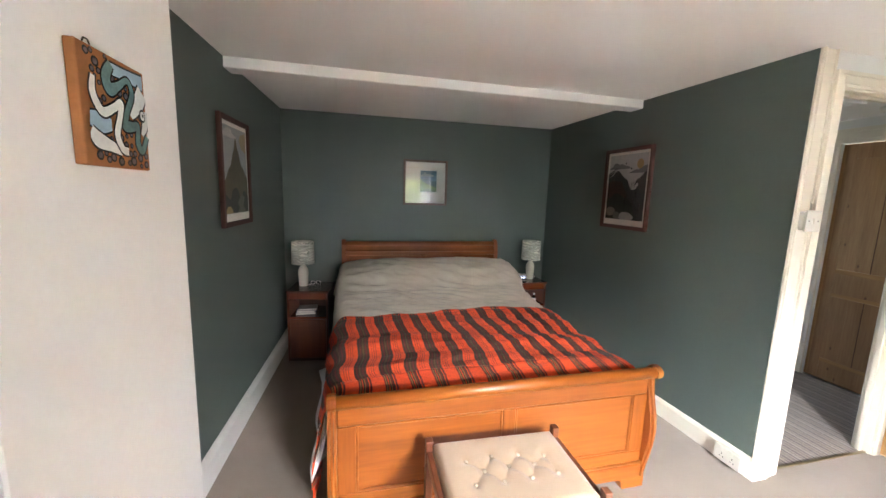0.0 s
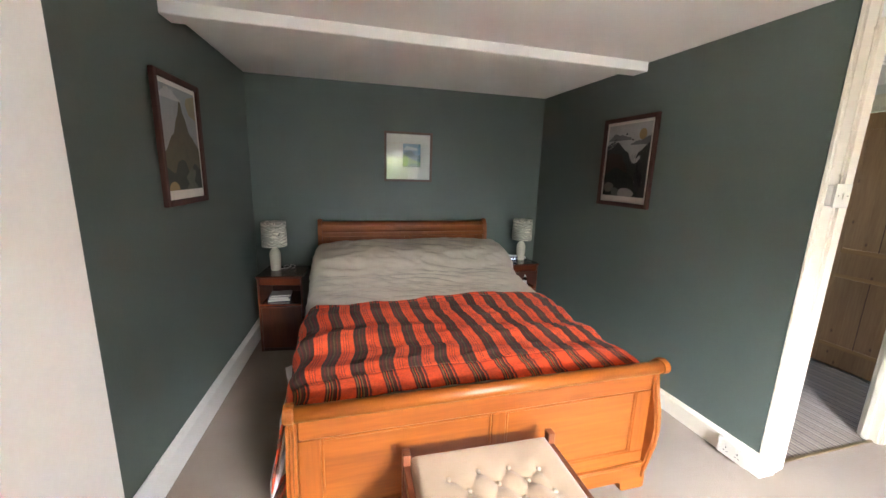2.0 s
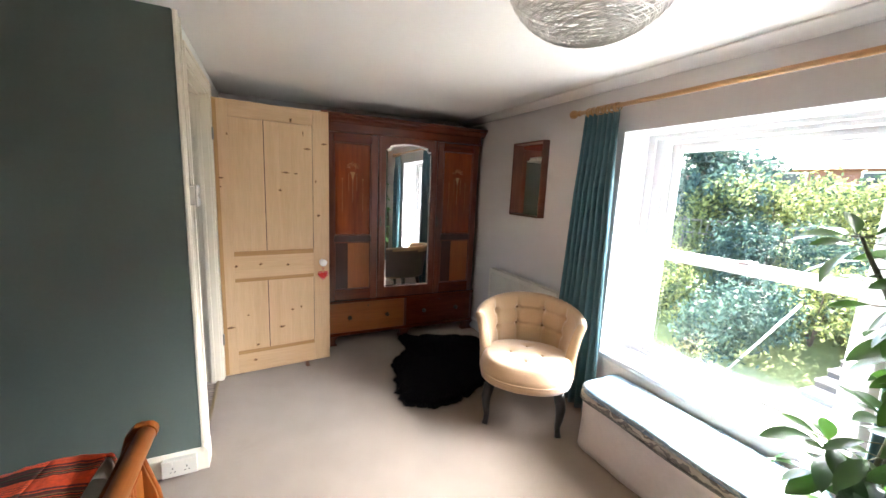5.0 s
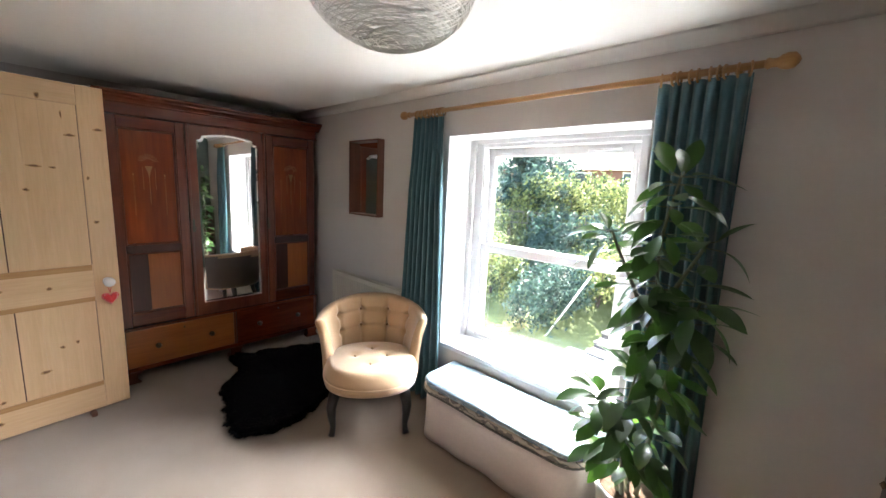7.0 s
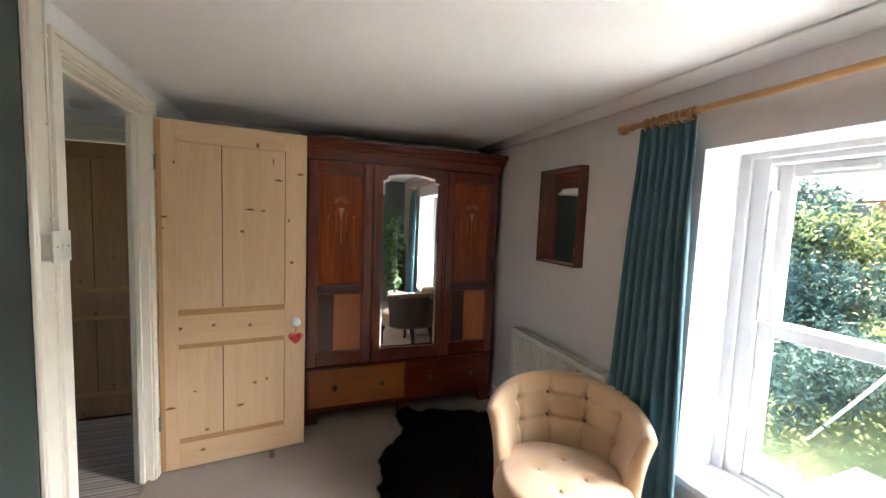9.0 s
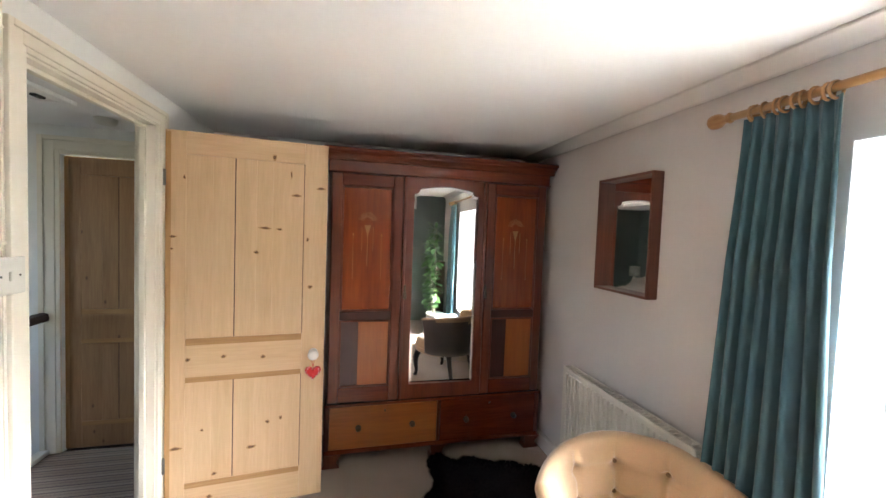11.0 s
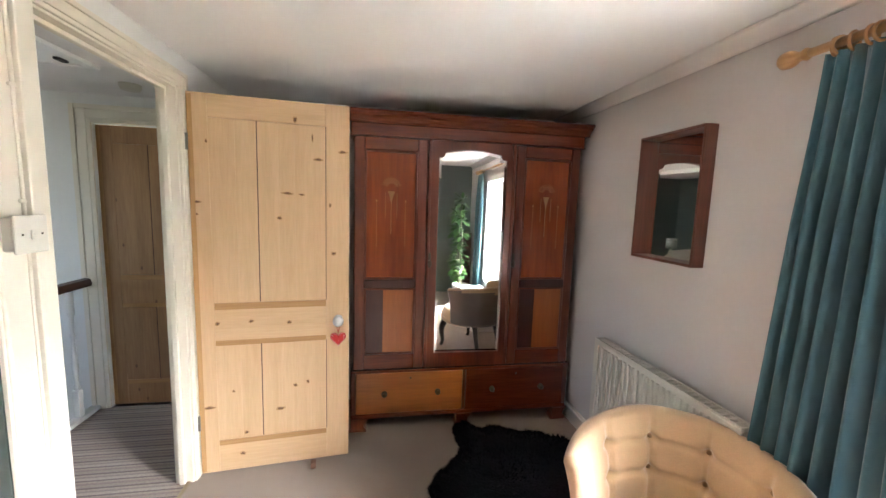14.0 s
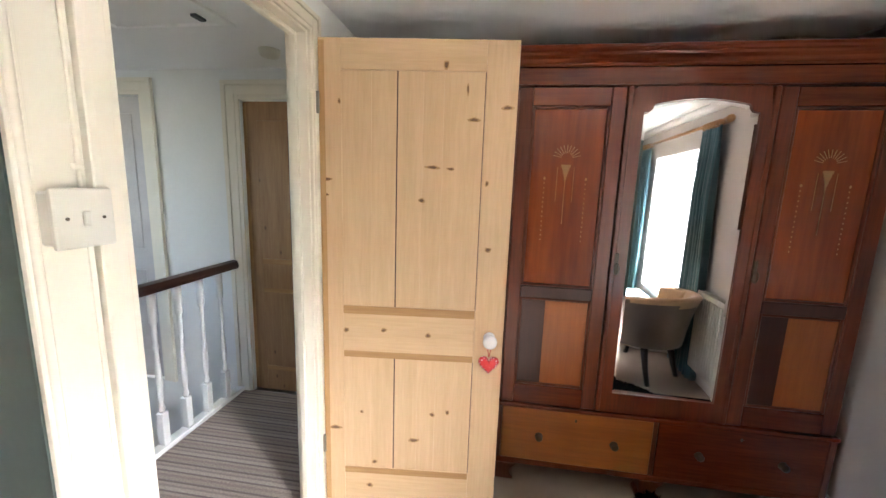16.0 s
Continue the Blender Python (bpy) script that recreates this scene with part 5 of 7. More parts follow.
def frame_thing(m, w, h, label, fw=0.028, depth=0.022, material=None, mat_w=0.02):
    p = thing("framed_picture", m, label, "framed picture")
    M = material or M_FRAME
    for x in (0, w - fw):
        part("frame_side", boxes((x, x + fw, -depth, 0, 0, h), bevel=0.003), M, p)
    for z in (0, h - fw):
        part("frame_rail", boxes((fw, w - fw, -depth, 0, z, z + fw), bevel=0.003), M, p)
    part("mount", boxes((fw, w - fw, -0.008, -0.001, fw, h - fw)), M_PAPER, p, "off-white mount")
    bm = bmesh.new()
    bm.faces.new([bm.verts.new(q) for q in ((fw, -0.0155, fw), (w - fw, -0.0155, fw), (w - fw, -0.0155, h - fw), (fw, -0.0155, h - fw))])
    me = bpy.data.meshes.new("glass")
    bm.to_mesh(me)
    bm.free()
    me.materials.append(M_PICGLASS)
    g = new("glass", me)
    g.parent = p
    return p


M_PAPER = mat("mount_card", (0.82, 0.80, 0.74), 0.8, vary=0.02)
M_PICGLASS = bpy.data.materials.new("picture_glass")
M_PICGLASS.use_nodes = True
_n = M_PICGLASS.node_tree
_g, _tr, _ms, _fr = _n.nodes.new("ShaderNodeBsdfGlossy"), _n.nodes.new("ShaderNodeBsdfTransparent"), _n.nodes.new("ShaderNodeMixShader"), _n.nodes.new("ShaderNodeFresnel")
_g.inputs["Roughness"].default_value = 0.02
_fr.inputs[0].default_value = 1.10
_n.links.new(_fr.outputs[0], _ms.inputs[0]), _n.links.new(_tr.outputs[0], _ms.inputs[1]), _n.links.new(_g.outputs[0], _ms.inputs[2])
_n.links.new(_ms.outputs[0], _n.nodes["Material Output"].inputs[0])


M_PICGLASS2 = M_PICGLASS.copy()
M_PICGLASS2.name = "picture_glass_bright"
M_PICGLASS2.node_tree.nodes["Fresnel"].inputs[0].default_value = 2.6


def tone(name, c):
    return mat(name, c, 0.8, vary=0.12, scale=25)


def hills(pts, x0, x1, base, n=24, seed=0, rough=0.01):
    out = [(x0, base)]
    for i in range(n + 1):
        u = i / n
        out.append((x0 + (x1 - x0) * u, lerp_rows(pts, u) + rough * noise.noise((u * 9, seed, 0))))
    return out + [(x1, base)]


PW, PH = 0.487, 0.609
pr = frame_thing(pose(part_x(3.038) - 0.001, 3.038, 1.223, 0, 0, -90 + math.degrees(0.0225)), PW, PH, "dark-framed landscape print in greys with an ochre sun")
a, b, c, d = 0.048, PW - 0.048, 0.072, PH - 0.048
flat("print_sky", [(a, c), (b, c), (b, d), (a, d)], 0.0082, 0.009, tone("print_sky_grey", (0.52, 0.52, 0.50)), pr)
flat("print_cloud", hills([(0, 0.46), (0.3, 0.50), (0.6, 0.49), (1, 0.47)], a, a + 0.22, 0.455, seed=4), 0.0092, 0.0096, tone("print_cloud", (0.20, 0.205, 0.205)), pr)
flat("print_cloud", hills([(0, 0.43), (0.5, 0.45), (1, 0.475)], a + 0.22, b, 0.42, seed=6), 0.0092, 0.0096, tone("print_cloud_b", (0.20, 0.205, 0.205)), pr)
flat("print_sun", [(b - 0.07 + 0.032 * math.cos(t), d - 0.075 + 0.035 * math.sin(t)) for t in [2 * math.pi * k / 28 for k in range(28)]], 0.0098, 0.0102, tone("print_sun", (0.42, 0.31, 0.15)), pr)
flat("print_hill", hills([(0, 0.38), (0.25, 0.44), (0.5, 0.38), (0.65, 0.30), (0.8, 0.38), (1, 0.43)], a, b, c, seed=1), 0.0104, 0.0108, tone("print_charcoal", (0.055, 0.058, 0.055)), pr)
flat("print_hill", hills([(0, 0.36), (0.2, 0.37), (0.45, 0.36), (0.62, 0.30), (0.75, 0.2), (1, 0.2)], a, a + 0.31, c, seed=2), 0.011, 0.0114, tone("print_umber", (0.062, 0.043, 0.036)), pr)
flat("print_hill", hills([(0, 0.22), (0.3, 0.27), (0.6, 0.24), (1, 0.16)], a, b - 0.06, c, seed=3), 0.0116, 0.012, tone("print_moss", (0.034, 0.042, 0.037)), pr)
for k, (x, z, rx, rz, col) in enumerate(((0.10, 0.13, 0.05, 0.035, (0.2, 0.19, 0.17)), (0.17, 0.10, 0.04, 0.03, (0.14, 0.15, 0.14)), (0.27, 0.095, 0.075, 0.035, (0.42, 0.42, 0.40)), (0.37, 0.21, 0.035, 0.10, (0.045, 0.045, 0.05)))):
    flat("print_stone", [(x + rx * math.cos(t) * (1 + 0.1 * math.sin(3 * t + k)), max(c, z + rz * math.sin(t))) for t in [2 * math.pi * q / 24 for q in range(24)]], 0.0122 + 0.0003 * k, 0.0124 + 0.0003 * k, tone("print_stone_tone", col), pr)
flat("print_river", [(0.30, 0.30), (0.325, 0.335), (0.345, 0.33), (0.352, 0.345), (0.366, 0.348), (0.37, 0.33), (0.35, 0.305), (0.325, 0.295)], 0.0132, 0.0134, tone("print_white_water", (0.55, 0.55, 0.53)), pr)
for bx_, bz_ in ((0.225, 0.495), (0.285, 0.455)):
    flat("print_bird", [(bx_ + 0.008 * math.cos(q), bz_ + 0.006 * math.sin(q)) for q in [2 * math.pi * n / 10 for n in range(10)]], 0.0102, 0.0104, tone("print_bird_ink", (0.02, 0.02, 0.02)), pr)
bm = bmesh.new()
for k in range(8):
    tube([(0.05, -0.0136, 0.36 + 0.008 * k), (0.12, -0.0136, 0.385 + 0.010 * k), (0.20 - 0.008 * k, -0.0136, 0.36 + 0.017 * k)], [0.0035, 0.0025, 0.0008], 4, bm)
    tube([(0.40, -0.0136, 0.14 + 0.01 * k), (0.37 - 0.003 * k, -0.0136, 0.19 + 0.012 * k), (0.33 + 0.006 * k, -0.0136, 0.24 + 0.012 * k)], [0.003, 0.002, 0.0008], 4, bm)
part("print_branches", bm, tone("print_branch_ink", (0.02, 0.02, 0.022)), pr, kind="stuff")
bm = bmesh.new()
for k in range(9):
    u = k / 8
    tube([(0.24 + 0.01 * k, -0.0132, 0.17), (0.25 + 0.012 * k, -0.0132, 0.24 + 0.05 * math.sin(u * 3)), (0.235 + 0.018 * k, -0.0132, 0.29 + 0.07 * math.sin(u * 3))], 0.0012, 4, bm)
part("print_twigs", bm, tone("print_ink", (0.02, 0.02, 0.02)), pr, kind="stuff")

ang = math.degrees(math.atan2(YB - 1.6, 0.136))
pl = frame_thing(pose(-0.3860, 2.505, 1.230, 0, 0, ang) @ pose(0, -0.002, 0), 0.455, 0.60, "dark-framed print of a pointed hill in soft greys")
b, d = 0.455 - 0.046, 0.60 - 0.05
flat("print_sky", [(a, c), (b, c), (b, d), (a, d)], 0.0082, 0.009, tone("print_sky_blue", (0.36, 0.38, 0.38)), pl)
flat("print_sun", [(b - 0.005, 0.42), (b - 0.005, d - 0.01), (b - 0.09, d - 0.03), (b - 0.11, 0.49), (b - 0.08, 0.44)], 0.0092, 0.0096, tone("print_ochre", (0.36, 0.31, 0.20)), pl)
flat("print_cloud", hills([(0, 0.51), (0.4, 0.54), (1, 0.50)], a, a + 0.2, 0.49, seed=9), 0.0098, 0.0102, tone("print_white", (0.52, 0.52, 0.50)), pl)
flat("print_hill", hills([(0, 0.25), (0.25, 0.33), (0.42, 0.42), (0.52, 0.50), (0.60, 0.43), (0.75, 0.34), (1, 0.28)], a, b, c, seed=5, rough=0.004), 0.0104, 0.0108, tone("print_brown_hill", (0.125, 0.112, 0.078)), pl)
flat("print_hill", hills([(0, 0.18), (0.2, 0.15), (0.35, 0.21), (0.5, 0.22), (0.65, 0.14), (0.8, 0.20), (1, 0.17)], a, b, c, seed=6), 0.011, 0.0114, tone("print_dark_moss", (0.050, 0.060, 0.048)), pl)
flat("print_path", [(a + 0.17, c), (a + 0.21, 0.10), (a + 0.18, 0.13), (a + 0.25, 0.18), (a + 0.30, 0.16), (a + 0.27, 0.11), (a + 0.32, c)], 0.0116, 0.012, tone("print_olive", (0.13, 0.135, 0.11)), pl)
flat("print_stone", [(a + 0.05 + 0.05 * math.cos(t), c + 0.001 + 0.04 * abs(math.sin(t))) for t in [math.pi * q / 16 for q in range(17)]], 0.0122, 0.0126, tone("print_ochre_stone", (0.36, 0.28, 0.14)), pl)

M_FR2 = wood("picture_oak", (0.10, 0.055, 0.04), (0.17, 0.10, 0.07), 0.5, grain=10)
pm = frame_thing(pose(0.762, YB - 0.001, 1.332), 0.43, 0.43, "small square brown-framed landscape painting with a wide mount", fw=0.02, material=M_FR2)
[o for o in pm.children if o.name.startswith("glass")][0].data.materials[0] = M_PICGLASS2
a, b, c, d = 0.165, 0.325, 0.13, 0.33
flat("print_sky", [(a, c), (b, c), (b, d), (a, d)], 0.0082, 0.009, tone("painting_sky", (0.10, 0.22, 0.30)), pm)
flat("print_cloud", hills([(0, 0.28), (0.3, 0.31), (0.6, 0.30), (1, 0.29)], a, b - 0.03, 0.275, seed=1), 0.0092, 0.0094, tone("painting_cloud", (0.40, 0.48, 0.50)), pm)
flat("print_hill", hills([(0, 0.25), (0.4, 0.27), (0.8, 0.23), (1, 0.24)], a, b, c, seed=2), 0.0096, 0.0098, tone("painting_far_hill", (0.035, 0.09, 0.10)), pm)
flat("print_hill", hills([(0, 0.24), (0.5, 0.20), (1, 0.17)], a, b, c, seed=3), 0.010, 0.0102, tone("painting_field", (0.13, 0.22, 0.05)), pm)
flat("print_hill", hills([(0, 0.14), (0.5, 0.16), (1, 0.15)], a, b, c, seed=4), 0.0104, 0.0106, tone("painting_field_dark", (0.05, 0.12, 0.04)), pm)

# canvas with curling sea shapes and pebbles
cv = thing("painted_canvas", pose(-0.21, 1.172, 1.483, 0, 0, 90) @ Matrix.Diagonal((1.06, 1, 1.06, 1)), "square orange-brown canvas painted with teal and white curling shapes and pebbles", "painting")
part("canvas", boxes((0, 0.215, -0.020, -0.001, 0, 0.212), bevel=0.003, seg=2), mat("canvas_orange", (0.36, 0.14, 0.045), 0.7, vary=0.1, scale=30), cv)
INK = mat("ink_black", (0.015, 0.014, 0.014), 0.6)
TEALP, WHITEP, BLUEP, STONEP = mat("paint_teal", (0.13, 0.23, 0.22), 0.6, vary=0.2, scale=30), mat("paint_white", (0.66, 0.66, 0.62), 0.6), mat("paint_pale_blue", (0.30, 0.42, 0.52), 0.6), mat("paint_stone", (0.14, 0.11, 0.12), 0.6, vary=0.4, scale=60)


def smooth_path(pts, n=8):
    out = []
    p = [pts[0]] + list(pts) + [pts[-1]]
    for i in range(1, len(p) - 2):
        for k in range(n):
            t = k / n
            out.append(tuple(0.5 * ((2 * p[i][j]) + (-p[i - 1][j] + p[i + 1][j]) * t + (2 * p[i - 1][j] - 5 * p[i][j] + 4 * p[i + 1][j] - p[i + 2][j]) * t * t + (-p[i - 1][j] + 3 * p[i][j] - 3 * p[i + 1][j] + p[i + 2][j]) * t ** 3) for j in range(3)))
    return out + [pts[-1]]


def ribbon(name, pts, grow, depth, material):
    """A flat curling band of changing width; pts are (x, z, half width)."""
    path = smooth_path(pts)
    bm = bmesh.new()
    prev = None
    for k, (x, z, w) in enumerate(path):
        a, b = path[max(0, k - 1)], path[min(len(path) - 1, k + 1)]
        d = Vector((b[0] - a[0], b[1] - a[1])).normalized()
        w += grow
        cur = [bm.verts.new((min(0.214, max(0.012, x + s * -d.y * w)), -depth, min(0.211, max(0.001, z + s * d.x * w)))) for s in (1, -1)]
        if prev:
            bm.faces.new((prev[0], prev[1], cur[1], cur[0]))
        prev = cur
    return part(name, bm, material, cv, kind="")


def cpt(u, v, w):
    return (0.012 + 0.2 * u, 0.208 - 0.2 * v, w)


CURLS = [
    ([cpt(0.40, 0.10, 0.012), cpt(0.62, 0.10, 0.012), cpt(0.84, 0.10, 0.014), cpt(0.97, 0.10, 0.016)], BLUEP),
    ([cpt(0.95, 0.20, 0.020), cpt(0.86, 0.32, 0.020), cpt(0.76, 0.42, 0.016), cpt(0.70, 0.50, 0.008)], WHITEP),
    ([cpt(0.96, 0.40, 0.010), cpt(0.95, 0.55, 0.012), cpt(0.88, 0.66, 0.006)], WHITEP),
    ([cpt(0.40, 0.06, 0.010), cpt(0.31, 0.20, 0.014), cpt(0.36, 0.30, 0.014), cpt(0.50, 0.24, 0.009), cpt(0.66, 0.15, 0.007), cpt(0.73, 0.27, 0.009), cpt(0.62, 0.46, 0.009), cpt(0.56, 0.60, 0.013), cpt(0.70, 0.60, 0.011), cpt(0.80, 0.58, 0.008), cpt(0.78, 0.76, 0.010), cpt(0.86, 0.83, 0.009), cpt(0.97, 0.67, 0.007)], TEALP),
    ([cpt(0.02, 0.62, 0.014), cpt(0.18, 0.64, 0.020), cpt(0.33, 0.64, 0.012)], BLUEP),
    ([cpt(0.01, 0.72, 0.010), cpt(0.10, 0.80, 0.016), cpt(0.28, 0.84, 0.012), cpt(0.46, 0.88, 0.009)], WHITEP),
    ([cpt(0.10, 0.24, 0.007), cpt(0.08, 0.40, 0.010), cpt(0.20, 0.54, 0.010), cpt(0.38, 0.47, 0.009), cpt(0.50, 0.41, 0.010), cpt(0.46, 0.56, 0.009), cpt(0.40, 0.72, 0.010), cpt(0.47, 0.85, 0.009), cpt(0.57, 0.87, 0.009)], WHITEP),
]
for k, (pts, m) in enumerate(CURLS):
    ribbon("painted_shape", pts, 0.0026, 0.0206 + 0.0006 * k, INK)
    ribbon("painted_shape", pts, -0.0012, 0.0209 + 0.0006 * k, m)
rnd = random.Random(11)
placed = []
for k in range(500):
    x, z = rnd.uniform(0.02, 0.205), rnd.uniform(0.008, 0.205)
    if min([math.hypot(x - p[0], z - p[1]) - p[2] for pts, _ in CURLS for p in smooth_path(pts, 4)]) < 0.004:
        continue
    r = rnd.uniform(0.003, 0.0075)
    if any(math.hypot(x - p[0], z - p[1]) < (r + p[2]) * 1.35 for p in placed):
        continue
    placed.append((x, z, r))
    for g, m, dd in ((1.4, INK, 0.0208), (0.85, STONEP, 0.0212)):
        bm = bmesh.new()
        bm.faces.new([bm.verts.new((x + g * r * 1.15 * math.cos(t), -dd, z + g * r * math.sin(t))) for t in [2 * math.pi * q / 14 for q in range(14)]])
        part("painted_pebble", bm, m, cv)
bm = bmesh.new()
bm.faces.new([bm.verts.new((0.186 + 0.012 * math.cos(t), -0.0258, 0.116 + 0.014 * math.sin(t))) for t in [2 * math.pi * q / 18 for q in range(18)]])
part("painted_eye", bm, INK, cv)
bm = bmesh.new()
bm.faces.new([bm.verts.new((0.186 + 0.008 * math.cos(t), -0.0262, 0.116 + 0.010 * math.sin(t))) for t in [2 * math.pi * q / 18 for q in range(18)]])
part("painted_eye", bm, WHITEP, cv)
bm = bmesh.new()
bm.faces.new([bm.verts.new((0.187 + 0.003 * math.cos(t), -0.0266, 0.117 + 0.004 * math.sin(t))) for t in [2 * math.pi * q / 14 for q in range(14)]])
part("painted_pupil", bm, INK, cv)
part("hanging_eye", tube([(0.02, -0.02, 0.212), (0.025, -0.02, 0.219), (0.035, -0.02, 0.219), (0.04, -0.02, 0.212)], 0.0015, 6), M_OLDBRASS, cv)

# ---- switch and socket ----
M_PLAST = mat("white_switch_plastic", (0.66, 0.62, 0.53), 0.35, vary=0.02)
sw = thing("light_switch", pose(2.365, YD - 0.012, 1.325), "white plastic light switch on a box on the cream board", "light switch")
part("back_box", boxes((0, 0.088, -0.028, 0, 0.006, 0.094), bevel=0.004), M_PLAST, sw)
part("plate", boxes((-0.004, 0.092, -0.036, -0.028, 0.0, 0.10), bevel=0.004, seg=2), M_PLAST, sw)
part("rocker", boxes((0.038, 0.050, -0.041, -0.035, 0.036, 0.062), bevel=0.002), M_PLAST, sw)
for x in (0.016, 0.073):
    part("screw", lathe([(0.003, 0), (0.003, 0.0012)], 10), M_OLDBRASS, sw).matrix_basis = pose(x, -0.0358, 0.05, 90, 0, 0)
cb = thing("switch_cable", pose(2.431, YD - 0.015, 1.42), "painted-over cable running down the board to the light switch", "cable")
part("sheath", tube([(0, 0, 0.0), (0.002, 0, 0.2), (-0.001, 0, 0.45), (0.001, 0, H - 1.421)], 0.0035, 8), M_TRIM, cb, smooth=True)
for z in (0.035, 0.33, 0.60):
    part("cable_clip", boxes((-0.010, 0.008, -0.005, 0.004, z, z + 0.010), bevel=0.002), M_TRIM, cb)
so_ = thing("wall_socket", pose(part_x(1.845) - 0.016, 1.835, 0.022, 0, 0, -90 + math.degrees(0.0225)), "white double wall socket on the skirting", "socket")
part("back_box", boxes((0, 0.14, -0.03, 0, 0.004, 0.082), bevel=0.003), M_PLAST, so_)
part("plate", boxes((-0.003, 0.143, -0.038, -0.03, 0, 0.086), bevel=0.004, seg=2), M_PLAST, so_)
for x in (0.03, 0.088):
    part("switch_rocker", boxes((x + 0.004, x + 0.014, -0.041, -0.037, 0.062, 0.078), bevel=0.0015), M_PLAST, so_)
    part("pin_holes", boxes((x + 0.010, x + 0.014, -0.0386, -0.0376, 0.042, 0.052), (x, x + 0.007, -0.0386, -0.0376, 0.026, 0.030), (x + 0.017, x + 0.024, -0.0386, -0.0376, 0.026, 0.030)), INK, so_)

# ---- tub chair ----
CH = pose(2.155, -0.178, 0, 0, 0, 50.7)
chair = thing("tub_chair", CH, "tan velvet button-back tub chair on black cabriole legs", "chair")


def back_point(a, v, inner):
    """Back shell at angle a from straight behind (degrees) and height share v."""
    t = abs(a) / 100
    top = 0.70 - 0.06 * t ** 2.2
    z = 0.30 + (top - 0.30) * v
    flare = 0.035 * v ** 3 + 0.03 * t * v
    rx, ry = 0.240 + flare + (0 if inner else 0.046 + 0.02 * (1 - v)), 0.255 + 0.06 * v + flare + (0 if inner else 0.055)
    ar = radians(a)
    return Vector((rx * math.sin(ar), -0.02 - ry * math.cos(ar), z))


bm = bmesh.new()
na, nv = 100, 36
BA = (-58, -20, 20, 58)
BZ = (0.50, 0.61)
rows = []
for i in range(na + 1):
    a = -98 + 196 * i / na
    col = []
    for j in range(nv + 1):
        v = j / nv
        p = back_point(a, v, True)
        fade = max(0, 1 - abs(a) / 78) ** 0.3 if abs(a) < 78 else 0
        dip = max(math.exp(-(((a - ba) / 4.2) ** 2 + ((p.z - bz) / 0.017) ** 2)) for ba in BA for bz in BZ)
        cre = max([math.exp(-((a - ba) / 2.0) ** 2) for ba in BA]) * (1 if p.z < 0.66 else max(0, 1 - (p.z - 0.66) / 0.05))
        hor = max([math.exp(-((p.z - bz) / 0.007) ** 2) for bz in BZ]) * (1 if abs(a) < 60 else 0)
        out = Vector((p.x, p.y + 0.02, 0)).normalized()
        p += out * (0.034 * dip + 0.017 * cre * fade + 0.012 * hor * fade - 0.010)
        col.append(p)
    top_in, top_out = back_point(a, 1, True), back_point(a, 1, False)
    mid = (top_in + top_out) / 2
    col += [top_in + Vector((0, 0, 0.012)), mid + Vector((0, 0, 0.022)), top_out + Vector((0, 0, 0.010))]
    col += [back_point(a, 1 - k / 14, False) for k in range(15)]
    rows.append([bm.verts.new(p) for p in col])
for p, q in zip(rows, rows[1:]):
    for k in range(len(p) - 1):
        bm.faces.new((p[k], p[k + 1], q[k + 1], q[k]))
    bm.faces.new((p[-1], p[0], q[0], q[-1]))
bm.faces.new(rows[0]), bm.faces.new(rows[-1][::-1])
# outer face of the back, below its top edge, takes a darker colour
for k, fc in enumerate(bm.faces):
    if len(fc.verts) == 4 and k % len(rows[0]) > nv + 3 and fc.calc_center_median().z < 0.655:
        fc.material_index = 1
part("backrest", bm, M_VELVET, chair, "deep-buttoned curved back with flared wings", True).data.materials.append(mat("darker_velvet", (0.17, 0.13, 0.105), 0.85, sheen=0.4))
M_BTN = mat("button_velvet", (0.36, 0.23, 0.13), 0.8)
for ba in BA:
    for bz in BZ:
        p = back_point(ba, (bz - 0.30) / (0.70 - 0.06 * (abs(ba) / 100) ** 2.2 - 0.30), True)
        out = Vector((p.x, p.y + 0.02, 0)).normalized()
        bm = bmesh.new()
        bmesh.ops.create_uvsphere(bm, u_segments=12, v_segments=8, radius=0.0085)
        bmesh.ops.translate(bm, vec=p + out * 0.026, verts=bm.verts)
        part("button", bm, M_BTN, chair, smooth=True)
bm = bmesh.new()
SB = [(-0.10, 0.05), (0.10, 0.05), (0.0, 0.16), (0.0, -0.06)]
rings = []
for r in [k / 26 for k in range(1, 27)]:
    ring = []
    for k in range(56):
        t = 2 * math.pi * k / 56
        ex, ey = 0.292 * math.copysign(abs(math.cos(t)) ** 0.85, math.cos(t)), (0.285 if math.sin(t) > 0 else 0.24) * math.copysign(abs(math.sin(t)) ** 0.85, math.sin(t))
        x, y = ex * r, ey * r + 0.02
        z = 0.445 - 0.03 * r ** 2 - 0.055 * max(0, (r - 0.86) / 0.14) ** 2.2 - 0.016 * max(math.exp(-((x - a) ** 2 + (y - b) ** 2) / 0.0009) for a, b in SB)
        ring.append(bm.verts.new((x, y, z)))
    rings.append(ring)
for s, z in ((1.012, 0.345), (1.005, 0.33), (1.012, 0.315), (0.99, 0.285), (0.93, 0.275)):
    rings.append([bm.verts.new((v.co.x * s, (v.co.y - 0.02) * s + 0.02, z)) for v in rings[25]])
for p, q in zip(rings, rings[1:]):
    for k in range(56):
        bm.faces.new((p[k], p[(k + 1) % 56], q[(k + 1) % 56], q[k]))
bm.faces.new(rings[0]), bm.faces.new(rings[-1][::-1])
part("seat", bm, M_VELVET, chair, "rounded sprung seat with four buttons", True)
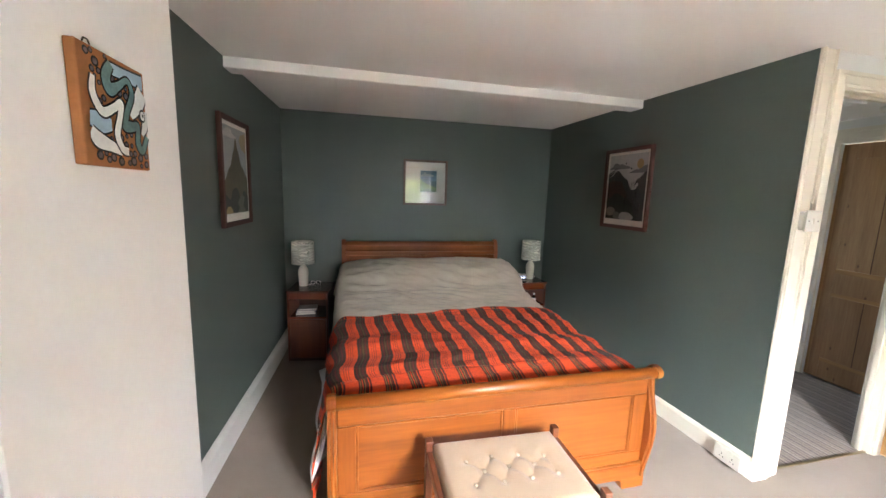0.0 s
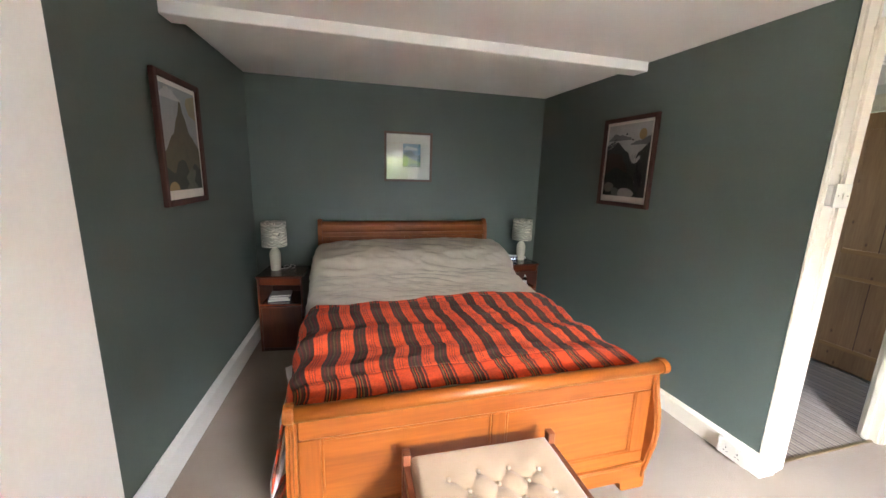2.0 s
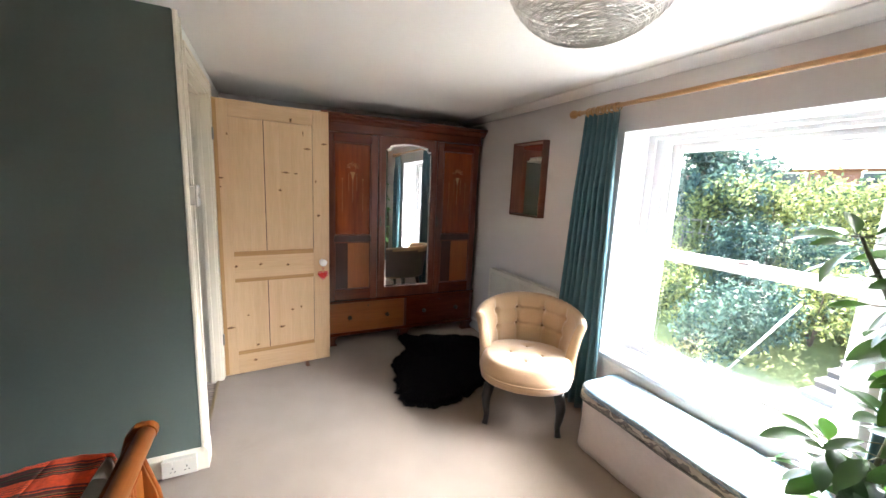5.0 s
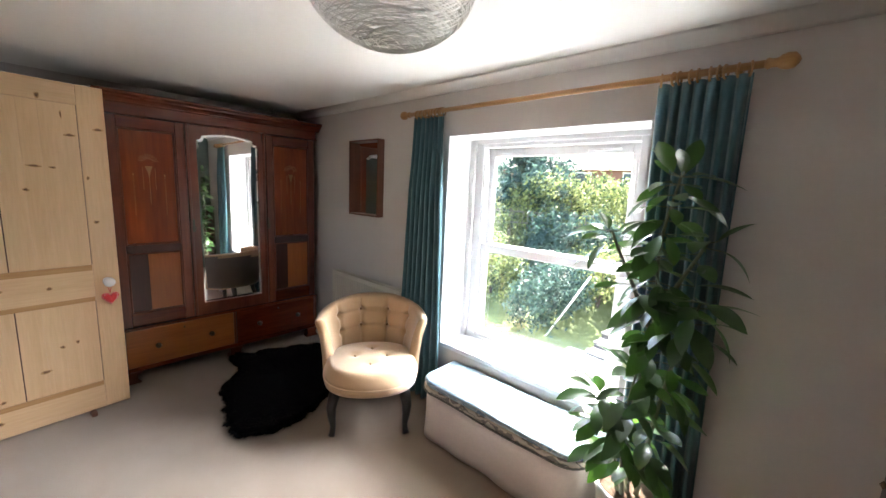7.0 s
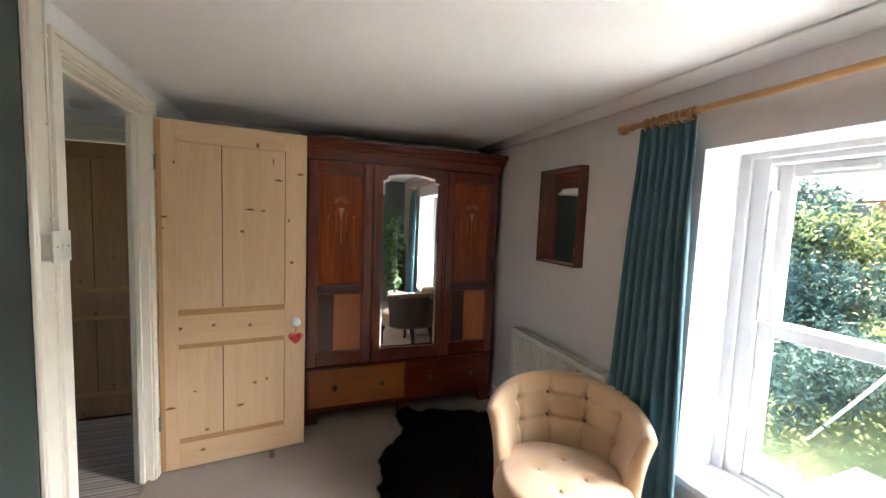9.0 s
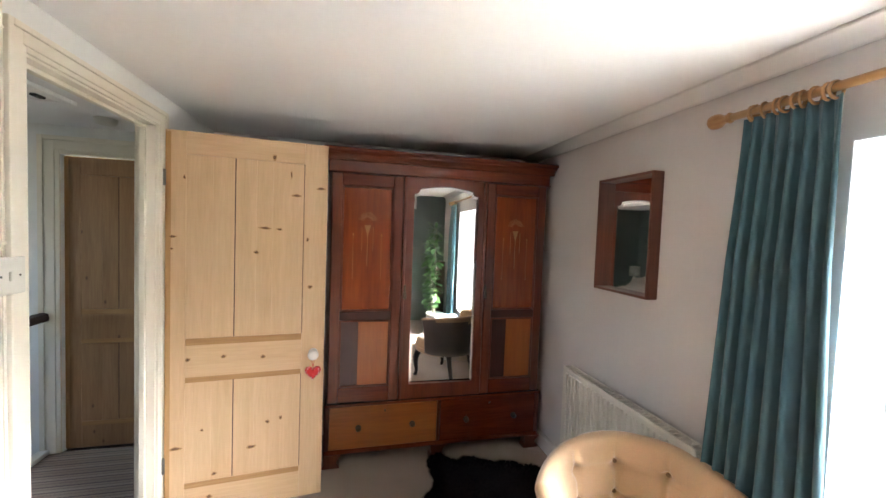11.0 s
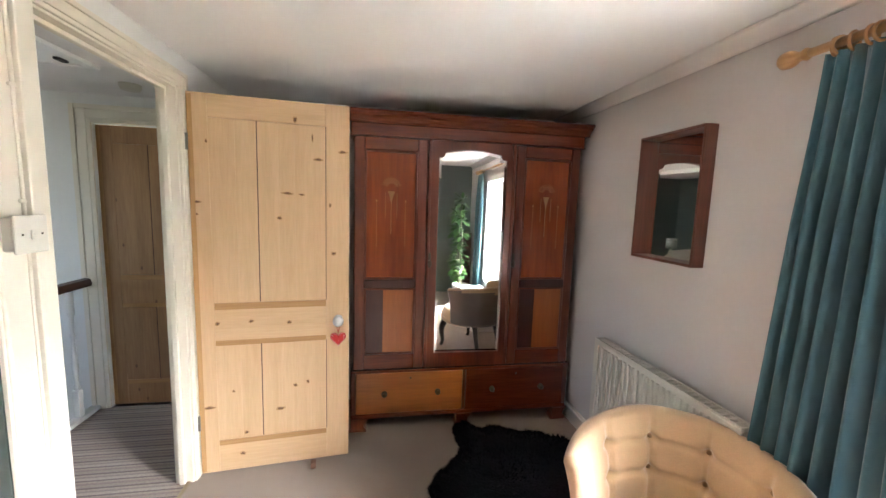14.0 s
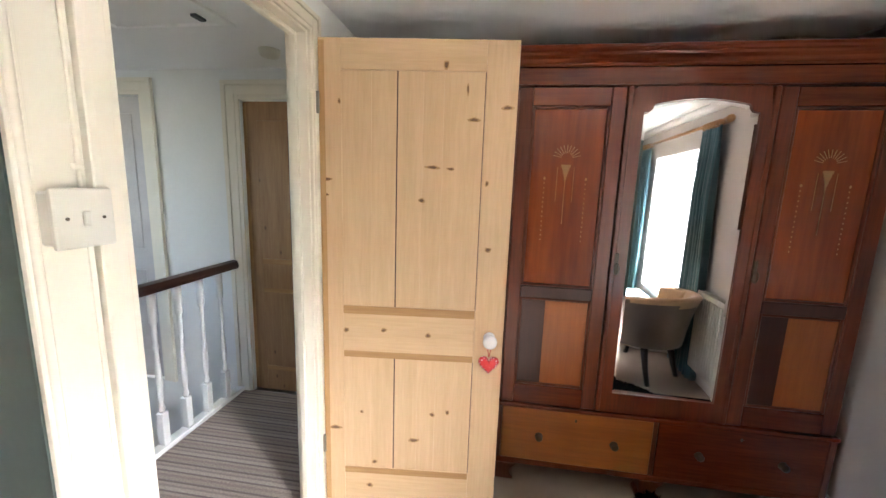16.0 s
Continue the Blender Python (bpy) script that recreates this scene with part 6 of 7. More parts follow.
part("seat_piping", tube([(v[0], v[1], 0.331) for v in [(0.292 * 1.012 * math.copysign(abs(math.cos(t)) ** 0.85, math.cos(t)), 0.02 + (0.285 if math.sin(t) > 0 else 0.24) * 1.012 * math.copysign(abs(math.sin(t)) ** 0.85, math.sin(t))) for t in [2 * math.pi * k / 56 for k in range(56)]]], 0.004, 6, closed=True), M_VELVET, chair, smooth=True)
for a, b in SB:
    bm = bmesh.new()
    bmesh.ops.create_uvsphere(bm, u_segments=12, v_segments=8, radius=0.009)
    bmesh.ops.translate(bm, vec=(a, b, 0.432), verts=bm.verts)
    part("seat_button", bm, M_VELVET, chair, smooth=True)
for x, y, k in ((-0.215, 0.20, 1), (0.215, 0.20, 1), (-0.17, -0.20, -1), (0.17, -0.20, -1)):
    s = 1 if x > 0 else -1
    if k > 0:
        pts = [(x * 0.93, y * 0.93, 0.29), (x * 0.99, y * 1.02, 0.24), (x * 1.04, y * 1.10, 0.19), (x * 1.03, y * 1.08, 0.12), (x, y * 1.03, 0.06), (x * 1.02, y * 1.07, 0.02), (x * 1.04, y * 1.12, 0.0)]
        rr = [0.034, 0.034, 0.031, 0.024, 0.018, 0.017, 0.021]
    else:
        pts = [(x * 0.95, y * 0.9, 0.29), (x, y, 0.2), (x * 1.04, y * 1.12, 0.1), (x * 1.08, y * 1.28, 0.0)]
        rr = [0.028, 0.024, 0.020, 0.018]
    part("leg", tube(pts, rr, 14), M_BLACKLEG, chair, smooth=True)

# ---- sheepskin rug ----
rug = thing("sheepskin_rug", pose(3.0, 0.05, 0.002, 0, 0, 0), "black sheepskin rug lying on the beige carpet", "rug")
edge_pts = [(x - 3.0, y - 0.05) for x, y in ((3.62, 0.165), (3.50, 0.235), (3.30, 0.225), (3.18, 0.33), (3.06, 0.425), (2.80, 0.495), (2.52, 0.53), (2.40, 0.42), (2.39, 0.26), (2.46, 0.08), (2.56, -0.10), (2.72, -0.25), (2.90, -0.38), (3.10, -0.46), (3.30, -0.47), (3.40, -0.30), (3.47, -0.12), (3.52, 0.06))]
loop3 = smooth_path([(x, y, 0) for x, y in edge_pts + edge_pts[:1]], 6)[:-1]
loop3 = [(x * (1 + 0.09 * noise.noise((x * 13, y * 13, 1))), y * (1 + 0.09 * noise.noise((x * 13, y * 13, 4)))) for x, y, _ in loop3]
bm = bmesh.new()
rings = [[bm.verts.new((x * s, y * s, z + 0.006 * noise.noise((x * s * 9, y * s * 9, 2)))) for x, y in loop3] for s, z in ((1, 0.0), (1, 0.012), (0.95, 0.028), (0.75, 0.036), (0.5, 0.036), (0.25, 0.036), (0.03, 0.036))]
n = len(loop3)
for p, q in zip(rings, rings[1:]):
    for i in range(n):
        bm.faces.new((p[i], p[(i + 1) % n], q[(i + 1) % n], q[i]))
bm.faces.new(rings[0][::-1]), bm.faces.new(rings[-1])
part("hide", bm, M_RUG, rug, smooth=True)
rnd = random.Random(8)
verts, faces = [], []
for k in range(14000):
    i = rnd.randrange(n)
    s = 1.0 if k % 3 == 0 else math.sqrt(rnd.random())
    t = rnd.random()
    x = (loop3[i][0] * (1 - t) + loop3[(i + 1) % n][0] * t) * s
    y = (loop3[i][1] * (1 - t) + loop3[(i + 1) % n][1] * t) * s
    z = 0.03 if s < 0.95 else 0.012
    a0 = math.atan2(y, x) + rnd.uniform(-0.9, 0.9)
    l = rnd.uniform(0.02, 0.045)
    b = len(verts)
    w = 0.005
    verts += [(x - w * math.sin(a0), y + w * math.cos(a0), z), (x + w * math.sin(a0), y - w * math.cos(a0), z), (x + l * math.cos(a0) * 0.9, y + l * math.sin(a0) * 0.9, z + rnd.uniform(-0.008, 0.016))]
    faces.append((b, b + 1, b + 2))
me = bpy.data.meshes.new("fur")
me.from_pydata(verts, [], faces)
me.materials.append(M_RUG)
ob = new("fur", me)
ob.parent = rug
tagged(ob, "shaggy black wool tufts", kind="stuff")

# ---- pendant shade ----
pen = thing("pendant_light", pose(1.052, 0.62, 1.985), "flattened globe pendant shade woven from fine silvery wire", "pendant light")
M_WIRE = mat("silver_wire", (0.66, 0.64, 0.60), 0.4, metal=0.35, vary=0.05)
rnd = random.Random(2)
verts, faces = [], []
for g in range(7):
    tilt = Euler((radians(rnd.uniform(-9, 9)), radians(rnd.uniform(-9, 9)), g * 1.3)).to_matrix()
    for k in range(23):
        lat = radians(-82 + 164 * (k + 0.5) / 23 + rnd.uniform(-1.5, 1.5))
        r, h = math.cos(lat), math.sin(lat)
        b = len(verts)
        seg = 40
        for i in range(seg):
            t = 2 * math.pi * i / seg
            c = tilt @ Vector((r * math.cos(t), r * math.sin(t), h))
            nn = c.normalized()
            q = Vector((c.x * 0.207, c.y * 0.207, c.z * 0.158))
            for dx, dz in ((0.001, 0), (0, 0.001), (-0.001, 0), (0, -0.001)):
                verts.append(q + nn * dx + Vector((0, 0, dz)))
        for i in range(seg):
            j = (i + 1) % seg
            for m_ in range(4):
                n_ = (m_ + 1) % 4
                faces.append((b + i * 4 + m_, b + i * 4 + n_, b + j * 4 + n_, b + j * 4 + m_))
me = bpy.data.meshes.new("wirework")
me.from_pydata([tuple(v) for v in verts], [], faces)
me.materials.append(M_WIRE)
ob = new("wirework", me)
ob.parent = pen
tagged(ob, "crossing rings of fine wire", kind="stuff")
part("ceiling_rose", lathe([(0.045, 0.155), (0.045, 0.162), (0.02, 0.17)], 20), M_SKIRT, pen)
part("lampholder", lathe([(0.018, 0.06), (0.018, 0.12), (0.006, 0.13), (0.006, 0.156)], 16), M_SKIRT, pen)
bm = bmesh.new()
bmesh.ops.create_uvsphere(bm, u_segments=18, v_segments=12, radius=0.03)
bmesh.ops.translate(bm, vec=(0, 0, 0.035), verts=bm.verts)
part("bulb", bm, mat("opal_bulb", (0.8, 0.8, 0.78), 0.2), pen, "unlit opal bulb", True)

# ---- chest in the corner ----
ch = thing("chest_of_drawers", pose(-0.325, -0.60, 0), "dark wooden chest of drawers in the window corner", "chest of drawers")
part("body", boxes((0, 0.255, 0, 0.21, 0, 1.03), bevel=0.004), M_MAHD, ch)
part("top", boxes((0, 0.265, 0, 0.22, 1.03, 1.05), bevel=0.004), M_MAHD, ch)
for k in range(4):
    dr = part("drawer", boxes((0.255, 0.265, 0.012, 0.198, 0.06 + 0.24 * k, 0.28 + 0.24 * k), bevel=0.003), M_MAHD, ch)
    kb = lathe([(0.008, 0), (0.008, 0.012), (0.014, 0.018), (0.001, 0.026)], 12)
    bmesh.ops.transform(kb, matrix=pose(0.265, 0.105, 0.17 + 0.24 * k, 0, 90, 0), verts=kb.verts)
    part("drawer_knob", kb, M_OLDBRASS, dr, smooth=True)

# ---- landing things ----
rail = thing("balustrade", pose(0, 2.66, 0), "white turned balusters under a dark handrail on the landing", "balustrade")
M_MAHOGH = mat("dark_handrail", (0.055, 0.018, 0.012), 0.3, coat=0.4)
part("handrail", extrude([(-0.032, 0.875), (0.032, 0.875), (0.036, 0.895), (0.028, 0.922), (0, 0.93), (-0.028, 0.922), (-0.036, 0.895)], 0, XR + 0.115, LX - 0.002), M_MAHOGH, rail)
part("base_rail", boxes((XR + 0.115, LX - 0.002, -0.03, 0.03, 0.001, 0.03), bevel=0.004), M_SKIRT, rail)
k = 0
x = LX - 0.16
while x > XR + 0.2:
    part("baluster", lathe([(0.012, 0.215), (0.018, 0.235), (0.011, 0.26), (0.016, 0.31), (0.019, 0.37), (0.013, 0.47), (0.010, 0.56), (0.016, 0.58), (0.010, 0.60), (0.014, 0.66), (0.012, 0.70), (0.02, 0.72), (0.02, 0.875)], 10, x, 0), M_SKIRT, rail, smooth=True)
    part("baluster_foot", boxes((x - 0.020, x + 0.020, -0.020, 0.020, 0.0305, 0.2145), bevel=0.003), M_SKIRT, rail)
    x -= 0.155
d2 = panel_door("door_2", pose(LX + 0.02, 2.565, 0.008, 0, 0, -90), 0.74, "closed brown waxed pine door on the landing", z1=1.925, knots=False)
M_PINEOLD = wood("pine_brown_wax", (0.30, 0.155, 0.065), (0.42, 0.235, 0.105), 0.45, grain=9, coat=0.1, knots=5.0, knot_color=(0.10, 0.04, 0.02))
for o in d2.children:
    if o.name.split(".")[0] in ("stile", "rail", "panel"):
        o.data.materials[0] = M_PINEOLD
d3 = thing("door_3", pose(LX + 0.02, 3.965, 0.008, 0, 0, -90), "closed pale painted door beyond the stairs", "door")
part("door_leaf", boxes((0, 0.69, 0, 0.035, 0, 1.955)), mat("pale_door_paint", (0.55, 0.50, 0.47), 0.5), d3)
for z0, z1 in ((0.2, 0.8), (0.95, 1.85)):
    part("door_panel", boxes((0.1, 0.32, -0.006, 0, z0, z1), bevel=0.004), mat("pale_panel_paint", (0.52, 0.47, 0.44), 0.5), d3)
    part("door_panel", boxes((0.38, 0.60, -0.006, 0, z0, z1), bevel=0.004), mat("pale_panel_paint_b", (0.52, 0.47, 0.44), 0.5), d3)
moulding("door_casing", -2.57, -1.82, 0, 1.94, 0, w=0.11).matrix_world = pose(LX, 0, 0, 0, 0, -90)
moulding("door_casing", -3.97, -3.27, 0, 1.97, 0, w=0.10).matrix_world = pose(LX, 0, 0, 0, 0, -90)
sd = thing("smoke_alarm", pose(3.80, 2.17, 2.12), "round white smoke alarm on the landing ceiling", "smoke alarm")
part("alarm_body", lathe([(0.03, -0.035), (0.045, -0.033), (0.052, -0.02), (0.055, 0)], 24), M_PLAST, sd, smooth=True)
hat = thing("loft_hatch", pose(2.95, 2.18, 2.12), "white painted loft hatch with a black catch", "loft hatch")
part("hatch_panel", boxes((0, 0.5, 0, 0.5, -0.012, -0.001), bevel=0.003), M_CEIL, hat)
for r in ((-0.05, 0, -0.05, 0.55), (0.5, 0.55, -0.05, 0.55), (0, 0.5, -0.05, 0), (0, 0.5, 0.5, 0.55)):
    part("hatch_trim", boxes((*r, -0.02, 0), bevel=0.004), M_CEIL, hat)
part("catch", boxes((0.40, 0.46, 0.02, 0.05, -0.024, -0.012), bevel=0.004), INK, hat)
wg = thing("door_wedge", pose(3.315, 1.088, 0.001, 0, 0, 8), "small brown wooden stop holding the open door", "door stop")
part("wedge", extrude([(-0.035, 0), (0.02, 0), (0.022, 0.012), (0.008, 0.028), (-0.022, 0.026), (-0.038, 0.010)], 1, -0.014, 0.014, bevel=0.003), mat("brown_door_stop", (0.20, 0.09, 0.05), 0.5), wg)

# ---- plant ----
M_LEAF = bpy.data.materials.new("plant_leaf")
M_LEAF.use_nodes = True
_n = M_LEAF.node_tree
_b = _n.nodes["Principled BSDF"]
_i = _n.nodes.new("ShaderNodeObjectInfo")
_r = _n.nodes.new("ShaderNodeValToRGB")
_r.color_ramp.elements[0].color, _r.color_ramp.elements[1].color = (0.012, 0.034, 0.018, 1), (0.045, 0.10, 0.028, 1)
_n.links.new(_i.outputs["Random"], _r.inputs[0]), _n.links.new(_r.outputs[0], _b.inputs["Base Color"])
_b.inputs["Roughness"].default_value, _b.inputs["Coat Weight"].default_value = 0.35, 0.3
_t = _n.nodes.new("ShaderNodeBsdfTranslucent")
_t.inputs[0].default_value = (0.09, 0.22, 0.03, 1)
_m = _n.nodes.new("ShaderNodeMixShader")
_m.inputs[0].default_value = 0.22
_n.links.new(_b.outputs[0], _m.inputs[1]), _n.links.new(_t.outputs[0], _m.inputs[2]), _n.links.new(_m.outputs[0], _n.nodes["Material Output"].inputs[0])


def leaf_mesh(name, length, width, droop, fold):
    bm = bmesh.new()
    n = 9
    rows = []
    for i in range(n + 1):
        u = i / n
        w = width / 2 * (math.sin(math.pi * u ** 1.1) ** 0.75 if 0 < u < 1 else 0.02) + 0.0008
        x = length * (u - 0.10 * droop * u * u)
        z = -droop * length * u ** 2
        rows.append([bm.verts.new((x, s * w, z + fold * abs(s) * w)) for s in (-1, -0.5, 0, 0.5, 1)])
    for p, q in zip(rows, rows[1:]):
        for k in range(4):
            bm.faces.new((p[k], p[k + 1], q[k + 1], q[k]))
    me = bpy.data.meshes.new(name)
    for fc in bm.faces:
        fc.smooth = True
    bm.to_mesh(me)
    bm.free()
    me.materials.append(M_LEAF)
    return me


PX, PY = 0.62, -0.32
plant = thing("potted_plant", pose(PX, PY, 0), "tall umbrella plant with long glossy green leaves in a pale pot", "plant")
part("pot", lathe([(0.090, 0), (0.095, 0.01), (0.118, 0.30), (0.126, 0.315), (0.126, 0.34), (0.114, 0.34), (0.108, 0.30), (0.02, 0.29)], 36), mat("pale_pot_glaze", (0.55, 0.56, 0.54), 0.3), plant, smooth=True)
part("soil", lathe([(0.110, 0.295), (0.110, 0.305), (0.06, 0.312)], 24), mat("soil", (0.06, 0.035, 0.02), 0.95, bump=1.0, fine=60), plant, smooth=True)
leaves = [leaf_mesh("leaf", 0.155, 0.060, 0.20, 0.20), leaf_mesh("leaf", 0.17, 0.064, 0.35, 0.18), leaf_mesh("leaf", 0.13, 0.052, 0.10, 0.25), leaf_mesh("leaf", 0.15, 0.058, 0.5, 0.15)]
M_STEM = mat("grey_green_stem", (0.14, 0.15, 0.10), 0.7, vary=0.2, scale=20)
rnd = random.Random(21)
stems = [
    ([(0, 0, 0.3), (0.02, 0.01, 0.65), (-0.01, 0.0, 1.05), (0.0, 0.02, 1.33), (-0.03, 0.0, 1.58)], 4, 7),
    ([(0.03, 0.02, 0.3), (0.08, 0.04, 0.55), (0.13, 0.05, 0.72)], 3, 6),
    ([(-0.03, -0.01, 0.3), (-0.06, 0.02, 0.65), (-0.10, 0.03, 0.95), (-0.15, 0.05, 1.16)], 3, 6),
    ([(0.01, 0.03, 0.3), (0.03, 0.06, 0.6), (0.01, 0.07, 0.85)], 1, 4),
    ([(-0.005, 0.0, 1.0), (0.06, 0.03, 1.15), (0.13, 0.05, 1.30), (0.16, 0.06, 1.37)], 1, 4),
    ([(-0.005, 0.0, 1.05), (-0.07, 0.0, 1.2), (-0.14, 0.02, 1.36)], 1, 4),
]
for st_, per, tip in stems:
    path = smooth_path(st_, 6)
    part("stem", tube(path, [0.010 - 0.006 * k / len(path) for k in range(len(path))], 8), M_STEM, plant, smooth=True)
    turn = rnd.uniform(0, 360)
    for k, p in enumerate(path):
        if p[2] < 0.44:
            continue
        for q in range(tip if k == len(path) - 1 else per):
            turn += 137.5 + rnd.uniform(-25, 25)
            pitch = rnd.uniform(-20, 30) if k < len(path) - 1 else rnd.uniform(-65, 10)
            stalk = rnd.uniform(0.02, 0.06)
            yaw = turn
            if PY + p[1] + math.sin(radians(yaw)) * 0.22 < YW + 0.16:
                yaw = -yaw
            m = pose(*p) @ pose(0, 0, 0, 0, pitch * 0.3, yaw) @ pose(stalk, 0, 0)
            part("leaf_stalk", tube([p, tuple(m.translation)], 0.0020, 5), M_STEM, plant)
            ob = new("leaf", rnd.choice(leaves))
            ob.parent = plant
            ob.matrix_basis = pose(*m.translation) @ pose(0, 0, 0, 0, 0, yaw) @ pose(0, 0, 0, rnd.uniform(-30, 30), pitch, 0) @ Matrix.Scale(rnd.uniform(0.65, 1.0), 4)


# ---- garden outside ----
M_LAWN = mat("lawn", (0.13, 0.155, 0.055), 0.95, vary=0.3, scale=3, bump=0.6)
M_PATH = mat("paving", (0.42, 0.38, 0.34), 0.9, vary=0.15, scale=4, bump=0.4)


def ground_height(x, y):
    d = max(0, -y - 9)
    return -2.6 + 3.2 * (1 - math.exp(-d / 9)) + 0.06 * d + 0.12 * noise.noise((x * 0.4, y * 0.4, 0)) * min(1, d)


bm = bmesh.new()
nx, ny = 70, 70
grid = [[bm.verts.new(((i / nx - 0.5) * 2 * (abs(i / nx - 0.5) * 2) ** 1.5 * 400 + 1, -1.2 - 500 * (j / ny) ** 3, 0)) for i in range(nx + 1)] for j in range(ny + 1)]
for row in grid:
    for v in row:
        v.co.z = ground_height(v.co.x, v.co.y)
for j in range(ny):
    for i in range(nx):
        bm.faces.new((grid[j][i], grid[j][i + 1], grid[j + 1][i + 1], grid[j + 1][i]))
structure("ground", bm, M_LAWN, "garden ground rising away from the house", smooth=True)
structure("patio", boxes((-2, 4.15, -8.3, -1.15, -2.62, -2.56)), M_PATH, "pale paved terrace below the window")
M_STONE = mat("stone_step", (0.34, 0.30, 0.27), 0.9, vary=0.15, scale=6)
steps = thing("garden_steps", pose(3.15, -8.1, -2.6, 0, 0, -6), "pale stone steps climbing between the shrubs", "steps")
# riser colour is darkened to carry the shadow below each tread
M_RISER = mat("shaded_riser", (0.10, 0.09, 0.085), 0.9, vary=0.2, scale=8)
for k in range(9):
    part("step", boxes((-0.5, 0.5, -0.40 * k - 0.40, -0.40 * k + 0.02, 0.16 * k + 0.09, 0.16 * k + 0.14), bevel=0.01), M_STONE, steps)
    part("riser", boxes((-0.48, 0.48, -0.40 * k - 0.40, -0.40 * k, 0.16 * k - 0.1, 0.16 * k + 0.089)), M_RISER, steps)

M_FOL = bpy.data.materials.new("foliage")
M_FOL.use_nodes = True
_n = M_FOL.node_tree
_b = _n.nodes["Principled BSDF"]
_g = _n.nodes.new("ShaderNodeNewGeometry")
_r = _n.nodes.new("ShaderNodeValToRGB")
_r.color_ramp.elements[0].color, _r.color_ramp.elements[1].color = (0.02, 0.055, 0.03, 1), (0.44, 0.47, 0.17, 1)
_n.links.new(_g.outputs["Random Per Island"], _r.inputs[0]), _n.links.new(_r.outputs[0], _b.inputs["Base Color"])
_b.inputs["Roughness"].default_value = 0.55
_t = _n.nodes.new("ShaderNodeBsdfTranslucent")
_m = _n.nodes.new("ShaderNodeMixShader")
_m.inputs[0].default_value = 0.4
_n.links.new(_r.outputs[0], _t.inputs[0]), _n.links.new(_b.outputs[0], _m.inputs[1]), _n.links.new(_t.outputs[0], _m.inputs[2]), _n.links.new(_m.outputs[0], _n.nodes["Material Output"].inputs[0])
M_FOLD = M_FOL.copy()
M_FOLD.name = "foliage_dark"
M_FOLD.node_tree.nodes["Color Ramp"].color_ramp.elements[0].color = (0.012, 0.040, 0.035, 1)
M_FOLD.node_tree.nodes["Color Ramp"].color_ramp.elements[1].color = (0.12, 0.19, 0.15, 1)
M_BARK = mat("bark", (0.12, 0.09, 0.07), 0.9, vary=0.3, scale=8, bump=0.8)


def foliage(name, parent, lobes, count, size, material, seed, kind="stuff"):
    """Leaves scattered through uneven lobes, each (x, y, z, rx, ry, rz)."""
    rs = np.random.RandomState(seed)
    vol = np.array([l[3] * l[4] * l[5] for l in lobes]) ** 0.7
    pick = rs.choice(len(lobes), count, p=vol / vol.sum())
    L = np.array(lobes)[pick]
    d = rs.normal(size=(count, 3))
    d /= np.linalg.norm(d, axis=1)[:, None]
    r = rs.uniform(0.55, 1.08, count) ** 0.6
    k = max(1, count // 22)
    c = (L[:, :3] + d * r[:, None] * L[:, 3:])[:k][rs.randint(0, k, count)] + rs.normal(size=(count, 3)) * (size * 1.9)
    a = rs.normal(size=(count, 3)) + d * 0.6
    a /= np.linalg.norm(a, axis=1)[:, None]
    b = np.cross(a, rs.normal(size=(count, 3)))
    b /= np.linalg.norm(b, axis=1)[:, None]
    s = size * rs.uniform(0.6, 1.3, count)[:, None]
    v = np.stack([c - a * s, c + b * s * 0.42, c + a * s, c - b * s * 0.42], 1).reshape(-1, 3)
    f = np.arange(count * 4).reshape(-1, 4)
    me = bpy.data.meshes.new(name)
    me.from_pydata(v.tolist(), [], f.tolist())
    me.materials.append(material)
    ob = new(name, me)
    ob.parent = parent
    return tagged(ob, kind=kind)


def tree(x, y, h, r, label, seed, count=9000, size=0.09, material=None, category="tree"):
    rnd = random.Random(seed)
    z = ground_height(x, y)
    t = thing(category.replace(" ", "_"), pose(x, y, z), label, category)
    trunk = [(0, 0, -0.1), (0.05 * r, 0, h * 0.25), (0.0, 0.08 * r, h * 0.5), (0.1 * r, 0, h * 0.8)]
    part("trunk", tube(smooth_path(trunk, 4), [0.035 * h * (1 - 0.8 * k / 12) * 0.5 for k in range(13)], 10), M_BARK, t, smooth=True)
    lobes = []
    for k in range(12):
        a, q = rnd.uniform(0, 6.28), rnd.uniform(0.25, 0.95)
        zz = h * rnd.uniform(0.25, 0.92)
        lx, ly = r * q * math.cos(a), r * q * math.sin(a)
        part("limb", tube([(0, 0, zz * 0.55), (lx * 0.5, ly * 0.5, zz * 0.85), (lx * 0.9, ly * 0.9, zz)], [0.012 * h, 0.007 * h, 0.002 * h], 6), M_BARK, t, smooth=True)
        s = rnd.uniform(0.2, 0.38) * r
        lobes.append((lx, ly, zz, s * 1.2, s * 1.2, s * 0.8))
    foliage("crown", t, lobes, count, size, material or M_FOL, seed)
    return t


tree(7.3, -15, 2.9, 2.3, "leafy green garden tree with pale fresh leaves", 1, 9000, 0.10)
tree(3.6, -15.5, 3.0, 2.3, "broad leafy tree on the garden slope", 2, 9000, 0.10)
tree(9.8, -14.8, 4.7, 2.2, "dark green tree behind the hedge", 3, 9000, 0.12, M_FOLD)
tree(0.0, -15, 3.7, 2.4, "light green tree above the steps", 4, 8000, 0.10)
tree(-4.5, -14, 4.4, 2.8, "dense green tree at the garden edge", 5, 9000, 0.11)
tree(18, -15, 5.6, 3.5, "tall green tree at the far corner", 6, 9000, 0.13, M_FOLD)


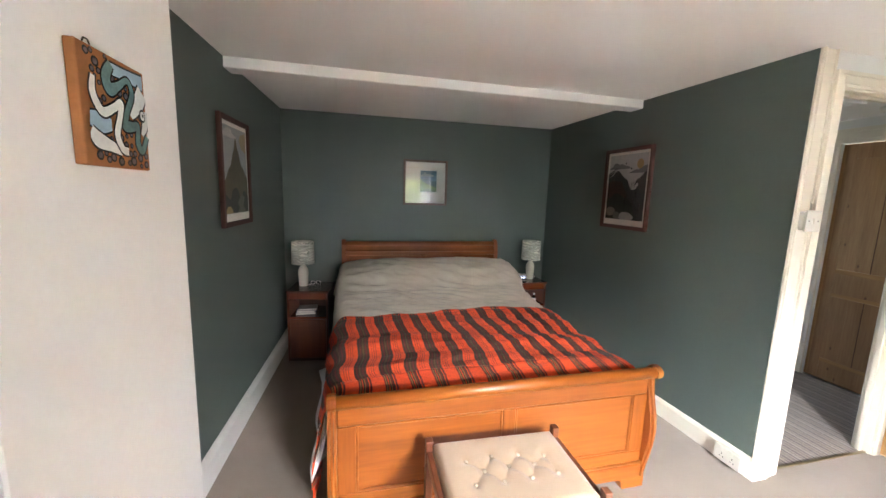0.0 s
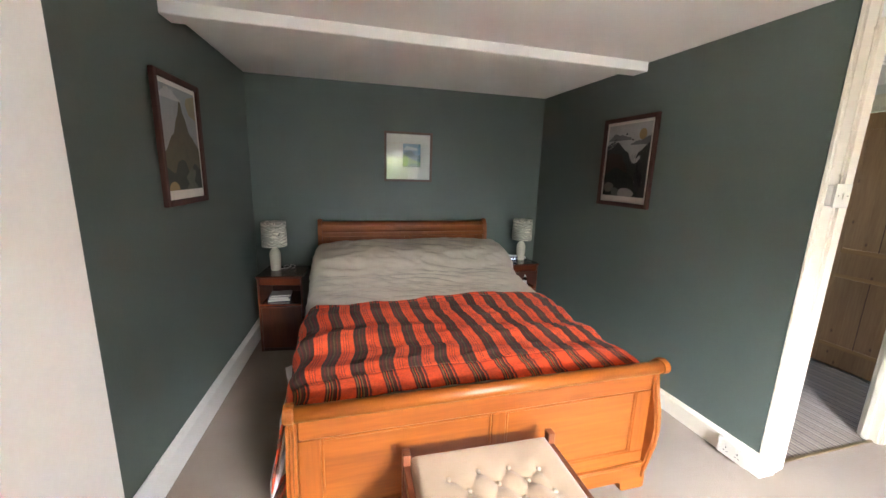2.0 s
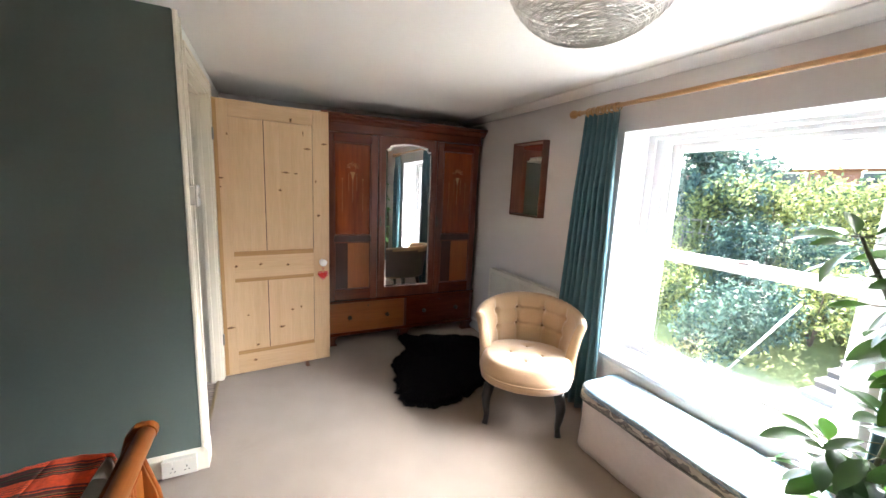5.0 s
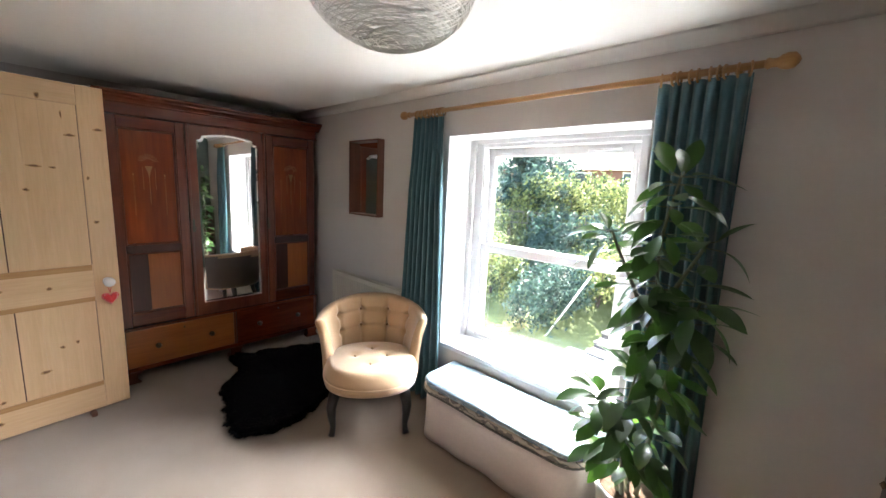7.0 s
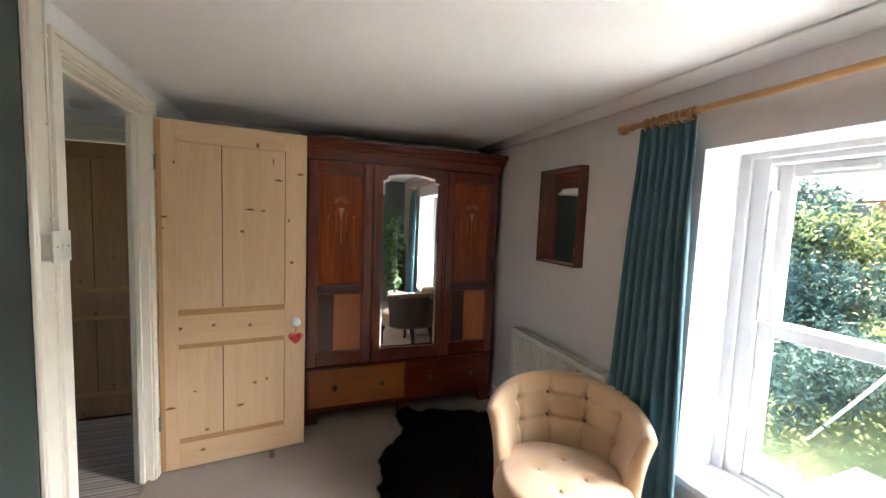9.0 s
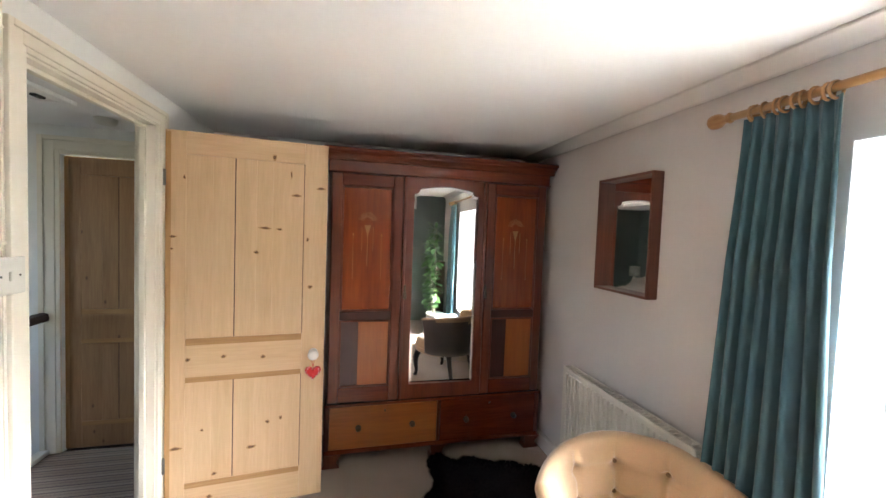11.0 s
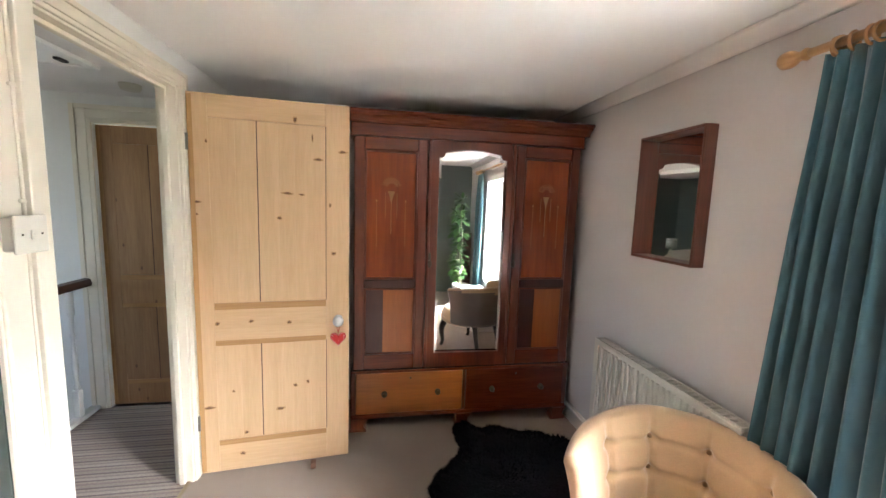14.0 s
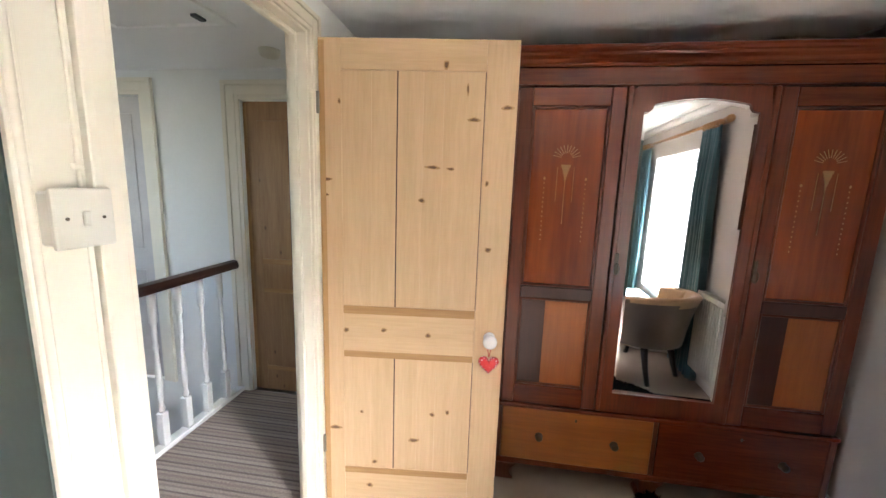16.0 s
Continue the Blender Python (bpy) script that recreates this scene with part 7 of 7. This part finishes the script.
def shrub(x, y, w, h, label, seed, count, size, material=None):
    rnd = random.Random(seed)
    s = thing("shrub", pose(x, y, ground_height(x, y)), label, "shrub")
    for k in range(3):
        part("branch", tube([(0, 0, -0.05), (w * 0.25 * math.cos(k * 2.1), w * 0.25 * math.sin(k * 2.1), h * 0.7)], [0.03, 0.01], 6), M_BARK, s)
    lobes = [(rnd.uniform(-0.6, 0.6) * w, rnd.uniform(-0.6, 0.6) * w, h * rnd.uniform(0.3, 0.75), w * 0.5, w * 0.5, h * 0.38) for _ in range(6)]
    foliage("leaves", s, lobes, count, size, material or M_FOL, seed)


SHR = [(5.6, -9.4, 1.5, 1.9), (8.0, -10.0, 1.6, 2.2), (4.3, -10.6, 1.3, 2.0), (10.5, -10.5, 1.8, 2.4), (1.2, -9.2, 1.3, 1.6), (0.0, -11.5, 1.6, 2.2), (6.5, -12.4, 1.7, 2.2), (-2.2, -9.8, 1.6, 2.2), (9.5, -13.2, 1.8, 2.4), (4.6, -12.8, 1.4, 2.0), (13.5, -12, 2.0, 2.6), (2.0, -12.8, 1.5, 1.8)]
for k, (x, y, w, h) in enumerate(SHR):
    shrub(x, y, w, h, ("glossy dark green shrub at the edge of the lawn", "yellow-green leafy shrub on the bank", "dense green garden shrub beside the steps")[k % 3], 40 + k, 5000, 0.07, (M_FOLD, M_FOL, M_FOL)[k % 3])

M_BRICKH = mat("red_brick_far", (0.30, 0.14, 0.11), 0.9, vary=0.15, scale=12)
M_ROOF = mat("tile_roof_far", (0.36, 0.22, 0.20), 0.8, vary=0.15, scale=9)
hz = ground_height(9, -32) - 1.1
house = thing("house", pose(13.0, -33, hz, 0, 0, 6) @ Matrix.Scale(1.35, 4), "red brick house with a slate roof up the hill", "house")
part("wall", boxes((-5, 5, -4, 4, -3, 2.2)), M_BRICKH, house)
part("roof", extrude([(-4.4, 2.1), (4.4, 2.1), (0, 3.9)], 0, -5.3, 5.3), M_ROOF, house)
part("chimney", boxes((2.5, 3.3, -0.5, 0.5, 3.0, 4.7)), M_BRICKH, house)
for x in (-3.4, -0.6, 2.2):
    for z in (0.6,):
        w = part("window", boxes((x, x + 1.2, 4.0, 4.06, z, z + 1.4)), M_SKIRT, house)
        part("pane", boxes((x + 0.08, x + 1.12, 4.061, 4.07, z + 0.08, z + 1.32)), mat("dark_pane", (0.05, 0.06, 0.07), 0.1), w)
wire = thing("overhead_cable", pose(0, 0, 0), "black overhead cable crossing above the garden", "cable")
part("cable", tube([(-14, -11, 4.6), (-4, -11.5, 3.0), (6, -12, 2.55), (16, -12.5, 3.2), (26, -13, 4.8)], 0.012, 6), mat("cable_black", (0.02, 0.02, 0.02), 0.6), wire)

pole_w = thing("garden_pole", pose(0, 0, 0), "thin white painted pole leaning over the shrubs", "pole")
part("shaft", tube([(4.96, -8.5, -2.58), (4.43, -8.5, -1.64), (3.85, -8.5, -0.59)], 0.028, 8), M_WHITE, pole_w, smooth=True)
fence = thing("trellis_fence", pose(7.6, -13.6, ground_height(9, -13.6), 0, 0, 12), "weathered low timber trellis fence behind the shrubs", "fence")
M_FENCE = mat("grey_timber", (0.26, 0.22, 0.19), 0.85, vary=0.2, scale=9)
for k in range(4):
    part("post", boxes((-1.8 + 1.8 * k, -1.7 + 1.8 * k, -0.05, 0.05, -0.2, 1.9), bevel=0.01), M_FENCE, fence)
for z in (1.25, 1.75):
    part("fence_rail", boxes((-1.7, 3.6, -0.02, 0.02, z, z + 0.07)), M_FENCE, fence)
for k in range(24):
    part("slat", boxes((-1.62 + 0.22 * k, -1.57 + 0.22 * k, 0.02, 0.035, 1.0, 1.8)), M_FENCE, fence)
